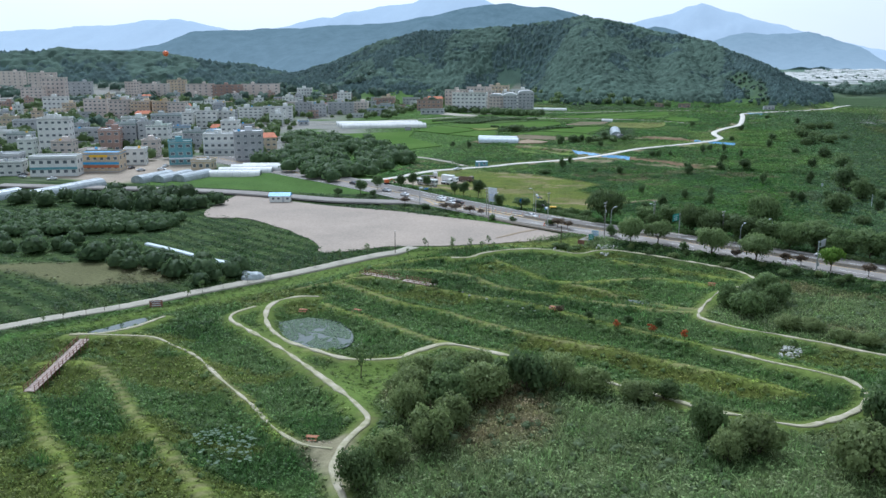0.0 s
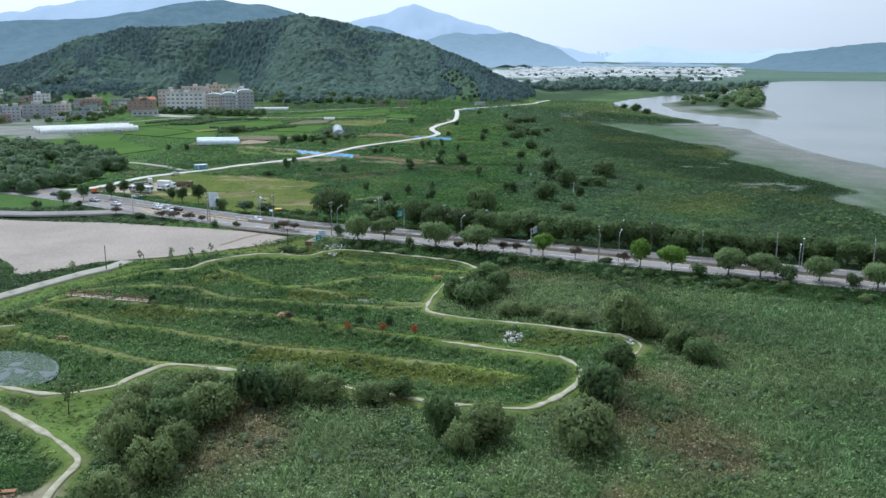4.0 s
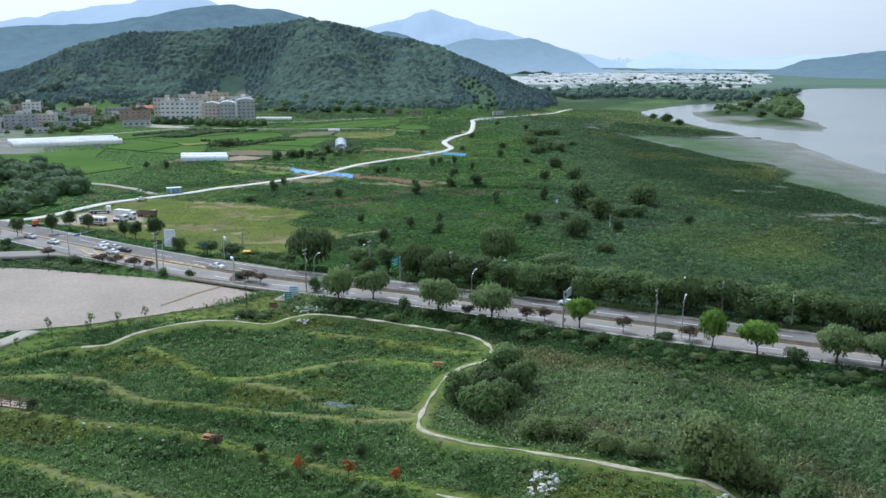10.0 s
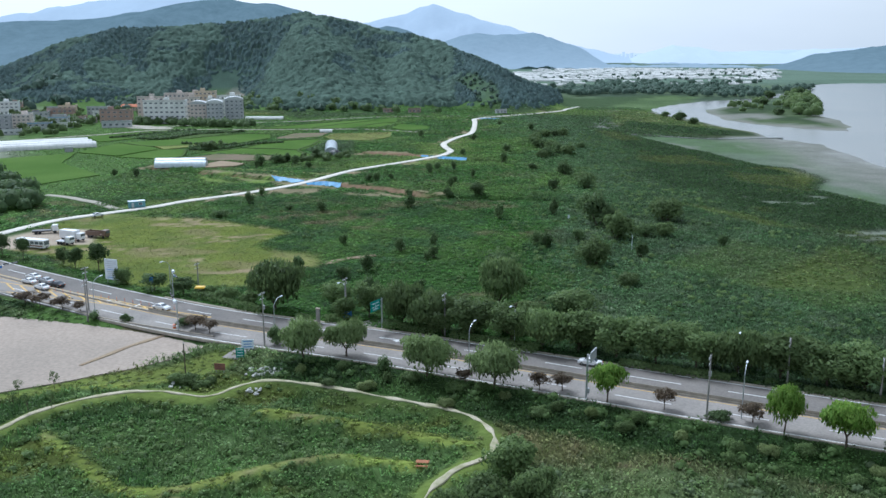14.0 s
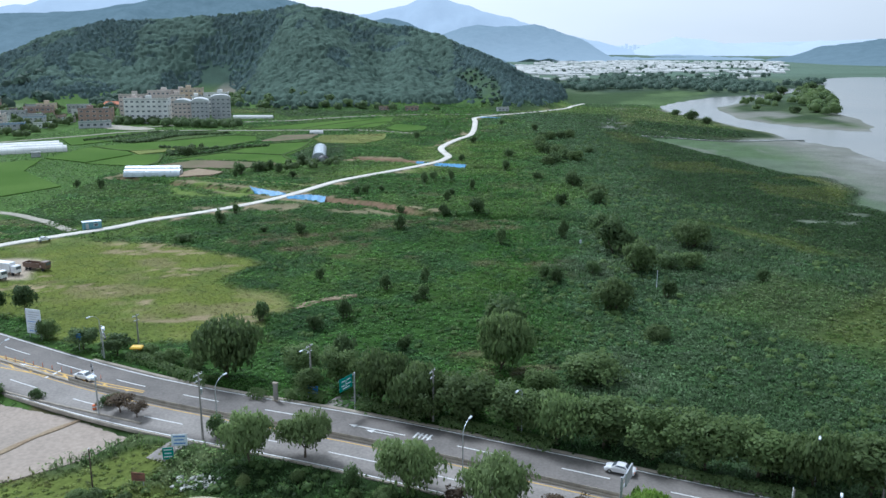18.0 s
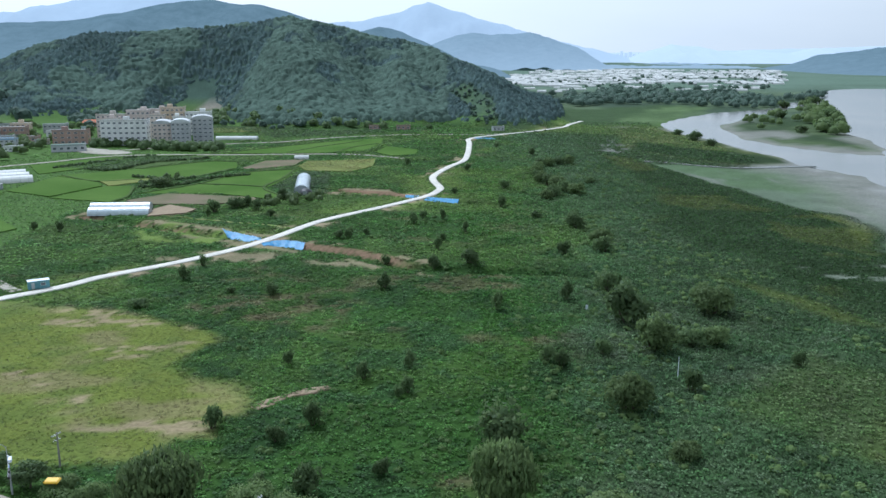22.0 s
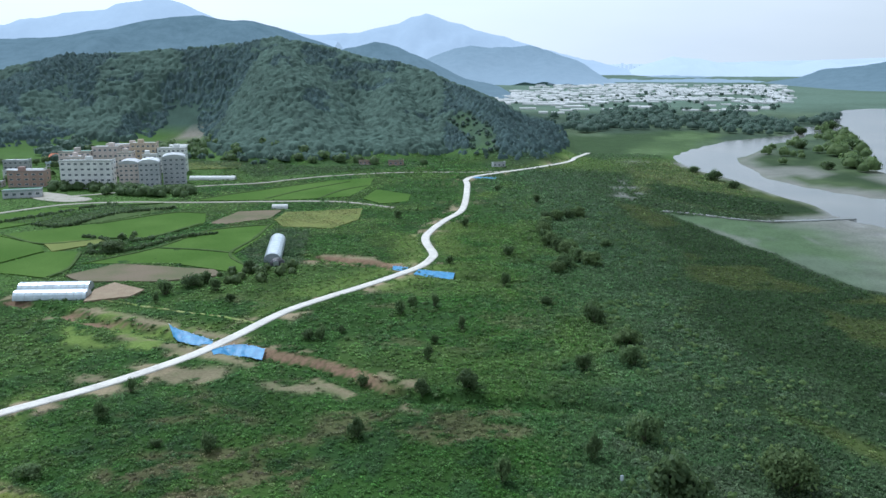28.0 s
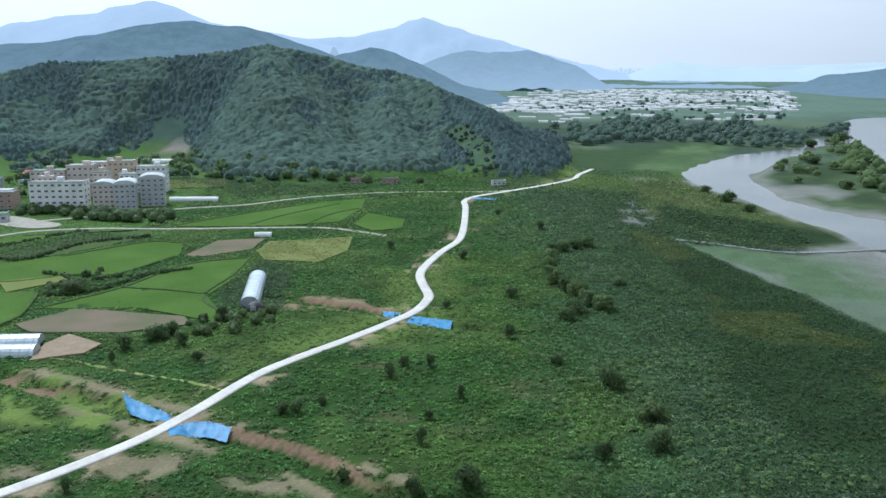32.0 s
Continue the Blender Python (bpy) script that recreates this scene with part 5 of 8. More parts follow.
def keep_clear(x, y):
    """Where no herbs grow: roads, paths, the lot, water."""
    ok = (line_dist(x, y, ROAD_LINE) > 10.5) & (edge_depth(x, y, LOT) < 0.5) & (line_dist(x, y, TRAIL) > 2.6) & (line_dist(x, y, WHITE_LINE) > 3.0)
    ok &= line_dist(x, y, BRANCH) > 4.5
    for p in PONDS:
        ok &= edge_depth(x, y, p) < 0.3
    m = (x < 10) & (y > 470) & (y < 960)
    if m.any():
        ok[m] &= ~np.any([inside(x[m], y[m], p) for p in FIELD_POLYS], axis=0)
    for p in ALL_SAND:
        ok &= line_dist(x, y, p) > 1.5
    return ok


def leaf_mounds(name, x, y, h, tone, sprays, size, seed, label):
    """Creepers and broad weeds: low heaps of leaf sprays that face the sky."""
    rng = np.random.default_rng(seed)
    n = len(x)
    h = h * (0.45 + 1.1 * vnoise(x, y, 3.2, seed + 5))
    kind = vnoise(x, y, 2.4, seed + 7)[:, None]
    tone = tone * (0.72 + 0.56 * rng.random((n, 1)) ** 1.3 + 0.18 * (kind - 0.5)) * (1 + (kind - 0.5) * np.array([0.35, 0.0, 0.5]))
    off = rng.normal(0, 0.55, (n, sprays, 2)) * (0.5 + h[:, None, None])
    px, py = x[:, None] + off[:, :, 0], y[:, None] + off[:, :, 1]
    r2 = (off**2).sum(-1) / (0.5 + h[:, None]) ** 2
    pz = height(x, y)[:, None] + h[:, None] * (0.75 * np.exp(-r2) + 0.25 * rng.random((n, sprays)))
    c = np.stack([px, py, pz], -1)
    nrm = np.concatenate([off * 0.3, np.ones((n, sprays, 1))], -1) + 0.3 * rng.normal(size=(n, sprays, 3))
    nrm /= np.linalg.norm(nrm, axis=-1, keepdims=True)
    u = np.cross(nrm, rng.normal(size=nrm.shape))
    u /= np.linalg.norm(u, axis=-1, keepdims=True)
    v = np.cross(nrm, u)
    s = size * rng.uniform(0.55, 1.4, (n, sprays, 1))
    q = np.stack([c - u * s, c - v * s * 0.8, c + u * s, c + v * s * 0.8], 2).reshape(-1, 3)
    t = np.repeat((tone[:, None, :] * (0.55 + 0.95 * rng.random((n, sprays, 1)) ** 1.4)), 4, 1).reshape(-1, 3)
    shade = np.concatenate([off * 0.7 / (0.5 + h[:, None, None]), np.ones((n, sprays, 1))], -1) + nrm * 0.8
    shade = np.repeat((shade / np.linalg.norm(shade, axis=-1, keepdims=True)).reshape(-1, 3), 4, 0)
    ob = raw(name, q, np.arange(len(q)).reshape(-1, 4), M_HERB, tone=np.clip(t, 0, 1), normals=shade)
    return tagged(ob, label, "weeds", kind="stuff")


def stand(box, gap, seed):
    """Places in a stretch of the plan whose borders wander by some metres; neighbours share the same border."""
    x, y, rng = scatter(box[0] - 9, box[1] + 9, box[2] - 9, box[3] + 9, gap, seed)
    u, v = x + 30 * (fbm(x, y, 22, 141) - 0.5), y + 30 * (fbm(x, y, 22, 142) - 0.5)
    m = (u > box[0]) & (u < box[1]) & (v > box[2]) & (v < box[3])
    return x[m], y[m], rng


# Stands that begin beyond y 460 get a lighter tone in place of haze.
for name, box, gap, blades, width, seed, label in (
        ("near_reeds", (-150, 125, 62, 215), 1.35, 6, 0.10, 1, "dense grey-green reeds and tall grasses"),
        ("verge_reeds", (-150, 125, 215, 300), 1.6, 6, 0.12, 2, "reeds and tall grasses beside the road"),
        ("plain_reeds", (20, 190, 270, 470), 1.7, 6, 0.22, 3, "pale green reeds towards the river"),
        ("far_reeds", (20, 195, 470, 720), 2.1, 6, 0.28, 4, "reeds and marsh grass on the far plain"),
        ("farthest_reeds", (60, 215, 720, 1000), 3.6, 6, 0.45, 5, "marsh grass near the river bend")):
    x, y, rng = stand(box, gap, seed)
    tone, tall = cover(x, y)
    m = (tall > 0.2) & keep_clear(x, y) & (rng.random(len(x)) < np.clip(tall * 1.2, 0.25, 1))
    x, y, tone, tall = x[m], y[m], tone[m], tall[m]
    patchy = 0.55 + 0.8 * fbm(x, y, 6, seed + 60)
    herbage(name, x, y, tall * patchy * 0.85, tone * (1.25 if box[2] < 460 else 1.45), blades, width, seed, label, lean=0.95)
# The far creepers and weeds carry painted haze too, as a higher tone factor.
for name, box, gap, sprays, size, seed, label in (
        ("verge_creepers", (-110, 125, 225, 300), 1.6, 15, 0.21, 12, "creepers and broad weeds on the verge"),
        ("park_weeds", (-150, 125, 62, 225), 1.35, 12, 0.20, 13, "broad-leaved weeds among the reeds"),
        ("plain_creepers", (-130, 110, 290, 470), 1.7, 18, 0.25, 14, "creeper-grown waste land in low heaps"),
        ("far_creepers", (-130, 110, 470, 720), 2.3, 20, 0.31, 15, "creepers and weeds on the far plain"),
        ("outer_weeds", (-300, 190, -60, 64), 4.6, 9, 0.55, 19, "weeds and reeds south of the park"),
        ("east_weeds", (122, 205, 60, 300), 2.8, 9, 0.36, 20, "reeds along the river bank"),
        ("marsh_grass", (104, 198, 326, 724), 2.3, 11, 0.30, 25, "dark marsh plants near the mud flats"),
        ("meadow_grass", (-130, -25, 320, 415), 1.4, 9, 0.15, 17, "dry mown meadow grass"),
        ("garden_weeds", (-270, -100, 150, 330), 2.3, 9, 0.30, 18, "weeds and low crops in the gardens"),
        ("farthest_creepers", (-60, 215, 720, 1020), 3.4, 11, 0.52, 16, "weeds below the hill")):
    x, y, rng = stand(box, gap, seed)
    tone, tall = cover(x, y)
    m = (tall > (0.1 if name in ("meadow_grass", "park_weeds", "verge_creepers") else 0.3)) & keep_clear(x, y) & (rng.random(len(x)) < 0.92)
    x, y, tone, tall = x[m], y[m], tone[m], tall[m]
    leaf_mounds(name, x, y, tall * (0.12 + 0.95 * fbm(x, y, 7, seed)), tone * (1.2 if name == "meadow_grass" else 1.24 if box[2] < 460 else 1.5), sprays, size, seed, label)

# tall weeds standing in small clumps out of the rest
for name, box, gap, rmin, rmax, mat, seed, keep, label in (
        ("reed_tussocks", (-60, 125, 66, 225), 2.7, 0.5, 1.15, M_WEEDGREY, 81, 0.50, "clumps of tall greyish weeds in the reed bed"),
        ("park_tussocks", (-150, 50, 66, 262), 2.6, 0.5, 1.1, M_WEED, 82, 0.44, "clumps of tall weeds between the park paths"),
        ("verge_tussocks", (-110, 125, 212, 300), 2.5, 0.6, 1.3, M_WEEDDARK, 83, 0.50, "clumps of creepers on the verge"),
        ("plain_tussocks", (-125, 60, 300, 470), 3.1, 0.6, 1.35, M_WEEDDARK, 84, 0.55, "clumps of creepers over the waste land"),
        ("river_tussocks", (30, 185, 290, 560), 3.4, 0.6, 1.3, M_WEED, 85, 0.56, "clumps of tall weeds in the riverside reeds"),
        ("far_tussocks", (-125, 125, 470, 760), 4.0, 0.7, 1.6, M_WEEDDARK, 86, 0.57, "clumps of creepers on the far plain")):
    x, y, rng = stand(box, gap, seed)
    tone, tall = cover(x, y)
    park = inside(x, y, PARK)
    m = (tall > 0.55) & keep_clear(x, y) & (fbm(x, y, 12, seed) > keep) & (rng.random(len(x)) < 0.7)
    if name in ("reed_tussocks", "verge_tussocks"):
        m &= ~park
    if name == "park_tussocks":
        m &= park
    if name == "far_tussocks":
        m &= (line_dist(x, y, WHITE_LINE) > 6) & ((y < 555) | (x > -30))
    m &= edge_depth(x, y, MARSH) < -3
    x, y, tall = x[m], y[m], tall[m]
    r = rng.uniform(rmin, rmax, len(x)) * np.clip(tall, 0.6, 1.2)
    clumps(name, np.c_[x, y, height(x, y) + r * 0.28, r], 0.20 * (gap / 2.7), mat, 18, seed, 0.55, label, core=0.6)

# ---- trees and bushes ----


def foliage_mesh(name, seed, n_lobes, sprays, leaf, mat, shape="round", core=0.35):
    """A crown of unit radius: uneven lobes, each carrying many small leaf sprays; gaps stay between the lobes."""
    rng = np.random.default_rng(seed)
    vs, ns = [], []
    for k in range(n_lobes):
        d = rng.normal(size=3)
        d /= np.linalg.norm(d)
        if shape == "bush":
            d[2] = abs(d[2]) * 0.8
        if shape == "willow":
            d[2] = d[2] * 0.9
        reach = rng.uniform(core, 0.78)
        c = d * reach * np.array([1, 1, 0.85])
        lr = rng.uniform(0.26, 0.46)
        e = rng.normal(size=(sprays, 3))
        e /= np.linalg.norm(e, axis=1, keepdims=True)
        e[:, 2] = np.where(rng.random(sprays) < 0.7, np.abs(e[:, 2]), e[:, 2])
        p = c + e * lr * rng.uniform(0.6, 1.05, (sprays, 1))
        nrm = e + 0.7 * rng.normal(size=e.shape)
        if shape == "willow":
            nrm[:, 2] *= 0.25
        nrm /= np.linalg.norm(nrm, axis=1, keepdims=True)
        u = np.cross(nrm, rng.normal(size=e.shape))
        if shape == "willow":
            u = np.cross(nrm, np.array([0, 0, 1.0]) + 0.15 * rng.normal(size=e.shape))
        u /= np.linalg.norm(u, axis=1, keepdims=True)
        v = np.cross(nrm, u)
        s = leaf * rng.uniform(0.6, 1.4, (sprays, 1))
        a, b = (0.55, 1.9) if shape == "willow" else (1.0, 0.8)
        sh = e + c * 0.8 + nrm * 0.6
        ns.append(np.repeat(sh / np.linalg.norm(sh, axis=1, keepdims=True), 4, 0))
        vs.append(np.stack([p - u * s * a, p - v * s * b * 0.9, p + u * s * a, p + v * s * b], 1))
    q = np.concatenate(vs).reshape(-1, 3)
    me_ob = raw(name, q, np.arange(len(q)).reshape(-1, 4), mat, normals=np.concatenate(ns))
    return me_ob


def limb(bm, a, b, r0, r1, sides=6):
    a, b = Vector(a), Vector(b)
    z = (b - a).normalized()
    x = z.orthogonal().normalized()
    y = z.cross(x)
    ring = [[bm.verts.new(p + (x * math.cos(t) + y * math.sin(t)) * r) for t in [2 * math.pi * k / sides for k in range(sides)]] for p, r in ((a, r0), (b, r1))]
    for k in range(sides):
        bm.faces.new((ring[0][k], ring[0][(k + 1) % sides], ring[1][(k + 1) % sides], ring[1][k]))
    bm.faces.new(ring[1])


def part(name, bm, material, parent, label=""):
    me = bpy.data.meshes.new(name)
    bm.normal_update()
    bm.to_mesh(me)
    bm.free()
    me.materials.append(material)
    ob = new(name, me)
    ob.parent = parent
    if label:
        ob["label"] = label
    return ob


def make_tree(kind, seed, mat, lobes, sprays, leaf, shape, trunk=0.38, name="tree", label="", category="tree"):
    """A tree of unit height and about unit crown width: tapered trunk, limbs, crown."""
    root = new(name)
    tagged(root, label, category)
    rng = random.Random(seed)
    bm = bmesh.new()
    top = trunk + 0.22
    arms = []
    lean = (rng.uniform(-0.03, 0.03), rng.uniform(-0.03, 0.03))
    limb(bm, (0, 0, -0.05), (lean[0], lean[1], trunk), 0.028, 0.018)
    for k in range(6):
        t = 2 * math.pi * k / 6 + rng.uniform(-0.4, 0.4)
        h = rng.uniform(0.6, 1.0)
        arm = ((lean[0], lean[1], trunk * rng.uniform(0.75, 1.0)), (math.cos(t) * 0.27 * h, math.sin(t) * 0.27 * h, top + 0.12 * h))
        if name == "sapling":
            arms.append(arm)
        else:
            limb(bm, *arm, 0.012, 0.004, 5)
    part("trunk", bm, M_BARK, root)
    for a, b in arms:
        bm = bmesh.new()
        limb(bm, a, b, 0.012, 0.004, 5)
        part("limb", bm, M_BARK, root)
    crown = foliage_mesh("crown", seed, lobes, sprays, leaf, mat, shape)
    half = (1 - trunk * 0.72) / 2
    crown.parent, crown.location, crown.scale = root, (0, 0, 1 - half), (0.55, 0.55, half * 1.12)
    return root


def make_bush(seed, mat, lobes, sprays, leaf, label, name="bush"):
    """A bush of unit height and width that rises straight from the ground on several stems."""
    root = new(name)
    tagged(root, label, "bush")
    rng = random.Random(seed)
    bm = bmesh.new()
    for k in range(5):
        t = 2 * math.pi * k / 5 + rng.uniform(-0.5, 0.5)
        limb(bm, (math.cos(t) * 0.04, math.sin(t) * 0.04, -0.06), (math.cos(t) * 0.25, math.sin(t) * 0.25, 0.55), 0.02, 0.006, 5)
    part("trunk", bm, M_BARK, root)
    crown = foliage_mesh("foliage", seed, lobes, sprays, leaf, mat, "bush", 0.15)
    crown.parent, crown.location, crown.scale = root, (0, 0, 0.30), (0.48, 0.48, 0.88)
    return root


class Plants:
    """Places copies of a few models; the first use of each model moves the model itself."""

    def __init__(self, models):
        self.models, self.used, self.k = models, set(), 0

    def put(self, x, y, width, tall, seed, sink=0.0):
        i = self.k % len(self.models)
        self.k += 1
        at, model = pose(x, y, at_ground(x, y) - sink, 0, 0, (seed * 137.5) % 360), self.models[i]
        if i in self.used:
            s = model.scale
            return copy_thing(model, at @ Matrix.Diagonal((width / s[0], width / s[1], tall / s[2], 1)))
        self.used.add(i)
        model.matrix_basis = at @ Matrix.Diagonal((width, width, tall, 1))
        return model


WILLOWS = Plants([make_tree("willow", 100 + k, M_WILLOW, 40, 121, 0.049, "willow", 0.24, "willow_tree", "round green roadside willow with drooping leaves") for k in range(4)])
FRESH = Plants([make_tree("fresh", 120 + k, M_BRIGHT, 40, 90, 0.056, "willow", 0.28, "willow_tree", "bright green round willow on the verge") for k in range(2)])
BROAD = Plants([make_tree("broad", 140 + k, M_LEAF, 40, 121, 0.050, "round", 0.16, "broadleaf_tree", "dark green broadleaf tree in the dense roadside row") for k in range(4)])
WEEPING = Plants([make_tree("weeping", 150 + k, M_LEAF, 44, 135, 0.049, "willow", 0.10, "willow_tree", "big dark weeping willow beside the road") for k in range(2)])
DEEP = Plants([make_tree("deep", 160 + k, M_DEEP, 32, 80, 0.066, "round", 0.26, "street_tree", "small dark green street tree") for k in range(3)])
RUSTY = Plants([make_tree("rusty", 180 + k, M_RUST, 24, 60, 0.072, "round", 0.42, "street_tree", "small purplish-leaved street tree on the verge") for k in range(3)])
REDS = Plants([make_tree("red", 190 + k, M_RED, 10, 30, 0.10, "round", 0.25, "sapling", "little orange-red sapling in the grass") for k in range(2)])
YOUNG = Plants([make_tree("young", 200 + k, M_LEAF, 9, 22, 0.10, "round", 0.35, "sapling", "thin young tree beside the trail") for k in range(3)])
BUSHES = Plants([make_bush(220 + k, M_LEAF, 34, 108, 0.054, "rounded green bush in the tall weeds") for k in range(4)])
BUSHES_D = Plants([make_bush(240 + k, M_DEEP, 26, 56, 0.075, "dark green bush on the plain") for k in range(4)])
SALLOW = Plants([make_bush(260 + k, M_SALLOW, 40, 121, 0.049, "olive-green sallow bush at the edge of the reeds") for k in range(4)])

GROVE = [(-43, 101, 6.2, 6.4), (-42, 110, 7.0, 5.6), (-38, 117, 8.2, 7.2), (-44, 124, 6.7, 7.2), (-39, 130, 8.8, 7.6), (-34, 136, 9.1, 7.0), (-47, 140, 8.5, 6.3), (-43, 147, 7.7, 5.0), (-32, 142, 6.3, 5.6), (-22, 146, 7.4, 6.8), (-16, 145, 6.8, 5.2), (-8, 144, 7.3, 4.2), (-3, 145, 5.2, 3.6), (11, 129, 8.5, 6.8), (7, 125, 5.5, 5.0), (27, 131, 9.2, 6.2), (-40, 138, 8, 6.5), (-36, 124, 7, 6.2), (-38, 148, 7, 5.0), (-46, 132, 8, 6.6)]
for k, (x, y, w, h) in enumerate(GROVE):
    (SALLOW if k % 4 else BUSHES).put(x, y, w * 1.15, h, k)
DARK_GROVE = [(-27, 143, 9.4, 8.6), (4, 132, 6.3, 6.8), (31, 147, 6.5, 7.2), (38, 158, 7.1, 5.8), (33, 143, 8.2, 8.0), (54, 169, 7.2, 6.2), (56, 163, 7.5, 5.0), (18, 223, 8.3, 6.0), (12, 202, 8.8, 6.0), (9, 208, 6.4, 6.0), (20, 214, 6.7, 5.6), (14, 212, 8, 5), (17, 207, 7, 4.6)]
for k, (x, y, w, h) in enumerate(DARK_GROVE):
    (BUSHES_D if k in (0, 2, 4) else BUSHES).put(x, y, w * 1.15, h, k + 7)
for k, (x, y, w, h) in enumerate([(45, 181, 11.6, 9.6), (26, 125, 10.3, 8.0), (50, 176, 6.8, 5.2), (21, 194, 6.1, 3.4), (26, 194, 6.1, 3.0), (31, 189, 5.9, 3.0), (36, 187, 5.9, 3.4)]):
    SALLOW.put(x, y, w * 1.1, h, k + 3)
YOUNG.put(-59, 141, 4.6, 7.0, 4)

for k, (x, y, w, h) in enumerate([(-19, 266, 7.7, 8.5), (-11, 268, 7.4, 7.6), (5, 257, 8.9, 8.6), (17, 252, 8.7, 8.4), (83, 225, 8.6, 7.6), (91, 223, 8.4, 7.0), (105, 219, 6.8, 6.8), (117, 212, 7.5, 7.0), (128, 208, 7, 6.5)]):
    WILLOWS.put(x, y, w * 1.12, h, k)
for k, (x, y, w, h) in enumerate([(36, 246, 5.8, 7.4), (61.5, 234, 5.4, 8.0), (69, 229, 7.2, 7.6)]):
    FRESH.put(x, y, w * 1.12, h, k)
for k, (x, y, w, h) in enumerate([(-45, 284, 4.6, 3.4), (-41.5, 282, 3.5, 3.0), (25, 251, 3.5, 3.6), (29, 251, 3.5, 3.4), (45, 243, 3.4, 3.8), (58, 238, 4.0, 3.5), (12, 254, 3.2, 3.2), (-86, 301, 4.6, 3.2), (-80, 299, 4.5, 3.2), (-91, 304, 4.6, 3.0), (-75, 297, 3.0, 2.6), (-110, 312, 4, 3)]):
    RUSTY.put(x, y, w * 1.1, h, k)
for k, (x, y, w, h) in enumerate([(-26, 275, 3.7, 3.9), (-3, 260, 2.8, 3.5), (75, 224, 5.1, 3.9), (97, 219, 6.5, 4.8), (53, 239, 4.7, 1.6), (-48, 287, 4.0, 2.4), (-70, 292, 3, 2), (-100, 306, 5, 2), (-62, 290, 3, 1.8), (112, 215, 5, 3.6)]):
    BUSHES_D.put(x, y, w * 1.15, h, k)
WEEPING.put(-31, 301, 13.2, 12.4, 1)
WEEPING.put(21, 306, 11.6, 12.2, 2)
WEEPING.put(-1, 289, 9.8, 10.3, 3)
for k, (x, y, w, h) in enumerate([(-17, 302, 6.9, 6.8), (-9, 296, 6.7, 8.6), (5, 285, 9.3, 9.4), (-14, 291, 4.3, 5.6), (8, 282, 7.4, 7.4), (14, 281, 9.0, 8.6), (22, 277, 8.9, 8.4), (28, 273, 8.6, 8.8), (35, 272, 8.7, 8.8), (42, 268, 8.6, 8.6), (49, 265, 9.0, 9.0), (56, 263, 9.0, 8.6), (63, 260, 9.0, 9.5), (70, 258, 9.4, 9.4), (77, 254, 10.0, 8.4), (83, 252, 10.0, 8.8), (91, 249, 10.0, 8.8), (99, 246, 8.8, 7.8), (105, 244, 9.0, 9.0), (113, 240, 9, 8.5), (121, 236, 9, 8.8), (130, 232, 9, 8.4), (139, 228, 9, 8.8)]):
    (BROAD if k % 5 != 2 else WEEPING).put(x, y, w * 1.18, h, k + 2)
for k, x in enumerate(np.arange(14, 140, 7.5)):
    yy = float(np.interp(x, ROAD_C[:, 0], ROAD_C[:, 1])) + 20 + 3 * (k % 3)
    BUSHES.put(float(x), yy, 7.0, 4.6 + (k % 4) * 0.6, k + 9)
for k, (x, y, w, h) in enumerate([(-136, 330, 5.2, 6.0), (-132, 339, 4.2, 7.2), (-123, 344, 3.8, 7.2), (-120, 351, 4.3, 6.8), (-113, 349, 3.4, 6.8), (-98, 341, 3.7, 5.8), (-93, 337, 4.4, 6.4), (-87, 338, 5.6, 8.6), (-144, 325, 4, 4), (-128, 324, 3, 3)]):
    DEEP.put(x, y, w * 1.1, h, k)
for k, (x, y, w, h) in enumerate([(-74, 321, 4.4, 4.4), (-64, 315, 5.6, 4.8), (-56, 312, 5.7, 4.6), (-50, 312, 5, 3), (-44, 308, 6, 3.4), (-38, 305, 5, 3.2), (28, 296, 6.7, 4.2), (38, 301, 11.5, 5.4), (56, 323, 6.5, 3.3)]):
    (DEEP if k in (1, 2) else BUSHES).put(x, y, w * 1.15, h, k)
for k, (x, y, w, h) in enumerate([(92, 712, 9, 6.0), (85, 708, 8, 5.6), (78, 703, 8, 5.8), (72, 696, 9, 6.4), (70, 686, 8, 6.0), (68, 675, 8, 6.2), (67, 663, 9, 6.6), (66, 651, 8, 6.0), (67, 640, 9, 6.6), (69, 629, 9, 6.8), (72, 618, 10, 7.2), (75, 608, 9, 6.6), (79, 601, 10, 6.4), (68, 598, 9, 5.6), (64, 590, 8, 5.0)]):
    (BUSHES_D if k % 2 else BUSHES).put(x, y, w * 1.1, h, k + 5)
PLAIN_A = [(-27, 505, 4.8, 3.0), (-7, 470, 3.9, 3.0), (-68, 462, 2.8, 3.4), (-69, 444, 4.5, 4.0), (-38, 427, 4.8, 3.7), (-50, 428, 3.5, 1.8), (-72, 414, 6.8, 2.4), (-5, 433, 4.8, 4.0), (28, 412, 4.1, 5.4), (45, 620, 5.9, 4.2), (40, 568, 4.2, 5.0), (53, 543, 5.3, 3.0), (67, 521, 7.0, 5.7), (56, 477, 5.5, 4.6), (71, 483, 8.3, 5.0), (49, 423, 4.0, 5.0), (63, 432, 8.7, 6.2), (66, 355, 4.6, 4.6)]
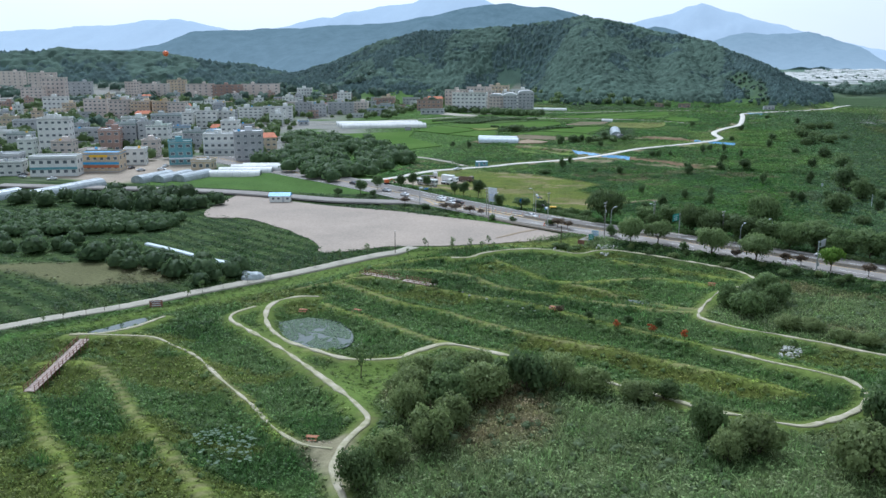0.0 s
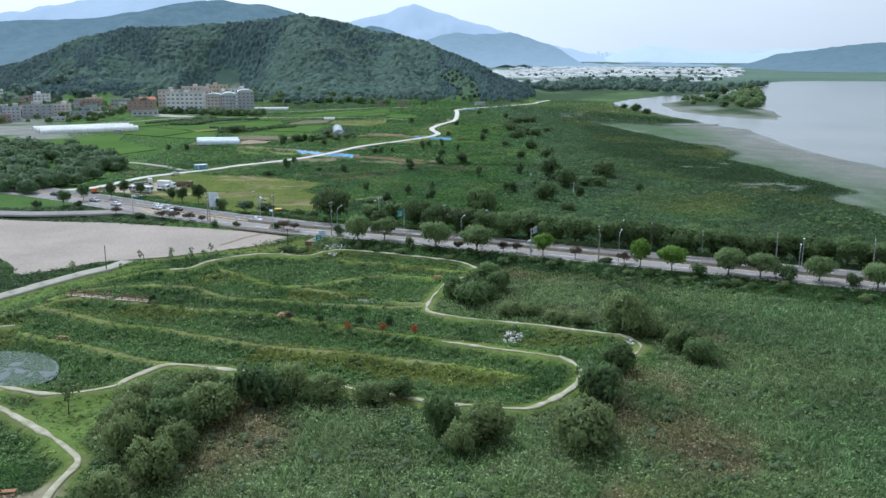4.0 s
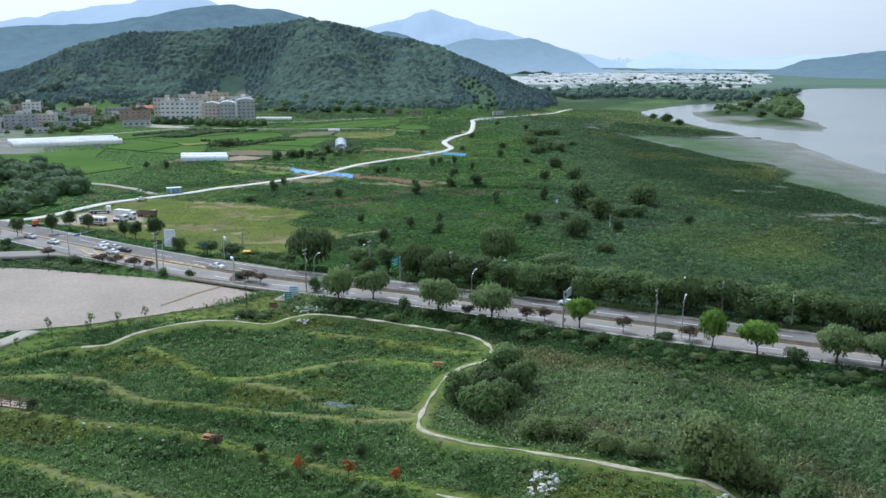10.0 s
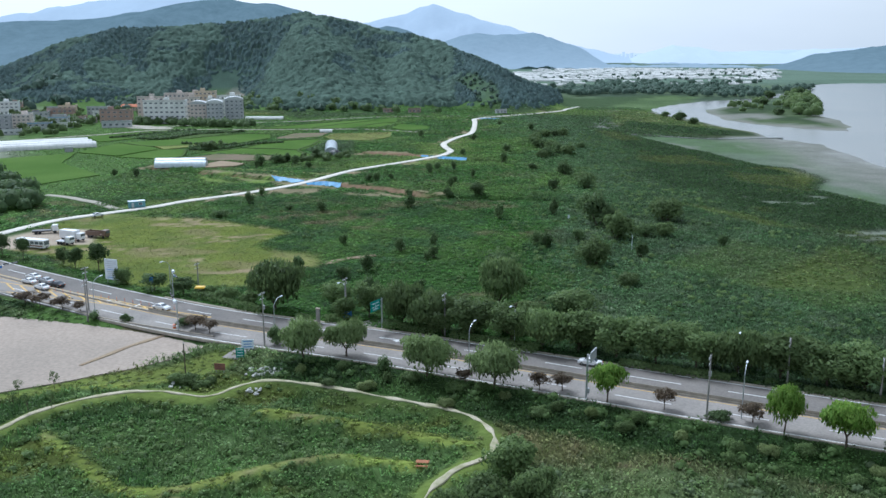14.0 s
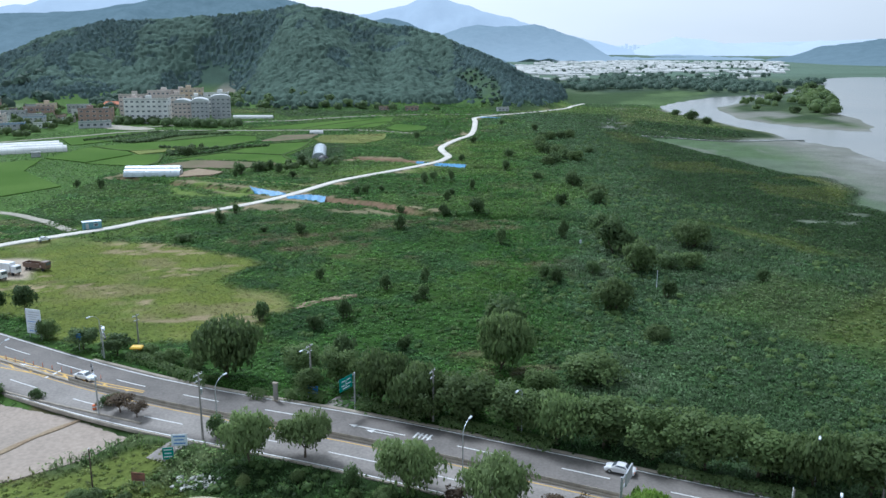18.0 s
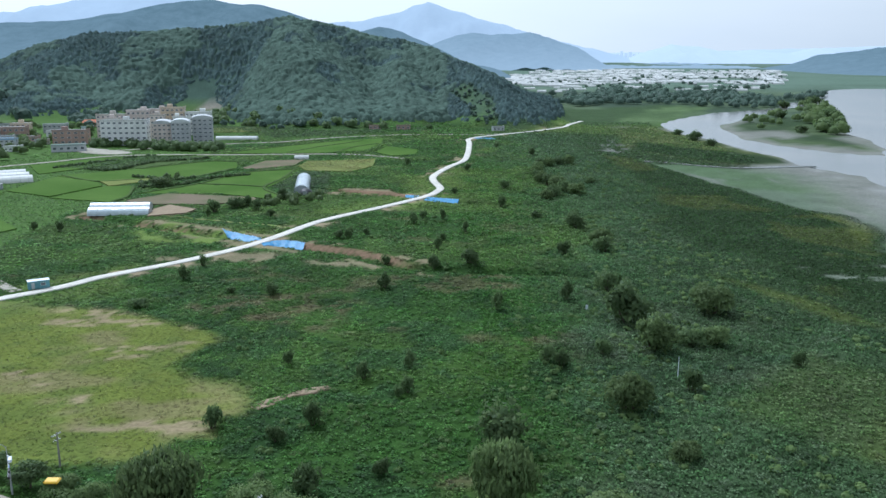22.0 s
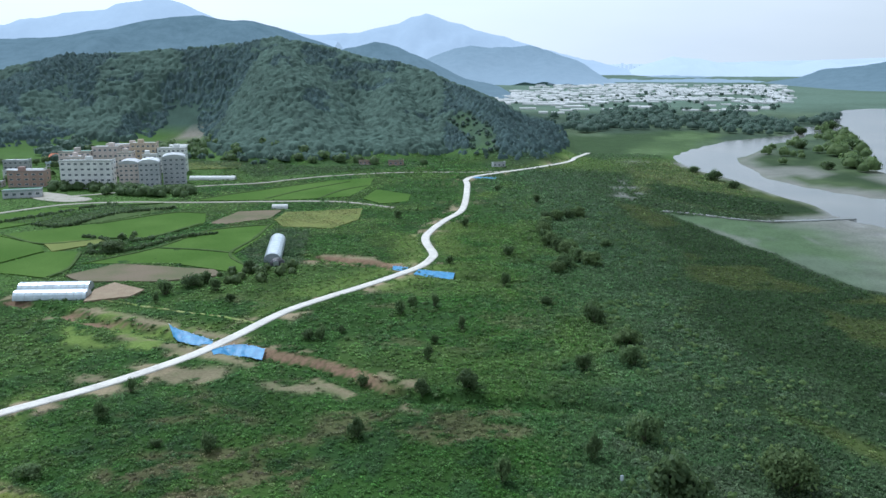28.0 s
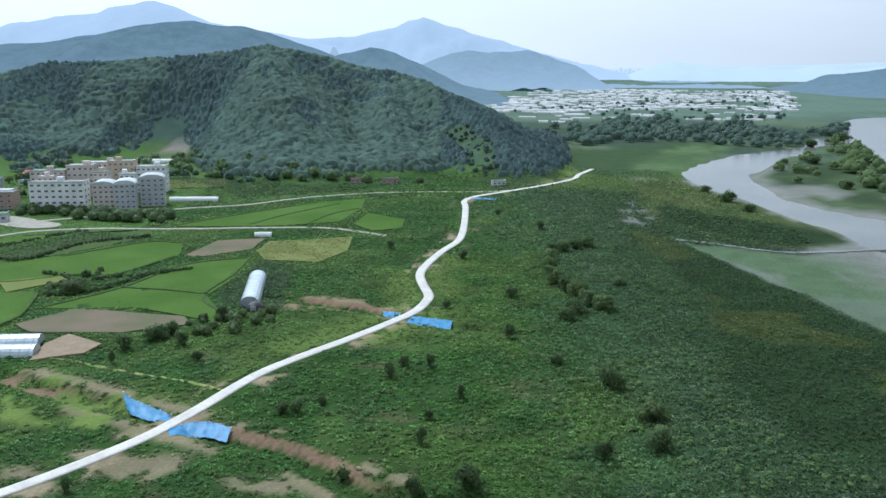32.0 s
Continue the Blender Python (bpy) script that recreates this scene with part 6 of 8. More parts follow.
PLAIN_B = [(37, 372, 4.0, 3.7), (40, 369, 4.3, 3.5), (51, 377, 4.2, 3.8), (-23, 370, 3.0, 3.4), (-5, 361, 3.6, 3.7), (5, 367, 2.9, 3.6), (5, 354, 3.2, 3.4), (3, 352, 2.4, 2.3), (-32, 336, 4.2, 4.2), (-13, 338, 4.3, 4.3), (-19, 331, 4.0, 3.2), (2, 318, 3.7, 2.9), (-18, 312, 4.0, 3.1), (-10, 311, 5.9, 4.5), (95, 369, 3.4, 3.5), (-139, 515, 3.4, 4.0), (-150, 517, 3.5, 3.1), (-87, 542, 2.7, 4.0), (-61, 545, 3.4, 3.1), (-23, 505, 4.5, 4.0)]
PLAIN_C = [(-17, 511, 3.2, 2.3), (1, 532, 4.2, 4.1), (5, 540, 3.6, 3.5), (13, 540, 3.6, 4.2), (22, 515, 3.3, 4.2), (11, 486, 3.8, 4.0), (13, 501, 2.5, 2.6), (66, 526, 6.9, 5.6), (22, 464, 8.0, 4.6), (10, 461, 4.7, 3.8), (93, 638, 5.9, 3.6), (74, 760, 6.4, 4.6), (-8, 708, 5.7, 4.1), (28, 687, 4.9, 3.4), (19, 604, 3.5, 3.2), (53, 804, 5.6, 3.6), (-77, 573, 5.0, 4.3), (-63, 589, 6.5, 4.3), (-81, 567, 8.2, 4.5), (-88, 556, 7.8, 5.0), (-70, 560, 6, 4.4)]
for k, (x, y, w, h) in enumerate(PLAIN_A + PLAIN_B + PLAIN_C):
    BUSHES_D.put(x, y, w * 1.12, h * 1.2, k)
for k, (x, y, w, h) in enumerate([(62, 402, 14.0, 9.4), (64, 380, 11.4, 8.0), (87, 409, 12.4, 7.4), (74, 383, 7.3, 4.5), (80, 384, 7.4, 4.6), (50, 344, 10.1, 7.0), (23, 329, 11.8, 7.4), (73, 501, 9.6, 4.3), (-133, 626, 12.5, 4.5)]):
    (BUSHES if k % 3 else BUSHES_D).put(x, y, w * 1.1, h * 1.15, k)
for k, (x, y, w, h) in enumerate([(211, 901, 11.2, 5.3), (212, 857, 13.7, 7.5), (213, 818, 8.4, 6.3), (361, 1065, 17.0, 8.2), (409, 1066, 24, 11.0), (346, 926, 22.0, 10.0), (488, 1282, 22.0, 12.1), (429, 1229, 20.5, 9.9), (320, 912, 13.9, 6.7)]):
    BUSHES_D.put(x, y, w * 1.1, h + 0.6, k, 0.6)
for k, (x, y) in enumerate([(-139, 149), (-137, 153), (-134, 157), (-132, 161), (-131, 165), (-126, 171), (-120, 177), (-119, 182), (-116, 187), (-113, 194), (-110, 201), (-107, 207), (-103, 215), (-99, 223), (-94, 232), (-82, 235), (-80, 245), (-72, 248), (-67, 251), (-62, 254), (-71, 244), (-66, 247), (-65, 239), (-61, 242), (-58, 244)]):
    YOUNG.put(x, y, 1.8, 3.2 + 0.4 * (k % 3), k)
for k, (x, y, h) in enumerate([(-28.7, 187.5, 2.8), (-7.6, 179.2, 2.6), (-0.6, 176.3, 2.8), (-14.9, 181.2, 2.2)]):
    (RUSTY if k == 0 else REDS).put(x, y, 2.2, h, k)
for k, (x, y, h) in enumerate([(-21.7, 185.3, 2.4), (-13.1, 186.4, 2.8), (-6.4, 186.4, 3.4), (-63, 201, 2.6), (-56, 199, 2.2)]):
    DEEP.put(x, y, 2.0, h, k)

# low bushes and brambles along the south verge
verge_rng = random.Random(71)
for k in range(34):
    x = -18 + k * 4.2 + verge_rng.uniform(-1.5, 1.5)
    y = float(np.interp(x, ROAD_C[:, 0], ROAD_C[:, 1])) - verge_rng.uniform(13.5, 23)
    (BUSHES if k % 3 else SALLOW).put(x, y, verge_rng.uniform(2.4, 4.6), verge_rng.uniform(1.2, 2.4), k + 40)

# ---- building blocks of things ----


def block(bm, x, y, z, sx, sy, sz, bevel=0.0):
    """A box from its base centre and size."""
    r = bmesh.ops.create_cube(bm, size=1.0, matrix=Matrix.Translation((x, y, z + sz / 2)) @ Matrix.Diagonal((sx, sy, sz, 1)))
    if bevel:
        es = {e for v in r["verts"] for e in v.link_edges}
        bmesh.ops.bevel(bm, geom=list(es), offset=bevel, segments=1, affect="EDGES")
    return r["verts"]


def tube(bm, a, b, r, sides=8):
    limb(bm, a, b, r, r, sides)


def thing(name, label, category, at, group=""):
    ob = new(name)
    tagged(ob, label, category, group)
    ob.matrix_basis = at
    return ob


def box_part(name, parent, mat, x, y, z, sx, sy, sz, label="", bevel=0.0):
    bm = bmesh.new()
    block(bm, x, y, z, sx, sy, sz, bevel)
    return part(name, bm, mat, parent, label)


def shared(name, me, parent, m):
    ob = new(name, me)
    ob.parent = parent
    ob.matrix_basis = m
    return ob


# A window of unit size: one frame with a pane set back in it
_bm = bmesh.new()
block(_bm, 0, 0, -0.5, 1, 0.10, 1)
_bm.faces.ensure_lookup_table()
_front = [f for f in _bm.faces if f.normal.y < -0.9] + [f for f in _bm.faces if f.normal.y > 0.9]
for _f in _front:
    _r = bmesh.ops.inset_individual(_bm, faces=[_f], thickness=0.09, depth=-0.03)
    _f.material_index = 1
WIN_FRAME = bpy.data.meshes.new("window")
_bm.to_mesh(WIN_FRAME)
_bm.free()
WIN_FRAME.materials.append(M_CREAM)
WIN_FRAME.materials.append(M_GLASS)

WALLS = {"cream": M_CREAM, "ochre": M_OCHRE, "brick": M_BRICK, "grey": M_GREY, "teal": M_TEAL, "tile": M_OCHRE, "pink": M_PINK}
WORDS = {"cream": "white-rendered", "ochre": "ochre-rendered", "brick": "red-brown", "grey": "grey-rendered", "teal": "teal-clad", "tile": "orange-roofed", "pink": "pinkish"}
town_rng = random.Random(17)


def building(x, y, w, h, d, tone, floors, yaw=None, base=None, name=None, extra="", vault=False):
    """A house or block: walls with a parapet and a plinth, roof slab, stair hut, windows on the fronts that show."""
    floors = max(1, int(floors))
    h = max(h, 2.9)
    yaw = 24 + town_rng.uniform(-10, 10) if yaw is None else yaw
    z = at_ground(x, y) - 0.2 if base is None else base
    kind = name or ("apartment_building" if floors >= 4 else "house" if floors <= 2 else "town_building")
    root = thing(kind, f"{WORDS[tone]} {floors}-storey building with {'an orange pitched' if tone == 'tile' else 'a flat'} roof{extra}", "building", pose(x, y, z, 0, 0, yaw), "town buildings")
    bm = bmesh.new()
    block(bm, 0, 0, 0, w, d, h)
    part("wall", bm, WALLS[tone], root)
    bm = bmesh.new()
    if tone == "tile":
        v = [bm.verts.new(p) for p in ((-w / 2 - 0.5, -d / 2 - 0.5, h), (w / 2 + 0.5, -d / 2 - 0.5, h), (w / 2 + 0.5, d / 2 + 0.5, h), (-w / 2 - 0.5, d / 2 + 0.5, h), (-w / 2 + 1, 0, h + 2.4), (w / 2 - 1, 0, h + 2.4))]
        for q in ((0, 1, 5, 4), (1, 2, 5), (2, 3, 4, 5), (3, 0, 4), (3, 2, 1, 0)):
            bm.faces.new([v[k] for k in q])
        part("roof", bm, M_TILE, root)
    elif vault:
        rings = [[bm.verts.new((math.cos(math.pi * k / 8) * (w / 2 + 0.3), e * (d / 2 + 0.3), h + 0.02 + math.sin(math.pi * k / 8) * 2.6)) for k in range(9)] for e in (-1, 1)]
        for k in range(8):
            bm.faces.new((rings[0][k], rings[1][k], rings[1][k + 1], rings[0][k + 1]))
        bm.faces.new(rings[0])
        bm.faces.new(rings[1][::-1])
        part("roof", bm, M_ROOFPALE, root, "vaulted pale metal roof")
    else:
        block(bm, 0, 0, h + 0.02, w + 0.4, d + 0.4, 0.28)
        part("roof", bm, town_rng.choice((M_ROOF, M_ROOF, M_ROOFPALE, M_ROOFPALE, M_ROOFGREEN, M_BLUE if floors < 3 else M_ROOF)), root)
        if town_rng.random() < 0.6 and y < 800:
            bm = bmesh.new()
            tx, ty = town_rng.uniform(-w / 3, w / 3), town_rng.uniform(-d / 4, d / 4)
            limb(bm, (tx, ty, h + 0.3), (tx, ty, h + 1.7), 0.75, 0.7, 10)
            part("water_tank", bm, town_rng.choice((M_BLUE, M_PAINTS[5], M_STEEL)), root)
        for sx, sy, lx, ly in ((0, -d / 2, w + 0.4, 0.25), (w / 2, 0, 0.25, d)) if y > 560 else ((0, -d / 2, w + 0.4, 0.25), (0, d / 2, w + 0.4, 0.25), (-w / 2, 0, 0.25, d), (w / 2, 0, 0.25, d)):
            box_part("parapet", root, WALLS[tone], sx, sy, h + 0.3, lx, ly, 0.8)
        if floors >= 3:
            box_part("stair_hut", root, WALLS[tone], town_rng.uniform(-w / 4, w / 4), 1.0, h + 0.3, min(4.0, w * 0.3), 3.5, 2.6)
    n, m = min(8, max(2, round(w / 3.6))), max(1, min(2, round(d / 5.5)))
    if y > 560 and not extra:
        n, m = min(n, 5), 1
    fh = h / floors
    for f in range(floors):
        for k in range(n):
            shared("window", WIN_FRAME, root, pose((k + 0.5) / n * w - w / 2, -d / 2 - 0.03, f * fh + fh * 0.58) @ Matrix.Diagonal((min(w / n * 0.56, 2.4), 1, fh * 0.38, 1)))
        for k in range(m):
            for side in ((1,) if x < -60 else (-1,)):
                shared("window", WIN_FRAME, root, pose(side * (w / 2 + 0.03), (k + 0.5) / m * d - d / 2, f * fh + fh * 0.58, 0, 0, 90) @ Matrix.Diagonal((min(d / m * 0.42, 2.2), 1, fh * 0.40, 1)))
    box_part("plinth", root, M_GREY, 0, 0, 0, w + 0.16, d + 0.16, 0.5)
    return root


# ---- the town ----
TOWN_NEAR = [(-301, 343, 22, 9, 10, "cream", 2), (-290, 363, 20, 9, 12, "ochre", 2), (-375, 430, 18, 19, 12, "cream", 5), (-340, 435, 12, 13, 14, "brick", 3), (-341, 453, 13, 15, 12, "grey", 4), (-330, 456, 8, 16, 10, "grey", 5), (-323, 459, 13, 14, 12, "cream", 4), (-267, 397, 12, 12, 10, "teal", 3), (-268, 439, 18, 12, 12, "cream", 3), (-239, 420, 15, 15, 14, "grey", 4), (-250, 462, 10, 9, 12, "tile", 3)]
TOWN_MORE = [(-338, 353, 12, 8, 10, "grey", 2), (-405, 434, 14, 9, 10, "grey", 2), (-437, 506, 14, 12, 10, "cream", 3), (-309, 380, 11, 8, 10, "pink", 2), (-290, 390, 11, 8, 10, "cream", 2), (-302, 465, 11, 10, 10, "grey", 3), (-301, 507, 11, 13, 10, "cream", 4), (-474, 516, 19, 9, 12, "grey", 2), (-431, 450, 11, 8, 10, "cream", 2), (-243, 381, 10, 5, 10, "ochre", 1), (-393, 479, 16, 8, 10, "grey", 2)]
TOWN_MID = [(-520, 651, 20, 16, 12, "pink", 5), (-492, 647, 19, 16, 12, "pink", 5), (-474, 652, 17, 15, 12, "ochre", 5), (-458, 657, 14, 15, 12, "ochre", 5), (-437, 651, 15, 15, 12, "pink", 5), (-418, 644, 9, 12, 12, "cream", 4), (-371, 591, 16, 13, 12, "cream", 4), (-362, 604, 12, 12, 12, "cream", 4), (-364, 648, 20, 12, 12, "cream", 5), (-348, 665, 24, 12, 12, "cream", 5), (-352, 723, 14, 12, 12, "grey", 4), (-336, 721, 13, 11, 12, "grey", 4)]
TOWN_MID2 = [(-328, 752, 24, 11, 12, "grey", 4), (-315, 771, 13, 10, 12, "pink", 4), (-385, 893, 15, 12, 12, "cream", 4), (-455, 938, 17, 14, 12, "cream", 4), (-623, 719, 22, 13, 12, "cream", 3), (-331, 889, 15, 9, 12, "ochre", 3), (-374, 504, 16, 14, 12, "cream", 4), (-377, 546, 21, 13, 12, "grey", 4), (-383, 577, 15, 12, 12, "cream", 4), (-401, 925, 22, 9, 12, "brick", 3), (-342, 852, 20, 6, 12, "grey", 2)]
TOWN_HILL = [(-981, 1045, 38, 27, 14, "pink", 6), (-731, 810, 24, 17, 14, "pink", 5), (-912, 1030, 37, 26, 14, "pink", 6), (-723, 835, 25, 27, 14, "pink", 6), (-735, 891, 30, 20, 14, "grey", 5), (-672, 910, 17, 20, 12, "pink", 6), (-626, 887, 34, 19, 12, "pink", 6), (-642, 958, 22, 21, 12, "ochre", 6), (-587, 923, 34, 18, 12, "pink", 5), (-542, 912, 34, 18, 12, "brick", 5), (-516, 944, 45, 18, 12, "pink", 5)]
town_fronts = [building(*row) for row in TOWN_NEAR + TOWN_MORE + TOWN_MID + TOWN_MID2 + TOWN_HILL]
for k, w, d, z, tall, mat, label in ((0, 22, 10, 3.6, 1.1, M_TEAL, "teal sign band over the shop front"), (0, 22, 10, 8.2, 0.7, M_GREY, "grey cornice band"), (1, 20, 12, 4.0, 1.2, M_BLUE, "blue sign band"), (1, 20, 12, 2.4, 1.2, M_TILE, "red shop awning"), (1, 9, 12, 7.6, 1.3, M_PAINTS[5], "yellow roof sign"), (7, 12, 10, 3.4, 0.8, M_SIGNWHITE, "white sign band"), (8, 18, 12, 7.4, 0.5, M_ROOFPALE, "pale ledge"), (8, 18, 12, 3.6, 0.5, M_ROOFPALE, "pale ledge")):
    box_part("sign_band", town_fronts[k], mat, 0, -d / 2 - 0.16, z, w, 0.22, tall, label)
taken = [(r[0], r[1]) for r in TOWN_NEAR + TOWN_MORE + TOWN_MID + TOWN_MID2 + TOWN_HILL]
TOWN_AREA = [(-250, 400), (-240, 450), (-290, 560), (-320, 690), (-400, 960), (-650, 1010), (-760, 830), (-620, 600), (-480, 440), (-360, 350), (-300, 330)]
tries = 0
while len(taken) < 225 and tries < 6000:
    tries += 1
    bx, by = town_rng.uniform(-760, -240), town_rng.uniform(330, 1010)
    if not inside(np.array([bx]), np.array([by]), TOWN_AREA)[0] or min((bx - a) ** 2 + (by - b) ** 2 for a, b in taken) < 17**2:
        continue
    if inside(np.array([bx]), np.array([by]), [(-300, 345), (-255, 330), (-235, 375), (-280, 400)])[0] or line_dist(np.array([bx]), np.array([by]), ROAD_LINE)[0] < 20:
        continue
    if inside(np.array([bx]), np.array([by]), [(-470, 520), (-400, 520), (-390, 560), (-470, 575)])[0]:
        continue
    taken.append((bx, by))
    fl = town_rng.choice((1, 1, 1, 2, 2, 2, 3, 3))
    building(bx, by, town_rng.uniform(7, 13), fl * 2.9 + 0.4, town_rng.uniform(8, 11), town_rng.choice(("cream", "cream", "cream", "grey", "grey", "ochre", "pink", "brick", "tile" if fl < 3 else "grey")), fl)

# trees in the gardens and yards between the houses
x, y, rng = scatter(-760, -235, 335, 1010, 9, 61)
m = inside(x, y, TOWN_AREA) & (rng.random(len(x)) < 0.7) & (fbm(x, y, 55, 62) > 0.36)
m &= ~inside(x, y, [(-300, 345), (-255, 330), (-235, 375), (-280, 400)]) & (line_dist(x, y, ROAD_LINE) > 14)
spots = np.array(taken)
m &= np.min(np.hypot(x[:, None] - spots[:, 0], y[:, None] - spots[:, 1]), axis=1) > 8.0
x, y = x[m], y[m]
r = rng.uniform(2.2, 5.0, len(x))
clumps("town_trees", np.c_[x, y, height(x, y) + r * 0.7, r], 0.6, M_LEAF, 60, 63, 0.95, "garden trees scattered between the houses")

# ---- the flats beyond the rice fields, and the hamlet beside them ----
for row in [(-219, 815, 33, 18, 11, "cream", 5, 4), (-248, 868, 22, 18, 13, "pink", 5, 8), (-228, 874, 18, 21, 13, "pink", 5, 6), (-195, 826, 13, 15, 13, "pink", 5, 10), (-181, 824, 13, 16, 13, "grey", 5, 12), (-168, 836, 15, 18, 13, "grey", 6, 14), (-222, 898, 21, 20, 13, "pink", 5, 8), (-206, 890, 18, 22, 13, "ochre", 6, 8), (-186, 892, 20, 18, 13, "cream", 5, 8)]:
    building(*row, extra=" beside the rice fields", vault=row[0] in (-195, -181, -168))
for row in [(-240, 846, 10, 17, 10, "pink", 5, 8), (-210, 862, 10, 18, 10, "pink", 5, 6), (-192, 860, 10, 17, 10, "cream", 5, 10), (-240, 905, 12, 17, 10, "pink", 5, 8)]:
    building(*row, extra=" behind the rice fields")
for row in [(-262, 822, 24, 10, 12, "brick", 3, 6), (-300, 960, 18, 4, 10, "tile", 1, 8), (-245, 776, 22, 4.5, 10, "grey", 1, 20), (-327, 866, 21, 8, 12, "brick", 2, 10), (-278, 850, 26, 7, 12, "cream", 2, 8), (-300, 800, 14, 6, 10, "grey", 2, 12), (-330, 800, 14, 6, 10, "ochre", 2, 16), (-290, 745, 16, 6, 10, "grey", 2, 20), (-310, 905, 18, 7, 10, "grey", 2, 10), (-270, 930, 16, 6, 10, "ochre", 2, 6), (-20, 934, 12, 3.5, 7, "brick", 1, 0), (62, 925, 10, 3.5, 6, "grey", 1, 8), (-45, 938, 10, 3, 6, "brick", 1, 0)]:
    building(*row)
HAMLET = [(-400, 740), (-285, 715), (-272, 790), (-285, 930), (-390, 930)]
hamlet_spots = [(-262, 822), (-300, 960), (-245, 776), (-327, 866), (-278, 850), (-300, 800), (-330, 800), (-290, 745), (-310, 905), (-270, 930)] + taken
tries, built = 0, 0
while built < 12 and tries < 900:
    tries += 1
    bx, by = town_rng.uniform(-400, -272), town_rng.uniform(715, 930)
    if not inside(np.array([bx]), np.array([by]), HAMLET)[0] or min((bx - a) ** 2 + (by - b) ** 2 for a, b in hamlet_spots) < 17**2:
        continue
    hamlet_spots.append((bx, by))
    built += 1
    fl = town_rng.choice((1, 1, 2))
    building(bx, by, town_rng.uniform(8, 13), fl * 2.9 + 0.4, town_rng.uniform(7, 10), town_rng.choice(("grey", "cream", "brick", "grey")), fl, town_rng.uniform(0, 20))
x, y, rng = scatter(-420, -262, 700, 960, 10, 65)
m = (rng.random(len(x)) < 0.45) & (np.min([np.hypot(x - a, y - b) for a, b in hamlet_spots], axis=0) > 10) & (np.min([line_dist(x, y, p) for p in FARM_ROADS], axis=0) > 6)
x, y = x[m], y[m]
r = rng.uniform(2.2, 4.2, len(x))
clumps("hamlet_trees", np.c_[x, y, height(x, y) + r * 0.7, r], 0.8, M_LEAF, 36, 66, 0.95, "garden trees between the houses of the hamlet")
# Walls and roofs glow with the haze colour painted for the far hills.
for k, (x, h) in enumerate([(843, 36), (862, 48), (882, 38), (902, 44), (921, 34), (947, 40)]):
    t = thing("tower_block", "pale high-rise block far off in haze", "building", pose(x, 4280, -5, 0, 0, 10 * k))
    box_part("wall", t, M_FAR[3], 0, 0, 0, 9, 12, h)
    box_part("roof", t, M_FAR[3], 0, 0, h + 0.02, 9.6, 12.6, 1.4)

# ---- greenhouses ----


def greenhouse(x, y, length, width, tall, yaw, mat=M_FILM, hoops=9, label="plastic-film tunnel greenhouse with steel hoops", dark_end=False, group="greenhouses"):
    """An arched tunnel: film, two end walls with a door, hoops that stand a little proud."""
    root = thing("greenhouse", label, "greenhouse", pose(x, y, at_ground(x, y) - 0.1, 0, 0, yaw), group)
    prof = [(-1, 0), (-0.98, 0.3), (-0.88, 0.6), (-0.62, 0.85), (-0.3, 0.97), (0, 1.0), (0.3, 0.97), (0.62, 0.85), (0.88, 0.6), (0.98, 0.3), (1, 0)]
    bm = bmesh.new()
    n = 10
    rings = [[bm.verts.new((length * (k / n - 0.5), u * width / 2, v * tall)) for u, v in prof] for k in range(n + 1)]
    for a, b in zip(rings, rings[1:]):
        for k in range(len(prof) - 1):
            bm.faces.new((a[k], a[k + 1], b[k + 1], b[k]))
    bmesh.ops.recalc_face_normals(bm, faces=bm.faces)
    part("film_cover", bm, mat, root)
    for e in (-0.5, 0.5):
        bm = bmesh.new()
        vs = [bm.verts.new((length * e * 0.999, u * width / 2 * 0.985, v * tall * 0.985)) for u, v in prof]
        bm.faces.new(vs)
        part("end_wall", bm, M_FILMDK, root)
        box_part("door", root, M_STEEL, length * e * 1.001, 0, 0, 0.08, width * 0.28, tall * 0.62)
    for k in range(hoops):
        bm = bmesh.new()
        at = length * ((k + 0.5) / hoops - 0.5)
        rows = [[bm.verts.new((at + e, u * (width / 2 + o), v * (tall + o))) for u, v in prof] for e, o in ((-0.07, 0.0), (-0.05, 0.09), (0.05, 0.09), (0.07, 0.0))]
        for p, q in zip(rows, rows[1:]):
            for i in range(len(prof) - 1):
                bm.faces.new((p[i], p[i + 1], q[i + 1], q[i]))
        part("hoop", bm, M_STEEL, root)
    return root


greenhouse(-128, 551, 26, 7, 3.2, 4)
greenhouse(-131, 561, 26, 7, 3.4, 4)
greenhouse(-60, 627, 42, 7.4, 4.0, 97, hoops=14)
for x, y in ((-238, 628), (-245, 639), (-252, 650)):
    greenhouse(x, y, 66, 8.0, 3.4, 28, M_CREAM, 16, "long white plastic greenhouse beside the rice fields")
greenhouse(-235, 1050, 38, 8, 4, 3, M_CREAM, 10, "long white shed roof at the foot of the hill")
greenhouse(-146, 851, 32, 6, 2.8, 2, M_CREAM, 8, "white greenhouse beside the flats")
greenhouse(-78, 738, 9, 5, 2.4, 6, M_CREAM, 4, "small white greenhouse among gardens")
for k in range(4):
    greenhouse(-217 + k * 2.5, 366 + k * 7.2, 26, 7, 3.0, 18, M_CREAM, 7, "white tunnel greenhouse at the edge of the town")
greenhouse(-262, 300, 44, 8, 3.6, 84, M_FILMDK, 10, "weathered grey tunnel greenhouse beside trees")
greenhouse(-276, 278, 22, 8, 3.6, 84, M_FILMDK, 6, "weathered grey tunnel greenhouse beside trees")
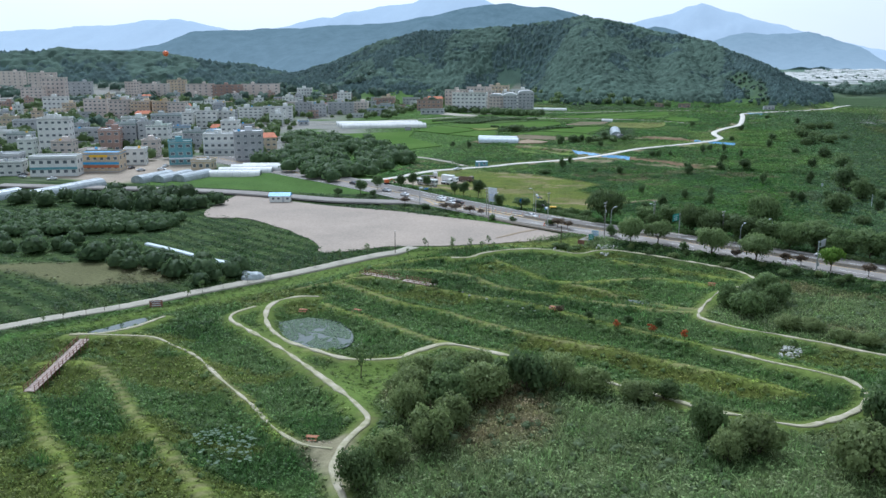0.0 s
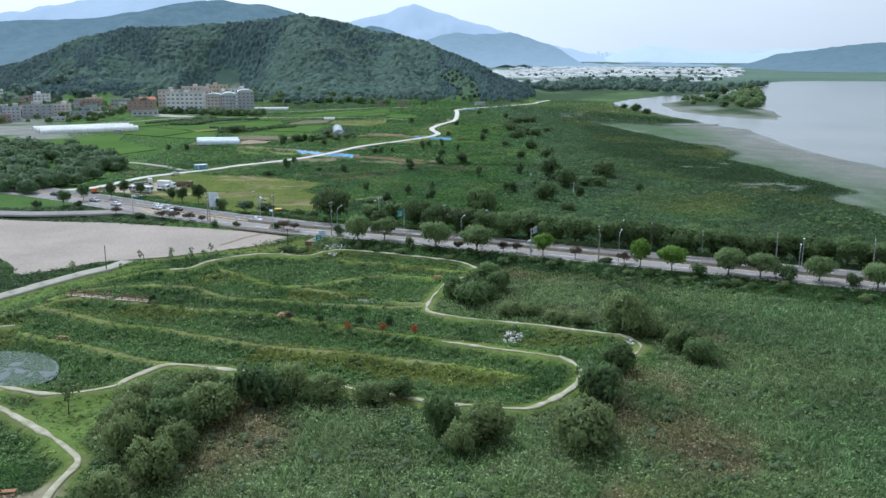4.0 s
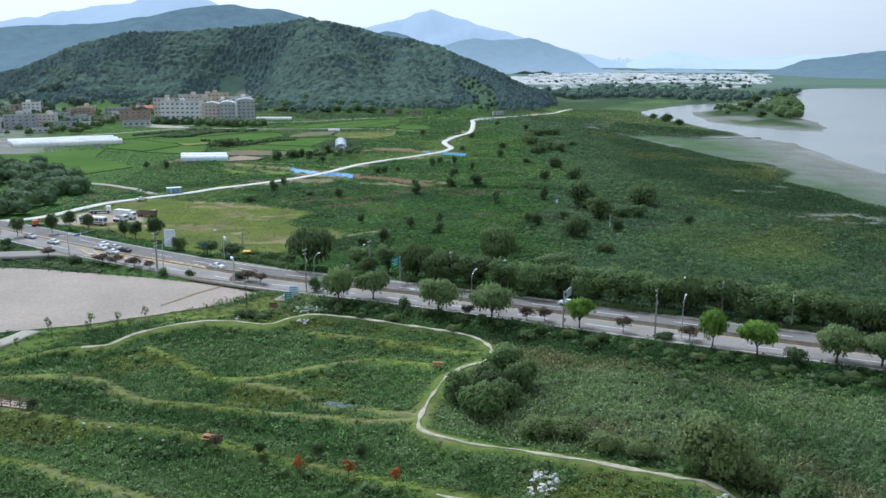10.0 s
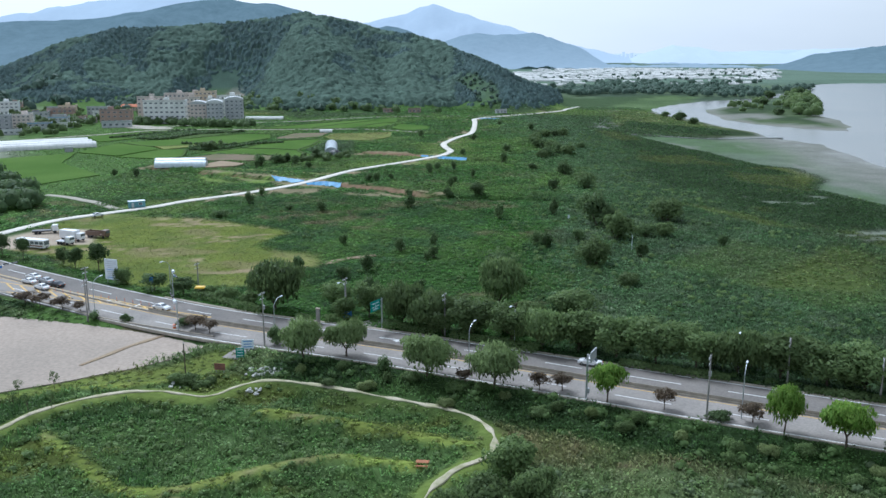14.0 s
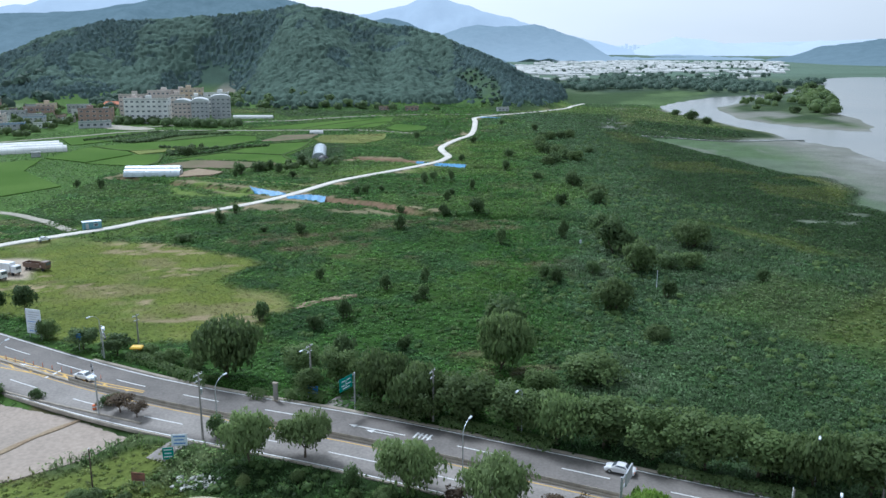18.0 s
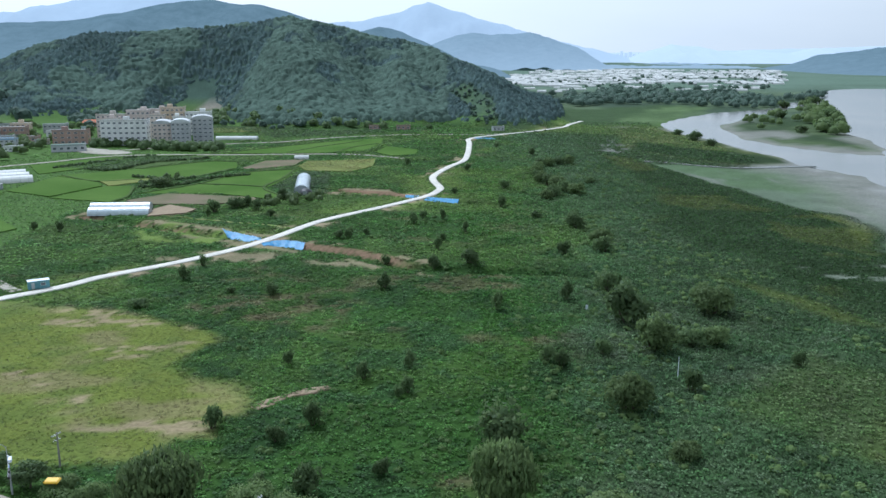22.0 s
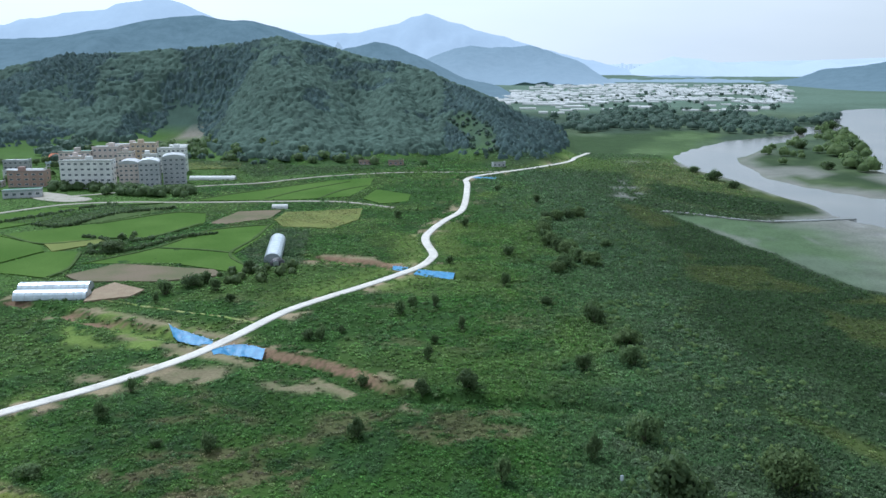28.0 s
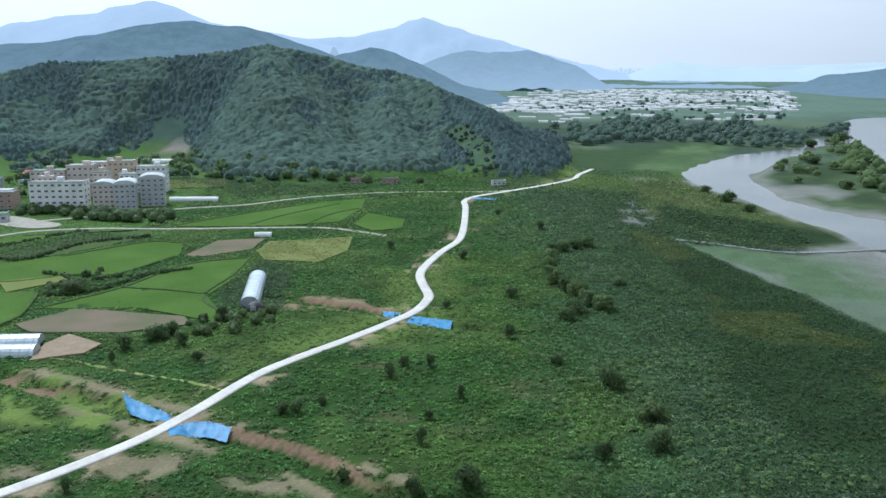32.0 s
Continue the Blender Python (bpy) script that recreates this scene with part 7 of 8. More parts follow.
for k in range(3):
    greenhouse(-247 + k * 8, 344 + k * 4.5, 22, 7.5, 3.4, 84, M_FILMDK, 9, "grey tunnel greenhouse with bare dark hoops")
for k in range(5):
    greenhouse(-575 + k * 7, 622 + k * 10, 60, 8, 3.4, 36, M_CREAM, 10, "white tunnel greenhouse inside the town")
net = thing("net_shelter", "round black net shelter at the end of a greenhouse", "shelter", pose(-54.5, 602, 0))
bm = bmesh.new()
bmesh.ops.create_uvsphere(bm, u_segments=14, v_segments=8, radius=3.4)
for v in bm.verts:
    v.co.z = max(v.co.z, -0.3) * 0.9
part("net", bm, M_DARK, net)
box_part("frame", net, M_STEEL, 0, -3.2, 0, 2.2, 0.2, 2.0)

# ---- fields of the farmland ----
def edged(poly, amount=0.5):
    """A polygon with straight but slightly uneven sides."""
    out = []
    for (ax, ay), (bx, by) in zip(poly, poly[1:] + poly[:1]):
        n = max(1, int(math.hypot(bx - ax, by - ay) / 5))
        for k in range(n):
            px, py = ax + (bx - ax) * k / n, ay + (by - ay) * k / n
            out.append((px + amount * 2 * (float(vnoise(px, py, 6, 55)) - 0.5), py + amount * 3 * (float(vnoise(px, py, 6, 56)) - 0.5)))
    return out


for k, (name, mat, label, _) in enumerate(FIELDS):
    tagged(patch(name, edged(FIELD_POLYS[k]), mat, -0.5, lift=0.80 + 0.02 * k), label, "field", kind="structure")
for name, box, gap, size, seed, label in (
        ("field_weeds", (-262, -121, 385, 600), 2.5, 0.36, 23, "weeds and grass between the fields"),
        ("bank_weeds", (-262, -20, 600, 860), 3.0, 0.42, 24, "weeds on the banks between the paddies"),
        ("foot_weeds", (-300, 40, 860, 985), 4.2, 0.60, 26, "rough grass and gardens below the wooded hill")):
    x, y, rng = stand(box, gap, seed)
    tone, tall = cover(x, y)
    m = keep_clear(x, y) & (tall > 0.15) & ((x < -124) | (y > 700) | (name != "field_weeds"))
    for q in FARM_ROADS:
        m &= line_dist(x, y, q) > 3.0
    x, y, tone, tall = x[m], y[m], tone[m], tall[m]
    leaf_mounds(name, x, y, np.clip(tall, 0.3, 1) * (0.2 + 1.1 * fbm(x, y, 9, seed)), tone * (1.05 + 1.0 * fbm(x, y, 28, seed + 1))[:, None], 11, size, seed, label)
BANKS = [[(-136, 603), (-116, 632), (-101, 672), (-73, 687)], [(-74, 686), (-75, 651), (-79, 620), (-66, 596)], [(-200, 660), (-171, 640), (-144, 653), (-127, 654), (-111, 689)], [(-165, 688), (-135, 720), (-117, 719)],
         [(-133, 764), (-111, 792), (-64, 843)], [(-92, 768), (-76, 800), (-48, 840)], [(-60, 768), (-50, 800), (-34, 822)], [(-147, 623), (-140, 594), (-142, 579)], [(-116, 632), (-95, 628), (-78, 622)], [(-205, 735), (-150, 752)]]
for k, p in enumerate(BANKS):
    tagged(strip("field_bank", p, 1.5, M_BANK, 0.72, gap=3.0, wobble=0.4, flat=0.0), "low weedy bank between paddies", "bank", kind="structure")

tagged(patch("pale_yard", wavy([(-252, 786), (-238, 792), (-214, 778), (-198, 766), (-206, 756), (-230, 764)], 4.0, 0.8), M_TRAIL, -0.4, lift=0.72), "pale concrete yard before the flats", "yard", kind="structure")


def crop_rows(name, poly, along, gap, tall, tone, label, size=0.34):
    """A field planted in rows: low heaps of leaves set in lines."""
    rng = np.random.default_rng(len(label))
    c, sn = math.cos(radians(along)), math.sin(radians(along))
    p = np.array(poly, float)
    u, v = p[:, 0] * c + p[:, 1] * sn, -p[:, 0] * sn + p[:, 1] * c
    U, V = np.meshgrid(np.arange(u.min(), u.max(), 0.9), np.arange(v.min(), v.max(), gap))
    U, V = U.ravel() + rng.uniform(-0.3, 0.3, U.size), V.ravel() + rng.uniform(-0.15, 0.15, U.size)
    x, y = U * c - V * sn, U * sn + V * c
    m = inside(x, y, poly)
    x, y = x[m], y[m]
    return leaf_mounds(name, x, y, np.full(len(x), tall), np.tile(np.array(tone), (len(x), 1)), 6, size, 31, label)


crop_rows("vine_rows", [(-215, 690), (-200, 711), (-186, 737), (-176, 745), (-152, 737), (-140, 732), (-167, 716), (-179, 684), (-196, 688)], 40, 2.6, 1.6, (0.075, 0.120, 0.045), "grey-green vines in rows before the flats")
crop_rows("vegetable_rows", [(-74, 624), (-68, 676), (-51, 672), (-43, 606), (-49, 597), (-65, 604)], 96, 1.9, 0.9, (0.080, 0.125, 0.048), "vegetable beds in rows beside the greenhouse")
crop_rows("straw_rows", [(-73, 701), (-71, 721), (-31, 733), (-30, 702), (-41, 678), (-66, 683)], 15, 2.4, 0.9, (0.170, 0.185, 0.060), "yellowed crop in rows")
crop_rows("terrace_rows", [(-178, 902), (-138, 906), (-146, 952), (-192, 948)], 8, 3.2, 1.2, (0.095, 0.140, 0.045), "terraced vegetable rows behind the flats")
crop_rows("slope_rows", [(-215, 965), (-120, 945), (-100, 925), (-30, 912), (-70, 880), (-120, 862), (-140, 905)], 24, 5.5, 1.3, (0.072, 0.118, 0.042), "garden rows below the wooded hill", 0.5)
for line in ([(-217, 690), (-201, 712), (-186, 739), (-176, 747)], [(-197, 685), (-179, 681), (-167, 714), (-150, 728), (-137, 734)], [(-142, 620), (-144, 636), (-126, 649), (-113, 652)], [(-142, 620), (-126, 626), (-113, 650), (-96, 664)], [(-158, 654), (-147, 650), (-140, 640)]):
    c = curve_of(line, 1.6)
    hr = np.random.default_rng(len(c))
    rr = hr.uniform(0.8, 1.7, len(c))
    clumps("field_hedge", np.c_[c + hr.normal(0, 0.5, c.shape), height(c[:, 0], c[:, 1]) + 0.4 + rr * 0.4, rr], 0.4, M_DEEP, 18, len(c), 0.8, "dark hedge of weeds along a field bank")

# ---- median, markings and furniture of the road ----
median = strip("median_kerb", ROAD[2:], 0.6, M_KERB, 0.30, flat=RZ, gap=3.0)
tagged(median, "low beige concrete median kerb with a steel rail", "median", kind="structure")
mc = curve_of(ROAD[3:], 3.6)
POST = bpy.data.meshes.new("post")
_bm = bmesh.new()
block(_bm, 0, 0, 0, 0.12, 0.12, 0.62)
_bm.to_mesh(POST)
_bm.free()
POST.materials.append(M_KERB)
for p in mc:
    if -62 < p[0] < 125:
        shared("post", POST, median, pose(p[0], p[1], RZ + 0.3))
rail = strip("rail", [tuple(p) for p in mc if -62 < p[0] < 125], 0.07, M_KERB, 0.86, parent=median, flat=RZ, gap=3.6)
guard = strip("guard_kerb", [(-118, 322), (-88, 305), (-68, 292), (-40, 279.5)], 0.35, M_KERB, 0.25, flat=RZ, gap=3.0)
tagged(guard, "low concrete kerb between the road and the lot", "kerb", kind="structure")
verge_kerb = strip("verge_kerb", ROAD[4:], 0.35, M_KERB, 0.12, flat=RZ, gap=3.0, shift=-9.6)
tagged(verge_kerb, "concrete edge kerb along the verge", "kerb", kind="structure")
far_kerb = strip("far_kerb", ROAD[4:], 0.8, M_KERB, 0.08, flat=RZ, gap=3.0, shift=9.8)
tagged(far_kerb, "dusty concrete gutter under the roadside trees", "kerb", kind="structure")
# Yellow hatching where the lanes divide, with bollards
for k in range(13):
    t = k / 12
    a = Vector((-104 + 56 * t, 321 - 27 * t))
    b = a + Vector((5.2 - 4.2 * t, -6.5 + 5.6 * t))
    strip("hatch_stripe", [tuple(a), tuple((a + b) / 2), tuple(b)], 0.45, M_YELLOW, 0.026, parent=road, flat=RZ, gap=2.0)
for line in ([(-106, 322), (-80, 311), (-60, 300), (-44, 293)], [(-100, 313), (-80, 306), (-62, 299), (-44, 292.4)]):
    strip("hatch_border", line, 0.3, M_YELLOW, 0.030, parent=road, flat=RZ, gap=3.0)
for k in range(16):
    t = k / 15
    b = thing("bollard", "thin orange plastic lane bollard", "bollard", pose(-88 + 34 * t, 313.5 - 15 * t, RZ), "lane bollards")
    bm = bmesh.new()
    tube(bm, (0, 0, 0), (0, 0, 0.9), 0.05, 6)
    part("stake", bm, M_PAINTS[4], b)
    box_part("foot", b, M_DARK, 0, 0, 0, 0.28, 0.28, 0.06)
strip("stop_bar", [(-64.7, 299.2), (-64, 301), (-63.3, 302.8)], 0.5, M_WHITE, 0.03, parent=road, flat=RZ, gap=1.0)
for x, y in ((-2.7, 278.2), (0.3, 276.2), (-70, 305), (-74, 306.5)):
    bm = bmesh.new()
    block(bm, 0, 0, 0, 3.6, 0.18, 0.006)
    v = [bm.verts.new(q) for q in ((-1.8, -0.5, 0.006), (-1.8, 0.5, 0.006), (-3.2, 0, 0.006))]
    bm.faces.new(v[::-1])
    o = part("lane_arrow", bm, M_WHITE, road)
    o.matrix_basis = pose(x, y, RZ + 0.03, 0, 0, -23)
for x, y in ((1.8, 272.6), (5.6, 275.6)):
    for k in range(4):
        bm = bmesh.new()
        block(bm, 0, 0, 0, 0.34, 2.0, 0.006)
        block(bm, 0.35, 0.5 - k * 0.3, 0, 0.5, 0.22, 0.006)
        o = part("painted_word_bar", bm, M_WHITE, road)
        o.matrix_basis = pose(x + k * 0.72, y - k * 0.30, RZ + 0.03, 0, 0, -23)
entrance = strip("entrance_ramp", [(-29, 276.5), (-32, 272), (-34, 268)], 3.4, M_ASPH2, 0.1, gap=2.0)
tagged(entrance, "short grey asphalt ramp down to the park", "ramp", kind="structure")
turn_in = strip("entrance_apron", [(-10, 284), (-8, 289), (-6, 294)], 4.0, M_ASPH2, 0.1, gap=2.0)
tagged(turn_in, "grey asphalt turn-in between hedges", "ramp", kind="structure")


def road_z(x, y):
    return RZ if line_dist(np.array([float(x)]), np.array([float(y)]), ROAD_LINE)[0] < 10.5 else at_ground(x, y)


def utility_pole(x, y, tall, yaw=65, boxes=1):
    p = thing("utility_pole", "grey concrete utility pole with cross-arms and insulators", "pole", pose(x, y, road_z(x, y) - 0.2, 0, 0, yaw), "utility poles")
    bm = bmesh.new()
    limb(bm, (0, 0, 0), (0, 0, tall), 0.19, 0.11, 8)
    part("shaft", bm, M_POLE, p)
    for k, z in enumerate((tall - 0.5, tall - 1.5)):
        arm = box_part("cross_arm", p, M_STEEL, 0, 0.14, z, 2.1 - 0.5 * k, 0.1, 0.12)
        for dx in (-0.85, -0.4, 0.4, 0.85):
            if abs(dx) < 1.0 - 0.25 * k:
                bm = bmesh.new()
                tube(bm, (dx, 0.14, z + 0.12), (dx, 0.14, z + 0.36), 0.06, 6)
                part("insulator", bm, M_CREAM, p)
    for k in range(boxes):
        bm = bmesh.new()
        tube(bm, (0.35, 0.0, tall - 3.6 - k), (0.35, 0, tall - 2.8 - k), 0.24, 10)
        part("transformer", bm, M_STEEL, p)
    return p


for x, y, h, b in ((-28.2, 274, 11.5, 1), (51, 239.6, 11, 1), (-73.5, 298, 10.5, 0), (-71.1, 291.4, 10, 0), (8.3, 281, 9.5, 0), (70, 254.6, 9, 0), (97.7, 229.8, 11, 0), (-13.6, 291.8, 10, 0), (-54.5, 320, 7, 0), (83, 247, 8, 0), (120, 221, 11, 0)):
    utility_pole(x, y, h, 65, b)


def wooden_post(x, y, tall, mat=M_POLE, r=0.13, label="bare dark timber pole beside the lot", category="pole"):
    p = thing("post", label, category, pose(x, y, at_ground(x, y) - 0.3))
    bm = bmesh.new()
    limb(bm, (0, 0, 0), (0, 0, tall + 0.3), r, r * 0.75, 8)
    part("shaft", bm, mat, p)
    bm = bmesh.new()
    tube(bm, (0, 0, tall + 0.3), (0, 0, tall + 0.38), r * 0.9, 8)
    part("cap", bm, M_STEEL, p)
    return p


wooden_post(-87, 237.4, 7.0, M_BARK)
wooden_post(-40, 259.6, 6.4, M_BARK)
wooden_post(65, 362, 5.2, M_SIGNWHITE, 0.09, "thin white marker post in the reeds")
wooden_post(-78, 242, 3.2, M_BARK, 0.1)
w = wooden_post(53, 412, 2.0, M_SIGNWHITE, 0.12, "short white marker stake among bushes", "stake")
box_part("plate", w, M_SIGNWHITE, 0, -0.1, 1.2, 0.7, 0.08, 1.1, bevel=0.01)


def street_lamp(x, y, yaw, tall=9.0, reach=2.2):
    p = thing("street_lamp", "grey steel street lamp with a curved arm", "street lamp", pose(x, y, road_z(x, y) - 0.1, 0, 0, yaw), "street lamps")
    bm = bmesh.new()
    limb(bm, (0, 0, 0), (0, 0, tall - 1.2), 0.11, 0.075, 8)
    part("shaft", bm, M_STEEL, p)
    bm = bmesh.new()
    pts = [(0, 0, tall - 1.25), (reach * 0.25, 0, tall - 0.6), (reach * 0.65, 0, tall - 0.12), (reach, 0, tall)]
    for a, b in zip(pts, pts[1:]):
        limb(bm, a, b, 0.06, 0.05, 6)
    part("arm", bm, M_STEEL, p)
    bm = bmesh.new()
    block(bm, reach + 0.35, 0, tall - 0.08, 0.95, 0.32, 0.2, 0.06)
    part("lamp_head", bm, M_SIGNWHITE, p)
    return p


for x, y, yaw in ((-26.6, 277, 65), (12.8, 260.8, 65), (56.6, 239.4, 65), (-70, 293, 65), (22.5, 275.2, 245), (63, 260, 245), (-14, 293.5, 245), (106, 232, 245), (100, 220.6, 65), (-58.6, 311, 245)):
    street_lamp(x, y, yaw)

# Overhead message sign on its pole
g = thing("gantry_sign", "steel mast with an overhead message board seen edge-on", "road sign", pose(32.6, 247.4, RZ - 0.1, 0, 0, 64))
bm = bmesh.new()
limb(bm, (0, 0, 0), (0, 0, 8.2), 0.2, 0.16, 8)
part("mast", bm, M_STEEL, g)
for z in (6.4, 7.7):
    bm = bmesh.new()
    tube(bm, (-0.3, 0, z), (4.6, 0, z), 0.09)
    part("arm", bm, M_STEEL, g)
box_part("message_board", g, M_STEEL, 2.9, -0.18, 6.2, 3.2, 0.22, 1.9, "dull grey board", 0.03)
box_part("control_box", g, M_STEEL, 0.0, -0.35, 1.2, 0.5, 0.4, 0.9, bevel=0.03)

# Traffic signal at the junction
s = thing("traffic_signal", "traffic signal mast with lights and a blue plate", "traffic light", pose(-48.4, 283.2, RZ - 0.1, 0, 0, 116))
bm = bmesh.new()
limb(bm, (0, 0, 0), (0, 0, 7.0), 0.15, 0.12, 8)
part("mast", bm, M_STEEL, s)
bm = bmesh.new()
limb(bm, (0, 0, 6.1), (7.2, 0, 6.7), 0.09, 0.06, 8)
part("arm", bm, M_STEEL, s)
for x in (4.6, 6.6):
    bm = bmesh.new()
    block(bm, x, 0.12, 6.35, 1.35, 0.3, 0.42, 0.04)
    part("signal_head", bm, M_DARK, s)
box_part("street_plate", s, M_SIGNBLUE, 2.7, 0.12, 5.7, 1.7, 0.06, 0.6, "blue plate", 0.01)
box_part("camera_box", s, M_SIGNWHITE, 0.6, 0.25, 6.3, 1.5, 0.6, 0.5, "white camera housing", 0.08)
s2 = copy_thing(s, pose(-57.5, 309.2, RZ - 0.1, 0, 0, 296))
copy_thing(s, pose(-104, 312.5, RZ - 0.1, 0, 0, 40))

# Billboard by the meadow
b = thing("billboard", "tall white billboard with rows of small print", "billboard", pose(-77, 321.6, at_ground(-77, 321.6), 0, 0, -18))
for x in (-1.5, 1.5):
    bm = bmesh.new()
    limb(bm, (x, 0.12, -0.3), (x, 0.12, 6.4), 0.1, 0.1, 6)
    part("post", bm, M_STEEL, b)
panel = box_part("panel", b, M_SIGNWHITE, 0, 0, 1.0, 3.9, 0.14, 5.4, bevel=0.02)
for k in range(9):
    box_part("text_bar", panel, M_SIGNBLUE if k in (0, 4) else M_STEEL, -0.2 + 0.25 * ((k * 7) % 3), -0.075, 1.5 + k * 0.52, 2.2 + 0.5 * ((k * 5) % 3), 0.012, 0.13)

# Signs on the far verge
g = thing("direction_sign", "green overhead direction sign on a steel post", "road sign", pose(-5.2, 285.6, RZ - 0.1, 0, 0, 238))
bm = bmesh.new()
limb(bm, (0, 0, 0), (0, 0, 6.8), 0.16, 0.13, 8)
part("post", bm, M_STEEL, g)
for z in (5.1, 6.5):
    bm = bmesh.new()
    tube(bm, (0, 0, z), (4.2, 0, z), 0.07)
    part("arm", bm, M_STEEL, g)
panel = box_part("panel", g, M_SIGNGREEN, 2.5, 0.14, 4.6, 3.4, 0.08, 2.3, bevel=0.02)
for k, (dx, z, w_) in enumerate(((-0.7, 6.2, 1.0), (0.7, 6.2, 0.9), (-0.6, 5.5, 1.3), (0.8, 5.4, 0.8), (0.0, 4.9, 1.8))):
    box_part("text_bar", panel, M_SIGNWHITE, 2.5 + dx, 0.19, z, w_, 0.012, 0.2)
box_part("arrow_bar", panel, M_SIGNWHITE, 2.5, 0.19, 4.9, 0.14, 0.014, 1.4)


def board(x, y, yaw, w_, h_, z, mat, label, legs=2, name="notice_board", bars=3, bar_mat=None):
    o = thing(name, label, "sign", pose(x, y, at_ground(x, y), 0, 0, yaw))
    for k in range(legs):
        bm = bmesh.new()
        dx = 0 if legs == 1 else (k - 0.5) * w_ * 0.7
        limb(bm, (dx, 0.06, -0.3), (dx, 0.06, z + h_ * 0.8), 0.06, 0.06, 6)
        part("leg", bm, M_STEEL, o)
    p = box_part("panel", o, mat, 0, 0, z, w_, 0.09, h_, bevel=0.015)
    for k in range(bars):
        box_part("text_bar", p, bar_mat or M_SIGNWHITE, 0, -0.05, z + h_ * (0.2 + 0.6 * k / max(1, bars - 1)) - 0.05, w_ * (0.75 - 0.12 * (k % 2)), 0.012, h_ * 0.09)
    return o


board(-13.3, 290.3, -14, 2.2, 1.5, 1.0, M_SIGNBLUE, "blue road sign with white bars on two legs", name="road_sign", bars=2)
board(-30.8, 270.6, 6, 2.4, 1.9, 0.8, M_SIGNWHITE, "pale blue park notice board on legs", bar_mat=M_SIGNBLUE)
board(-31.6, 267.4, 10, 1.6, 1.9, 0.5, M_SIGNGREEN, "green park map board on legs")
board(-34.0, 261.2, -8, 2.1, 1.3, 0.7, M_WOODRED, "dark brown timber notice board", bars=2, bar_mat=M_BARK)
board(-122.4, 167.4, 30, 3.0, 1.6, 0.7, M_WOODRED, "brown park information board beside the trail", bar_mat=M_SIGNWHITE)
board(-64.2, 313.5, -20, 1.3, 1.3, 2.6, M_SIGNBLUE, "small blue bus-stop plate on a post", 1, "road_sign", 1)
p = thing("stone_pillar", "grey carved stone pillar between hedges", "pillar", pose(-19.5, 289.2, at_ground(-19.5, 289.2), 0, 0, -20))
box_part("base", p, M_KERB, 0, 0, -0.1, 1.3, 0.9, 0.4, bevel=0.04)
box_part("shaft", p, M_POLE, 0, 0, 0.3, 0.8, 0.5, 2.9, bevel=0.08)
box_part("cap", p, M_KERB, 0, 0, 3.2, 1.0, 0.7, 0.25, bevel=0.04)
c = thing("shade_canopy", "small yellow shade canopy on a post", "canopy", pose(-51.1, 309.8, at_ground(-51.1, 309.8)))
bm = bmesh.new()
limb(bm, (0, 0, -0.2), (0, 0, 2.4), 0.08, 0.06, 6)
part("post", bm, M_STEEL, c)
bm = bmesh.new()
block(bm, 0, 0, 2.3, 2.4, 1.8, 0.5, 0.2)
part("canopy", bm, M_PAINTS[5], c)
for x, y, yaw in ((-49.9, 285.2, 10),):
    d = thing("traffic_drum", "orange plastic drum at the edge of the lot", "drum", pose(x, y, at_ground(x, y)))
    bm = bmesh.new()
    limb(bm, (0, 0, 0), (0, 0, 1.0), 0.35, 0.3, 12)
    part("drum", bm, M_PAINTS[4], d)
    bm = bmesh.new()
    limb(bm, (0, 0, 0.55), (0, 0, 0.75), 0.345, 0.335, 12)
    part("band", bm, M_WHITE, d)
berm = strip("berm", [(-62, 265), (-59.3, 270.2), (-56.0, 276.5), (-51.5, 282.6)], 0.9, M_EARTH, 0.28, gap=1.5, wobble=0.6)
tagged(berm, "low ridge of dark soil across the lot", "berm", kind="structure")


def hedge(line, width, tall, label):
    """A clipped hedge: a rounded body covered with leaf sprays."""
    c = curve_of(line, 0.5)
    rng = np.random.default_rng(int(abs(line[0][0]) * 10))
    t = np.gradient(c, axis=0)
    t /= np.hypot(t[:, 0], t[:, 1])[:, None]
    nr = np.c_[-t[:, 1], t[:, 0]]
    root = new("hedge")
    tagged(root, label, "hedge")
    x0, y0 = c[len(c) // 2]
    root.location = (x0, y0, road_z(x0, y0))
    k = np.repeat(np.arange(len(c)), 46)
    a = rng.uniform(0, np.pi, len(k))
    lump = 0.85 + 0.3 * vnoise(c[k, 0], c[k, 1], 2.2, 4)
    off = np.cos(a) * width / 2 * lump
    p = np.c_[c[k] + nr[k] * off[:, None] + rng.normal(0, 0.15, (len(k), 2)), np.sin(a) ** 0.6 * tall * lump] - np.array([x0, y0, 0])
    nrm = np.c_[nr[k] * np.cos(a)[:, None], np.sin(a)] + 0.5 * rng.normal(size=(len(k), 3))
    nrm /= np.linalg.norm(nrm, axis=1, keepdims=True)
    u = np.cross(nrm, rng.normal(size=nrm.shape))
    u /= np.linalg.norm(u, axis=1, keepdims=True)
    v = np.cross(nrm, u)
    s = rng.uniform(0.12, 0.26, (len(k), 1))
    q = np.stack([p - u * s, p - v * s, p + u * s, p + v * s], 1).reshape(-1, 3)
    raw("foliage", q, np.arange(len(q)).reshape(-1, 4), M_LEAF, root)
    bm = bmesh.new()
    for i in range(0, len(c) - 4, 4):
        limb(bm, (*(c[i] - (x0, y0)), -0.2), (*(c[i] - (x0, y0)), tall * 0.7), 0.05, 0.03, 4)
    part("trunk", bm, M_BARK, root)


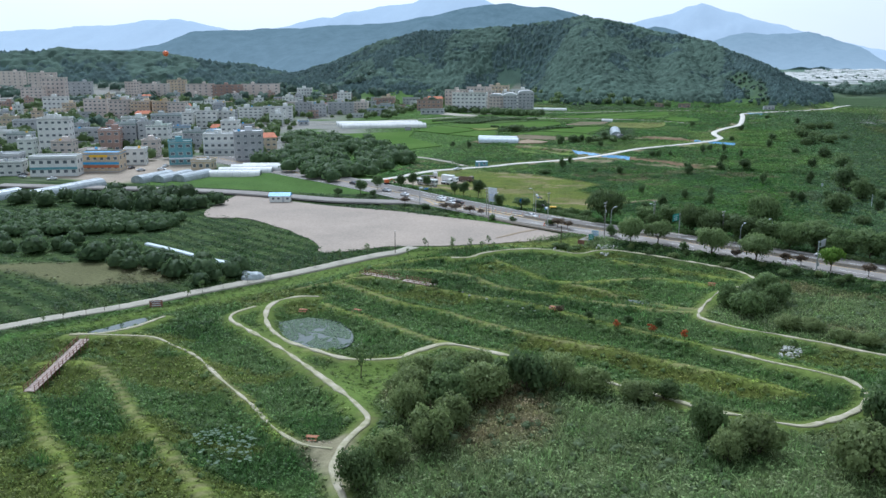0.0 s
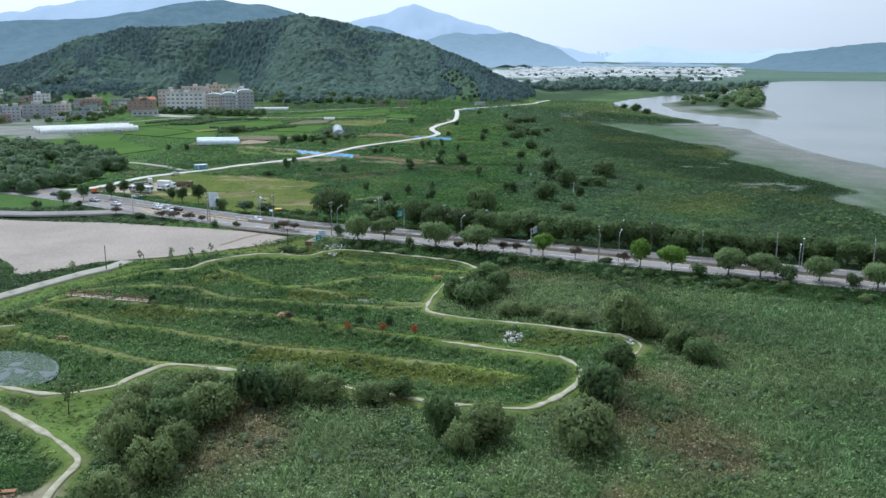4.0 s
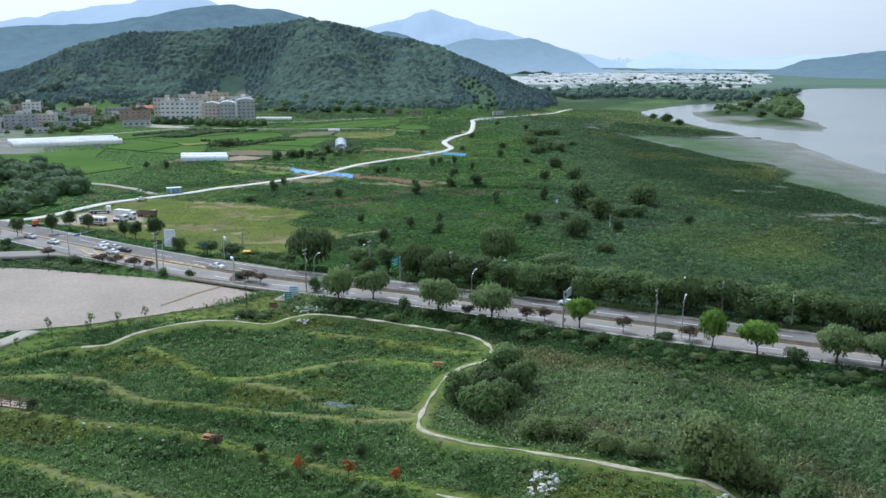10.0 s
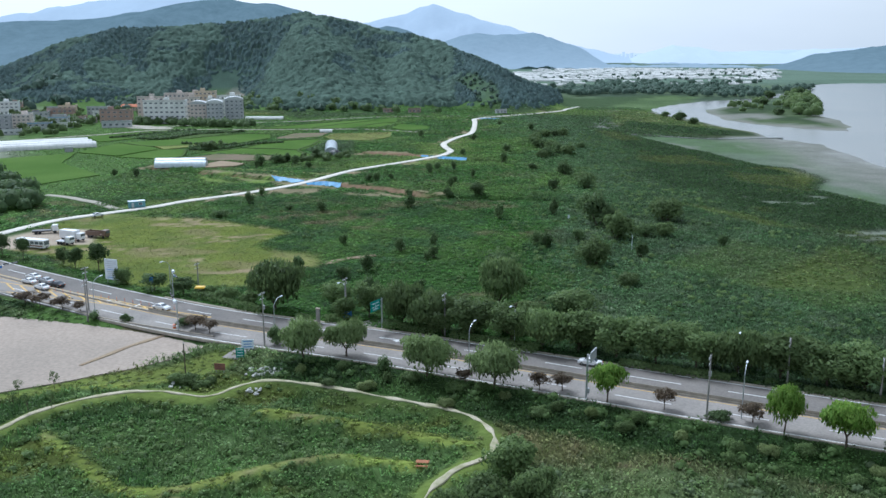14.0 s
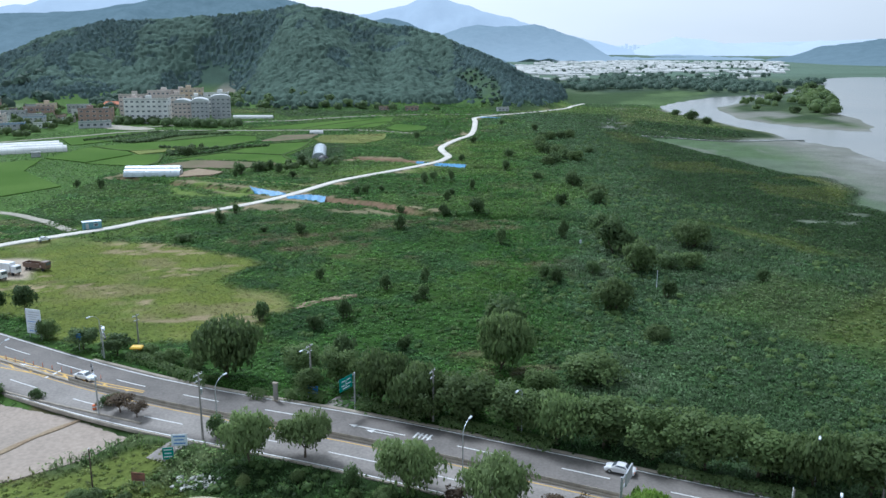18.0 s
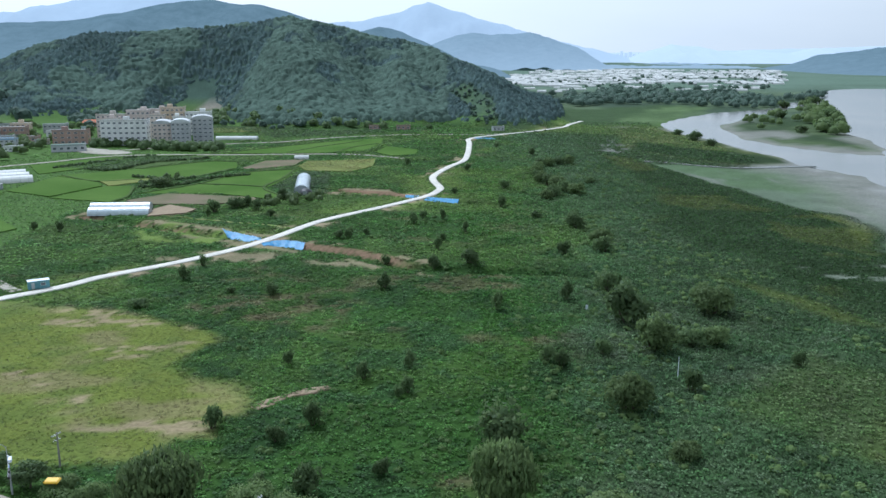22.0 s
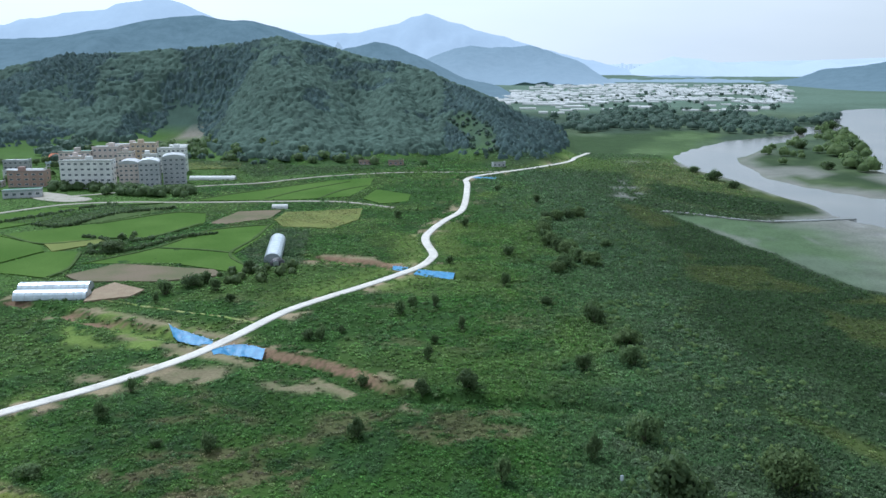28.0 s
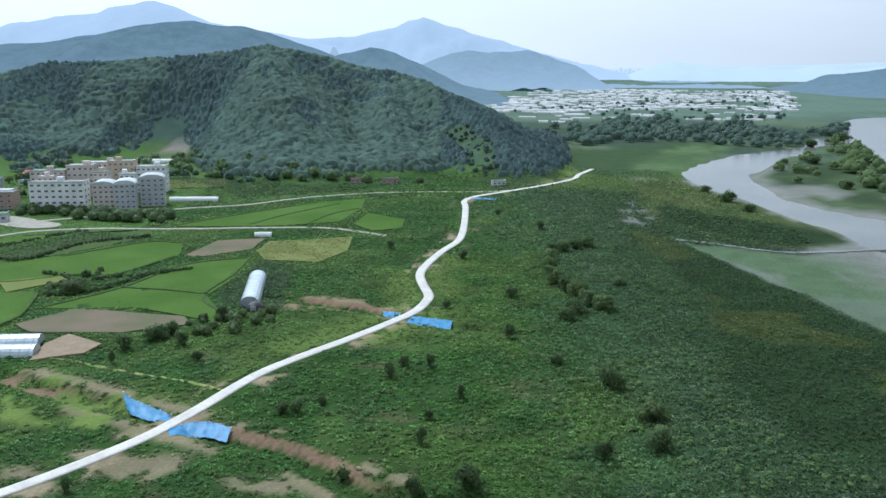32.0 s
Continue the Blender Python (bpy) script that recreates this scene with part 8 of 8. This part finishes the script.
hedge([(-52, 309.5), (-47.2, 306.8), (-40.2, 301.0), (-33, 296.5)], 3.2, 1.5, "clipped green hedge along the verge")
hedge([(-24, 291), (-21.5, 290)], 2.8, 1.4, "clipped green hedge beside a pillar")
hedge([(-18, 290), (-15, 290.4), (-11, 289.4)], 2.4, 1.6, "clipped green hedge behind a sign")
hedge([(-4.5, 286.6), (1, 284.2), (7.0, 281.2)], 3.0, 1.5, "clipped green hedge along the road")
hedge([(10, 280), (14.8, 277.6), (22.1, 273.8), (27, 271.2)], 2.8, 1.3, "clipped green hedge along the road")
hedge([(42, 264), (52, 259.2), (60, 256.2)], 2.4, 1.1, "low green hedge under the trees")
hedge([(72, 251), (84, 246), (96, 240.6)], 2.4, 1.1, "low green hedge under the trees")

# ---- vehicles ----


def wheels(root, xs, half, r):
    for x in xs:
        for s in (-1, 1):
            w = new("wheel")
            w.parent, w.location = root, (x, s * half, r)
            bm = bmesh.new()
            limb(bm, (0, -0.11, 0), (0, 0.11, 0), r, r, 14)
            bm.faces.new([v for v in bm.verts if v.co.y < 0][::-1])
            part("tyre", bm, M_TYRE, w)
            bm = bmesh.new()
            limb(bm, (0, -0.125, 0), (0, 0.125, 0), r * 0.55, r * 0.55, 12)
            part("rim", bm, M_STEEL, w)


def car(x, y, yaw, paint, label, z=None):
    c = thing("car", label, "car", pose(x, y, (road_z(x, y) if z is None else z), 0, 0, yaw), "parked cars")
    side = [(-2.2, 0.35), (-2.25, 0.75), (-2.0, 0.92), (-1.35, 0.98), (-0.75, 1.42), (0.45, 1.45), (1.15, 1.0), (2.0, 0.86), (2.25, 0.62), (2.25, 0.32)]
    bm = bmesh.new()
    rows = [[bm.verts.new((px, s * (0.88 if pz < 1.1 else 0.68), pz)) for px, pz in side] for s in (-1, 1)]
    bm.faces.new(rows[0][::-1])
    bm.faces.new(rows[1])
    for k in range(len(side)):
        j = (k + 1) % len(side)
        bm.faces.new((rows[0][k], rows[0][j], rows[1][j], rows[1][k]))
    bmesh.ops.recalc_face_normals(bm, faces=bm.faces)
    bmesh.ops.bevel(bm, geom=list(bm.edges), offset=0.06, segments=2, affect="EDGES")
    part("body", bm, M_PAINTS[paint], c)
    for name, q in (("windscreen", [(0.52, 1.42), (1.12, 1.02)]), ("rear_window", [(-0.82, 1.39), (-1.32, 1.0)])):
        (xa, za), (xb, zb) = q
        off = 0.03 if xa > 0 else -0.03
        bm = bmesh.new()
        bm.faces.new([bm.verts.new(v) for v in ((xa + off, -0.6, za + 0.03), (xa + off, 0.6, za + 0.03), (xb + off, 0.72, zb + 0.03), (xb + off, -0.72, zb + 0.03))])
        part(name, bm, M_GLASS, c)
    for s in (-1, 1):
        bm = bmesh.new()
        bm.faces.new([bm.verts.new(v) for v in ((-1.15, s * 0.86, 1.03), (0.95, s * 0.86, 1.03), (0.38, s * 0.72, 1.38), (-0.68, s * 0.72, 1.38))])
        part("side_window", bm, M_GLASS, c)
        box_part("headlight", c, M_SIGNWHITE, 2.2, s * 0.62, 0.6, 0.14, 0.36, 0.14, bevel=0.02)
        box_part("tail_light", c, M_PAINTS[4], -2.22, s * 0.66, 0.66, 0.1, 0.3, 0.16, bevel=0.02)
    wheels(c, (-1.35, 1.4), 0.8, 0.32)
    return c


car(-98, 321, 150, 0, "white saloon car waiting at the junction")
car(-99, 325.5, 150, 0, "white car waiting at the junction")
car(-92.3, 315.5, 150, 0, "white saloon car waiting on the hatching")
car(-94, 321.6, 150, 1, "silver hatchback car at the junction")
car(-89.6, 318, 150, 2, "black saloon car at the junction")
car(-57, 298.6, -27, 0, "white car before the stop line")
car(36, 263.6, 155, 0, "white saloon car driving on the far lane")
car(-117.5, 414, 48, 0, "white car stopped on the farm road", 0.34)
car(-116, 329, 150, 0, "white car on the main road")
car(-148, 351, 150, 2, "black car on the main road")
car(-127, 337, -30, 1, "silver car on the main road")
for k, (x, y) in enumerate(((-262, 372), (-270, 366), (-280, 372), (-255, 352), (-310, 330), (-315, 336), (-292, 329), (-268, 384))):
    car(x, y, 20 + 37 * k, k % 3, "car parked in the town yard", at_ground(x, y) + 0.02)


def truck(x, y, yaw, kind, paint, label, long=7.5):
    c = thing(kind, label, "truck", pose(x, y, at_ground(x, y) + 0.02, 0, 0, yaw))
    box_part("chassis", c, M_DARK, 0, 0, 0.55, long, 1.0, 0.3)
    if kind == "bus":
        box_part("body", c, M_PAINTS[paint], 0, 0, 0.45, long, 2.4, 2.5, bevel=0.15)
        for s in (-1, 1):
            for k in range(6):
                box_part("window", c, M_GLASS, -long / 2 + 1.0 + k * (long - 2) / 5, s * 1.2, 1.6, (long - 2) / 6.4, 0.04, 0.8)
            box_part("stripe", c, M_WOODRED, 0, s * 1.205, 0.9, long * 0.9, 0.02, 0.35)
        box_part("windscreen", c, M_GLASS, long / 2, 0, 1.4, 0.06, 2.0, 1.2)
    else:
        bm = bmesh.new()
        block(bm, long / 2 - 0.9, 0, 0.7, 1.8, 2.2, 2.0, 0.15)
        cab = part("cab", bm, M_PAINTS[0 if kind != "dump_truck" else 3], c)
        box_part("windscreen", cab, M_GLASS, long / 2 + 0.005, 0, 1.7, 0.05, 1.8, 0.75)
        if kind == "box_truck":
            box_part("cargo_box", c, M_PAINTS[paint], -1.0, 0, 0.86, long - 2.2, 2.4, 2.5, bevel=0.05)
        elif kind == "dump_truck":
            for sy in (-1.15, 1.15):
                box_part("side_board", c, M_PAINTS[paint], -1.0, sy, 0.86, long - 2.2, 0.1, 1.3)
            box_part("bed", c, M_PAINTS[paint], -1.0, 0, 0.86, long - 2.2, 2.2, 0.15)
            box_part("tail_board", c, M_PAINTS[paint], -long / 2 + 0.12, 0, 0.86, 0.1, 2.2, 1.3)
        else:
            box_part("flat_bed", c, M_PAINTS[paint], -1.0, 0, 0.86, long - 2.2, 2.3, 0.25)
            box_part("headboard", c, M_STEEL, long / 2 - 2.1, 0, 1.1, 0.1, 2.2, 1.1)
    wheels(c, (-long / 2 + 1.2, -long / 2 + 2.4, long / 2 - 1.1), 1.05, 0.45)
    return c


truck(-118, 365.5, -18, "bus", 0, "white bus with a dark red stripe parked on the earth lot", 10.5)
truck(-110.5, 371, -24, "flatbed_truck", 1, "small flatbed truck parked beside a bus", 6)
truck(-110.5, 376.5, -20, "box_truck", 0, "white box truck parked on the earth lot", 8.5)
truck(-104, 380.5, -18, "dump_truck", 3, "brown dump truck parked at the meadow's edge", 8)
truck(-124, 387, 20, "flatbed_truck", 2, "dark flatbed truck on the earth lot", 8)
e = thing("excavator", "small orange excavator at the road works", "excavator", pose(-134, 356.5, at_ground(-134, 356.5), 0, 0, 40))
for s in (-0.8, 0.8):
    box_part("track", e, M_TYRE, 0, s, 0, 2.6, 0.45, 0.6, bevel=0.12)
box_part("cab", e, M_PAINTS[4], -0.2, 0.2, 0.7, 1.8, 1.5, 1.5, bevel=0.1)
for a, b, r in (((0.6, -0.3, 1.2), (2.2, -0.3, 2.6), 0.16), ((2.2, -0.3, 2.6), (3.4, -0.3, 1.0), 0.12)):
    bm = bmesh.new()
    tube(bm, a, b, r, 6)
    part("boom", bm, M_PAINTS[4], e)
box_part("bucket", e, M_DARK, 3.5, -0.3, 0.4, 0.7, 0.6, 0.6, bevel=0.08)

# ---- buildings and stores beside the road ----
h = thing("site_hut", "small hut with a bright blue sheet roof on the lot", "hut", pose(-161.5, 307, 0.2, 0, 0, 16))
box_part("wall", h, M_CREAM, 0, 0, 0, 8.0, 4.2, 2.5)
bm = bmesh.new()
v = [bm.verts.new(q) for q in ((-4.4, -2.6, 2.5), (4.4, -2.6, 2.5), (4.4, 2.6, 2.5), (-4.4, 2.6, 2.5), (-4.4, 0, 3.7), (4.4, 0, 3.7))]
for q in ((0, 1, 5, 4), (1, 2, 5), (2, 3, 4, 5), (3, 0, 4), (3, 2, 1, 0)):
    bm.faces.new([v[k] for k in q])
part("roof", bm, M_BLUE, h)
box_part("door", h, M_STEEL, 1.5, -2.12, 0, 0.9, 0.06, 2.0)
for x in (-2.5, -0.4, 3.2):
    shared("window", WIN_FRAME, h, pose(x, -2.13, 1.5) @ Matrix.Diagonal((1.1, 1, 0.9, 1)))
h = thing("site_container", "pale blue site container beside the farm road", "container", pose(-110, 433.6, 0.1, 0, 0, 30))
box_part("body", h, M_TEAL, 0, 0, 0, 6.0, 2.5, 2.5, bevel=0.04)
box_part("roof", h, M_SIGNWHITE, 0, 0, 2.52, 6.2, 2.7, 0.12)
box_part("door", h, M_STEEL, -1.6, -1.27, 0.1, 0.9, 0.06, 2.0)
shared("window", WIN_FRAME, h, pose(1.2, -1.28, 1.5) @ Matrix.Diagonal((1.4, 1, 0.9, 1)))
h = thing("field_shed", "small dark field shed at the edge of a paddy", "shed", pose(-214, 616, 0, 0, 0, 20))
box_part("wall", h, M_GREY, 0, 0, 0, 4.5, 3.5, 2.4)
box_part("roof", h, M_ROOF, 0, 0, 2.42, 5.2, 4.2, 0.3)
bal = thing("advertising_balloon", "red round balloon on a tether over the town", "balloon", pose(-479, 700, 0))
bm = bmesh.new()
bmesh.ops.create_uvsphere(bm, u_segments=18, v_segments=12, radius=2.6, matrix=Matrix.Translation((0, 0, 55.8)))
part("envelope", bm, M_PAINTS[4], bal)
bm = bmesh.new()
tube(bm, (0, 0, 0), (0, 0, 53.3), 0.04, 4)
part("tether", bm, M_DARK, bal)

# ---- boardwalks ----


def boardwalk(a, b, width, z, label):
    """A low timber bridge: planks across two beams, posts and two rails on either side."""
    a, b = Vector((*a, 0)), Vector((*b, 0))
    d = b - a
    n = int(d.length / 0.34)
    root = thing("boardwalk", label, "boardwalk", pose(a.x, a.y, z, 0, 0, math.degrees(math.atan2(d.y, d.x))))
    me = bpy.data.meshes.new("plank")
    bm = bmesh.new()
    block(bm, 0, 0, 0, 0.29, width, 0.07)
    bm.to_mesh(me)
    bm.free()
    me.materials.append(M_PLANK)
    for k in range(n):
        shared("plank", me, root, pose(0.17 + k * d.length / n, 0, 0.01 * (k % 3)))
    for s in (-1, 1):
        box_part("beam", root, M_WOODRED, d.length / 2, s * width * 0.4, -0.22, d.length, 0.16, 0.2)
        for zz in (0.45, 0.95):
            box_part("rail", root, M_WOODRED, d.length / 2, s * width * 0.48, zz, d.length, 0.05, 0.08)
        k = 0
        while k * 1.9 < d.length:
            box_part("rail_post", root, M_WOODRED, k * 1.9 + 0.1, s * width * 0.48, -1.2, 0.11, 0.11, 2.3)
            k += 1
    return root


boardwalk((-111.8, 114.6), (-121.5, 141.1), 2.0, 0.95, "red-brown timber boardwalk with rails across reeds")
boardwalk((-86.5, 209.3), (-74.5, 206.2), 2.2, 0.75, "red-brown timber footbridge with rails")
boardwalk((-73.0, 205.6), (-63.6, 203.0), 2.2, 0.75, "red-brown timber footbridge with rails")


def picnic_table(x, y, yaw):
    t = thing("picnic_table", "orange-brown timber picnic table with two benches", "picnic table", pose(x, y, at_ground(x, y), 0, 0, yaw), "park tables")
    for k in range(4):
        box_part("top_board", t, M_WOOD, 0, -0.33 + 0.22 * k, 0.72, 1.9, 0.2, 0.06, bevel=0.01)
    for s in (-1, 1):
        box_part("bench_board", t, M_WOOD, 0, s * 0.85, 0.42, 1.9, 0.3, 0.06, bevel=0.01)
        for x_ in (-0.7, 0.7):
            bm = bmesh.new()
            limb(bm, (x_, s * 0.75, 0), (x_, s * 0.2, 0.72), 0.06, 0.06, 4)
            part("leg", bm, M_WOOD, t)
    for x_ in (-0.7, 0.7):
        box_part("cross_bar", t, M_WOOD, x_, 0, 0.36, 0.08, 1.9, 0.08)


for x, y, yaw in ((-55.9, 113.0, 10), (-75.1, 178.3, -15), (-30.6, 190.4, -18), (5.0, 224.0, -5), (-88, 176, 5)):
    picnic_table(x, y, yaw)

# ---- boulders ----
rock_rng = np.random.default_rng(12)
ROCKS = []
for k in range(5):
    bm = bmesh.new()
    bmesh.ops.create_icosphere(bm, subdivisions=2, radius=0.5)
    for v in bm.verts:
        v.co *= 0.75 + 0.5 * noise.noise(v.co * 2.3 + Vector((k * 7.1, 0, 0))) + 0.15 * noise.noise(v.co * 6)
        v.co.z *= 0.62
    me = bpy.data.meshes.new("boulder")
    bm.to_mesh(me)
    bm.free()
    me.materials.append(M_ROCK)
    ROCKS.append(me)


def rock_pile(x, y, n, rx, ry, size, label, yaw=0.0):
    for k in range(n):
        u, v = rock_rng.uniform(-1, 1, 2)
        a = math.radians(yaw)
        px, py = x + u * rx * math.cos(a) - v * ry * math.sin(a), y + u * rx * math.sin(a) + v * ry * math.cos(a)
        s = size * rock_rng.uniform(0.6, 1.3)
        o = new("boulder", ROCKS[k % 5])
        o.matrix_basis = pose(px, py, at_ground(px, py) + s * 0.16, rock_rng.uniform(-15, 15), rock_rng.uniform(-15, 15), rock_rng.uniform(0, 360)) @ Matrix.Diagonal((s, s, s, 1))
        tagged(o, label, "boulder", "park boulders")


rock_pile(20.0, 178.2, 46, 1.8, 4.2, 1.15, "pale angular boulder of a stone cascade", -18)
rock_pile(44.0, 172.6, 8, 0.8, 1.2, 0.9, "pale boulder beside the sand path")
rock_pile(-26, 261.5, 26, 3.2, 1.6, 1.3, "pale boulder of a heap beside the park gate", -10)
rock_pile(-25.8, 252.4, 8, 1.0, 0.8, 1.0, "pale boulder beside the path")
rock_pile(-12, 208, 12, 3.0, 1.5, 0.8, "pale stone at the edge of a small pond")
rock_pile(-39, 255.4, 7, 3.0, 1.0, 0.9, "pale boulder in a planted mound")
rock_pile(-67, 158, 6, 1.0, 2.0, 0.7, "pale stone at the edge of the lily pond")
for x, y in ((-52.6, 196.4), (-47.8, 194.9), (-46.2, 198.1), (-41.7, 196.4), (-36.8, 194.9), (-34.9, 189.7), (-31.5, 191.3), (-41.8, 192.0), (-55, 199), (-38, 191)):
    o = new("stone_seat", ROCKS[int(abs(x)) % 5])
    o.matrix_basis = pose(x, y, at_ground(x, y) + 0.12, 0, 0, x * 31) @ Matrix.Diagonal((0.8, 0.8, 0.7, 1))
    tagged(o, "small white stone seat along the grass path", "stone", "stone seats")
for k, (x, y, w, h) in enumerate([(-38.5, 256.5, 4, 1.8), (-36, 255.5, 3.4, 1.6), (-41, 256.5, 3, 1.4), (-34.6, 257, 2.6, 1.4)]):
    BUSHES.put(x, y, w * 1.2, h, k)

# ---- lily pads and pond plants ----
rng = np.random.default_rng(44)


def pads(poly, n, size, label, z):
    xs, ys = [p[0] for p in poly], [p[1] for p in poly]
    x, y = rng.uniform(min(xs), max(xs), n), rng.uniform(min(ys), max(ys), n)
    m = inside(x, y, poly) & (fbm(x, y, 5, 4) > 0.30)
    x, y = x[m], y[m]
    a = rng.uniform(0, 2 * np.pi, len(x))[:, None] + np.arange(6) * np.pi / 3
    r = size * rng.uniform(0.5, 1.3, (len(x), 1))
    v = np.stack([x[:, None] + np.cos(a) * r, y[:, None] + np.sin(a) * r, z + 0.04 * rng.random((len(x), 6))], -1).reshape(-1, 3)
    tagged(raw("lily_pads", v, np.arange(len(v)).reshape(-1, 6), M_PAD), label, "water lilies", kind="stuff")


pads(PONDS[0], 4600, 0.24, "pale lily pads covering the pond", -0.73)
pads([(-75, 109), (-71, 114), (-65, 112), (-61, 103), (-67, 100)], 260, 0.30, "blue-green lotus leaves in the reeds", 0.55)
pads(PONDS[1], 250, 0.22, "lily pads on a small pond", -0.73)

# ---- blue sheets over the ditch banks ----


def tarp(top, bottom, z_top, z_bot, label):
    """A plastic sheet draped from a bank's edge to its foot, with folds and an uneven hem."""
    a, b = curve_of(top, 0.6), curve_of(bottom, 0.6)
    n, m = 46, 10
    pick = lambda c, t: np.array([np.interp(t, np.linspace(0, 1, len(c)), c[:, k]) for k in (0, 1)]).T
    t = np.linspace(0, 1, n)
    A, B = pick(a, t), pick(b, t)
    rows = []
    for k in range(m):
        s = k / (m - 1)
        p = A * (1 - s) + B * s
        fold = 0.45 * (vnoise(p[:, 0], p[:, 1], 1.7, 5) - 0.5) + 0.2 * (vnoise(p[:, 0], p[:, 1] * 2, 0.9, 6) - 0.5)
        hem = 0.5 * (vnoise(p[:, 0] * 2, p[:, 1] * 2, 2, 8) - 0.5) * (k in (0, m - 1))
        z = z_top * (1 - s) + z_bot * s + fold * 0.8
        g_ = height(p[:, 0], p[:, 1]) + 0.10
        rows.append(np.c_[p[:, 0], p[:, 1] + hem, np.maximum(z, g_)])
    v = np.stack(rows)
    i = np.arange(m * n).reshape(m, n)
    f = np.stack([i[:-1, :-1], i[:-1, 1:], i[1:, 1:], i[1:, :-1]], -1).reshape(-1, 4)
    root = new("tarpaulin")
    tagged(root, label, "tarpaulin")
    sheet = raw("sheet", v.reshape(-1, 3), f, M_TARP, root, smooth=True)
    bm = bmesh.new()
    for k in range(0, n, 9):
        block(bm, v[0, k, 0], v[0, k, 1], v[0, k, 2] - 0.02, 0.4, 0.25, 0.18, 0.04)
    part("sandbag", bm, M_SIGNWHITE, root)


tarp([(-75, 518), (-70, 512.5), (-62, 506.5), (-56.5, 502.5)], [(-71, 509.5), (-68, 505.5), (-60, 500.5), (-55.5, 498)], 0.45, -1.1, "bright blue tarpaulin draped over the ditch bank")
tarp([(-54.5, 493), (-51, 497), (-45, 497.6), (-38.5, 494.5)], [(-53, 489.5), (-49, 491.5), (-44, 491.5), (-38.5, 489)], 0.45, -1.2, "bright blue tarpaulin draped over the ditch bank")
tarp([(-5, 598.5), (-2, 597.5), (1.5, 596)], [(-5, 592.5), (-2.5, 591), (1.2, 590)], 0.4, -0.6, "blue tarpaulin on the far ditch bank")
tarp([(6, 592.5), (12, 590), (21, 586.5)], [(4, 585), (10, 582), (20, 578)], 0.4, -0.7, "blue tarpaulin on the far ditch bank")
tarp([(39, 866), (48, 865), (56, 862)], [(39, 860), (48, 859), (56, 857)], 0.4, 0.1, "pale blue tarpaulin beside the farm road")
row = strip("row_cover", [(-166, 225), (-147, 217), (-134, 212), (-126, 209), (-118, 202), (-112, 199.5)], 1.8, M_FILM, 0.75, gap=2.0, crown=0.5)
tagged(row, "long low white plastic row cover in a field", "row cover")
h = thing("covered_heap", "rounded heap under pale plastic beside the trail", "heap", pose(-113.5, 198, 0, 0, 0, 30))
bm = bmesh.new()
bmesh.ops.create_uvsphere(bm, u_segments=16, v_segments=8, radius=1)
for v in bm.verts:
    v.co = Vector((v.co.x * 3.2, v.co.y * 2.2, max(v.co.z, -0.1) * 1.9 * (1 + 0.2 * noise.noise(v.co * 2))))
part("sheet", bm, M_FILMDK, h)
box_part("weight", h, M_KERB, 2.6, 0, 0.3, 0.5, 0.4, 0.3, bevel=0.05)
dirt = strip("dirt_track", [(-26, 345), (-22, 350), (-17, 354), (-12, 357)], 2.6, M_EARTH, 0.1, gap=1.5, wobble=0.5)
tagged(dirt, "short bare earth track in the weeds", "track", kind="structure")
path = strip("field_path", [(-118, 552), (-100, 545), (-82, 536), (-60, 527), (-46, 520)], 1.4, M_GRASSPATH, 0.1, gap=2.0, wobble=0.4)
tagged(path, "narrow trodden path along the field bank", "path", kind="structure")
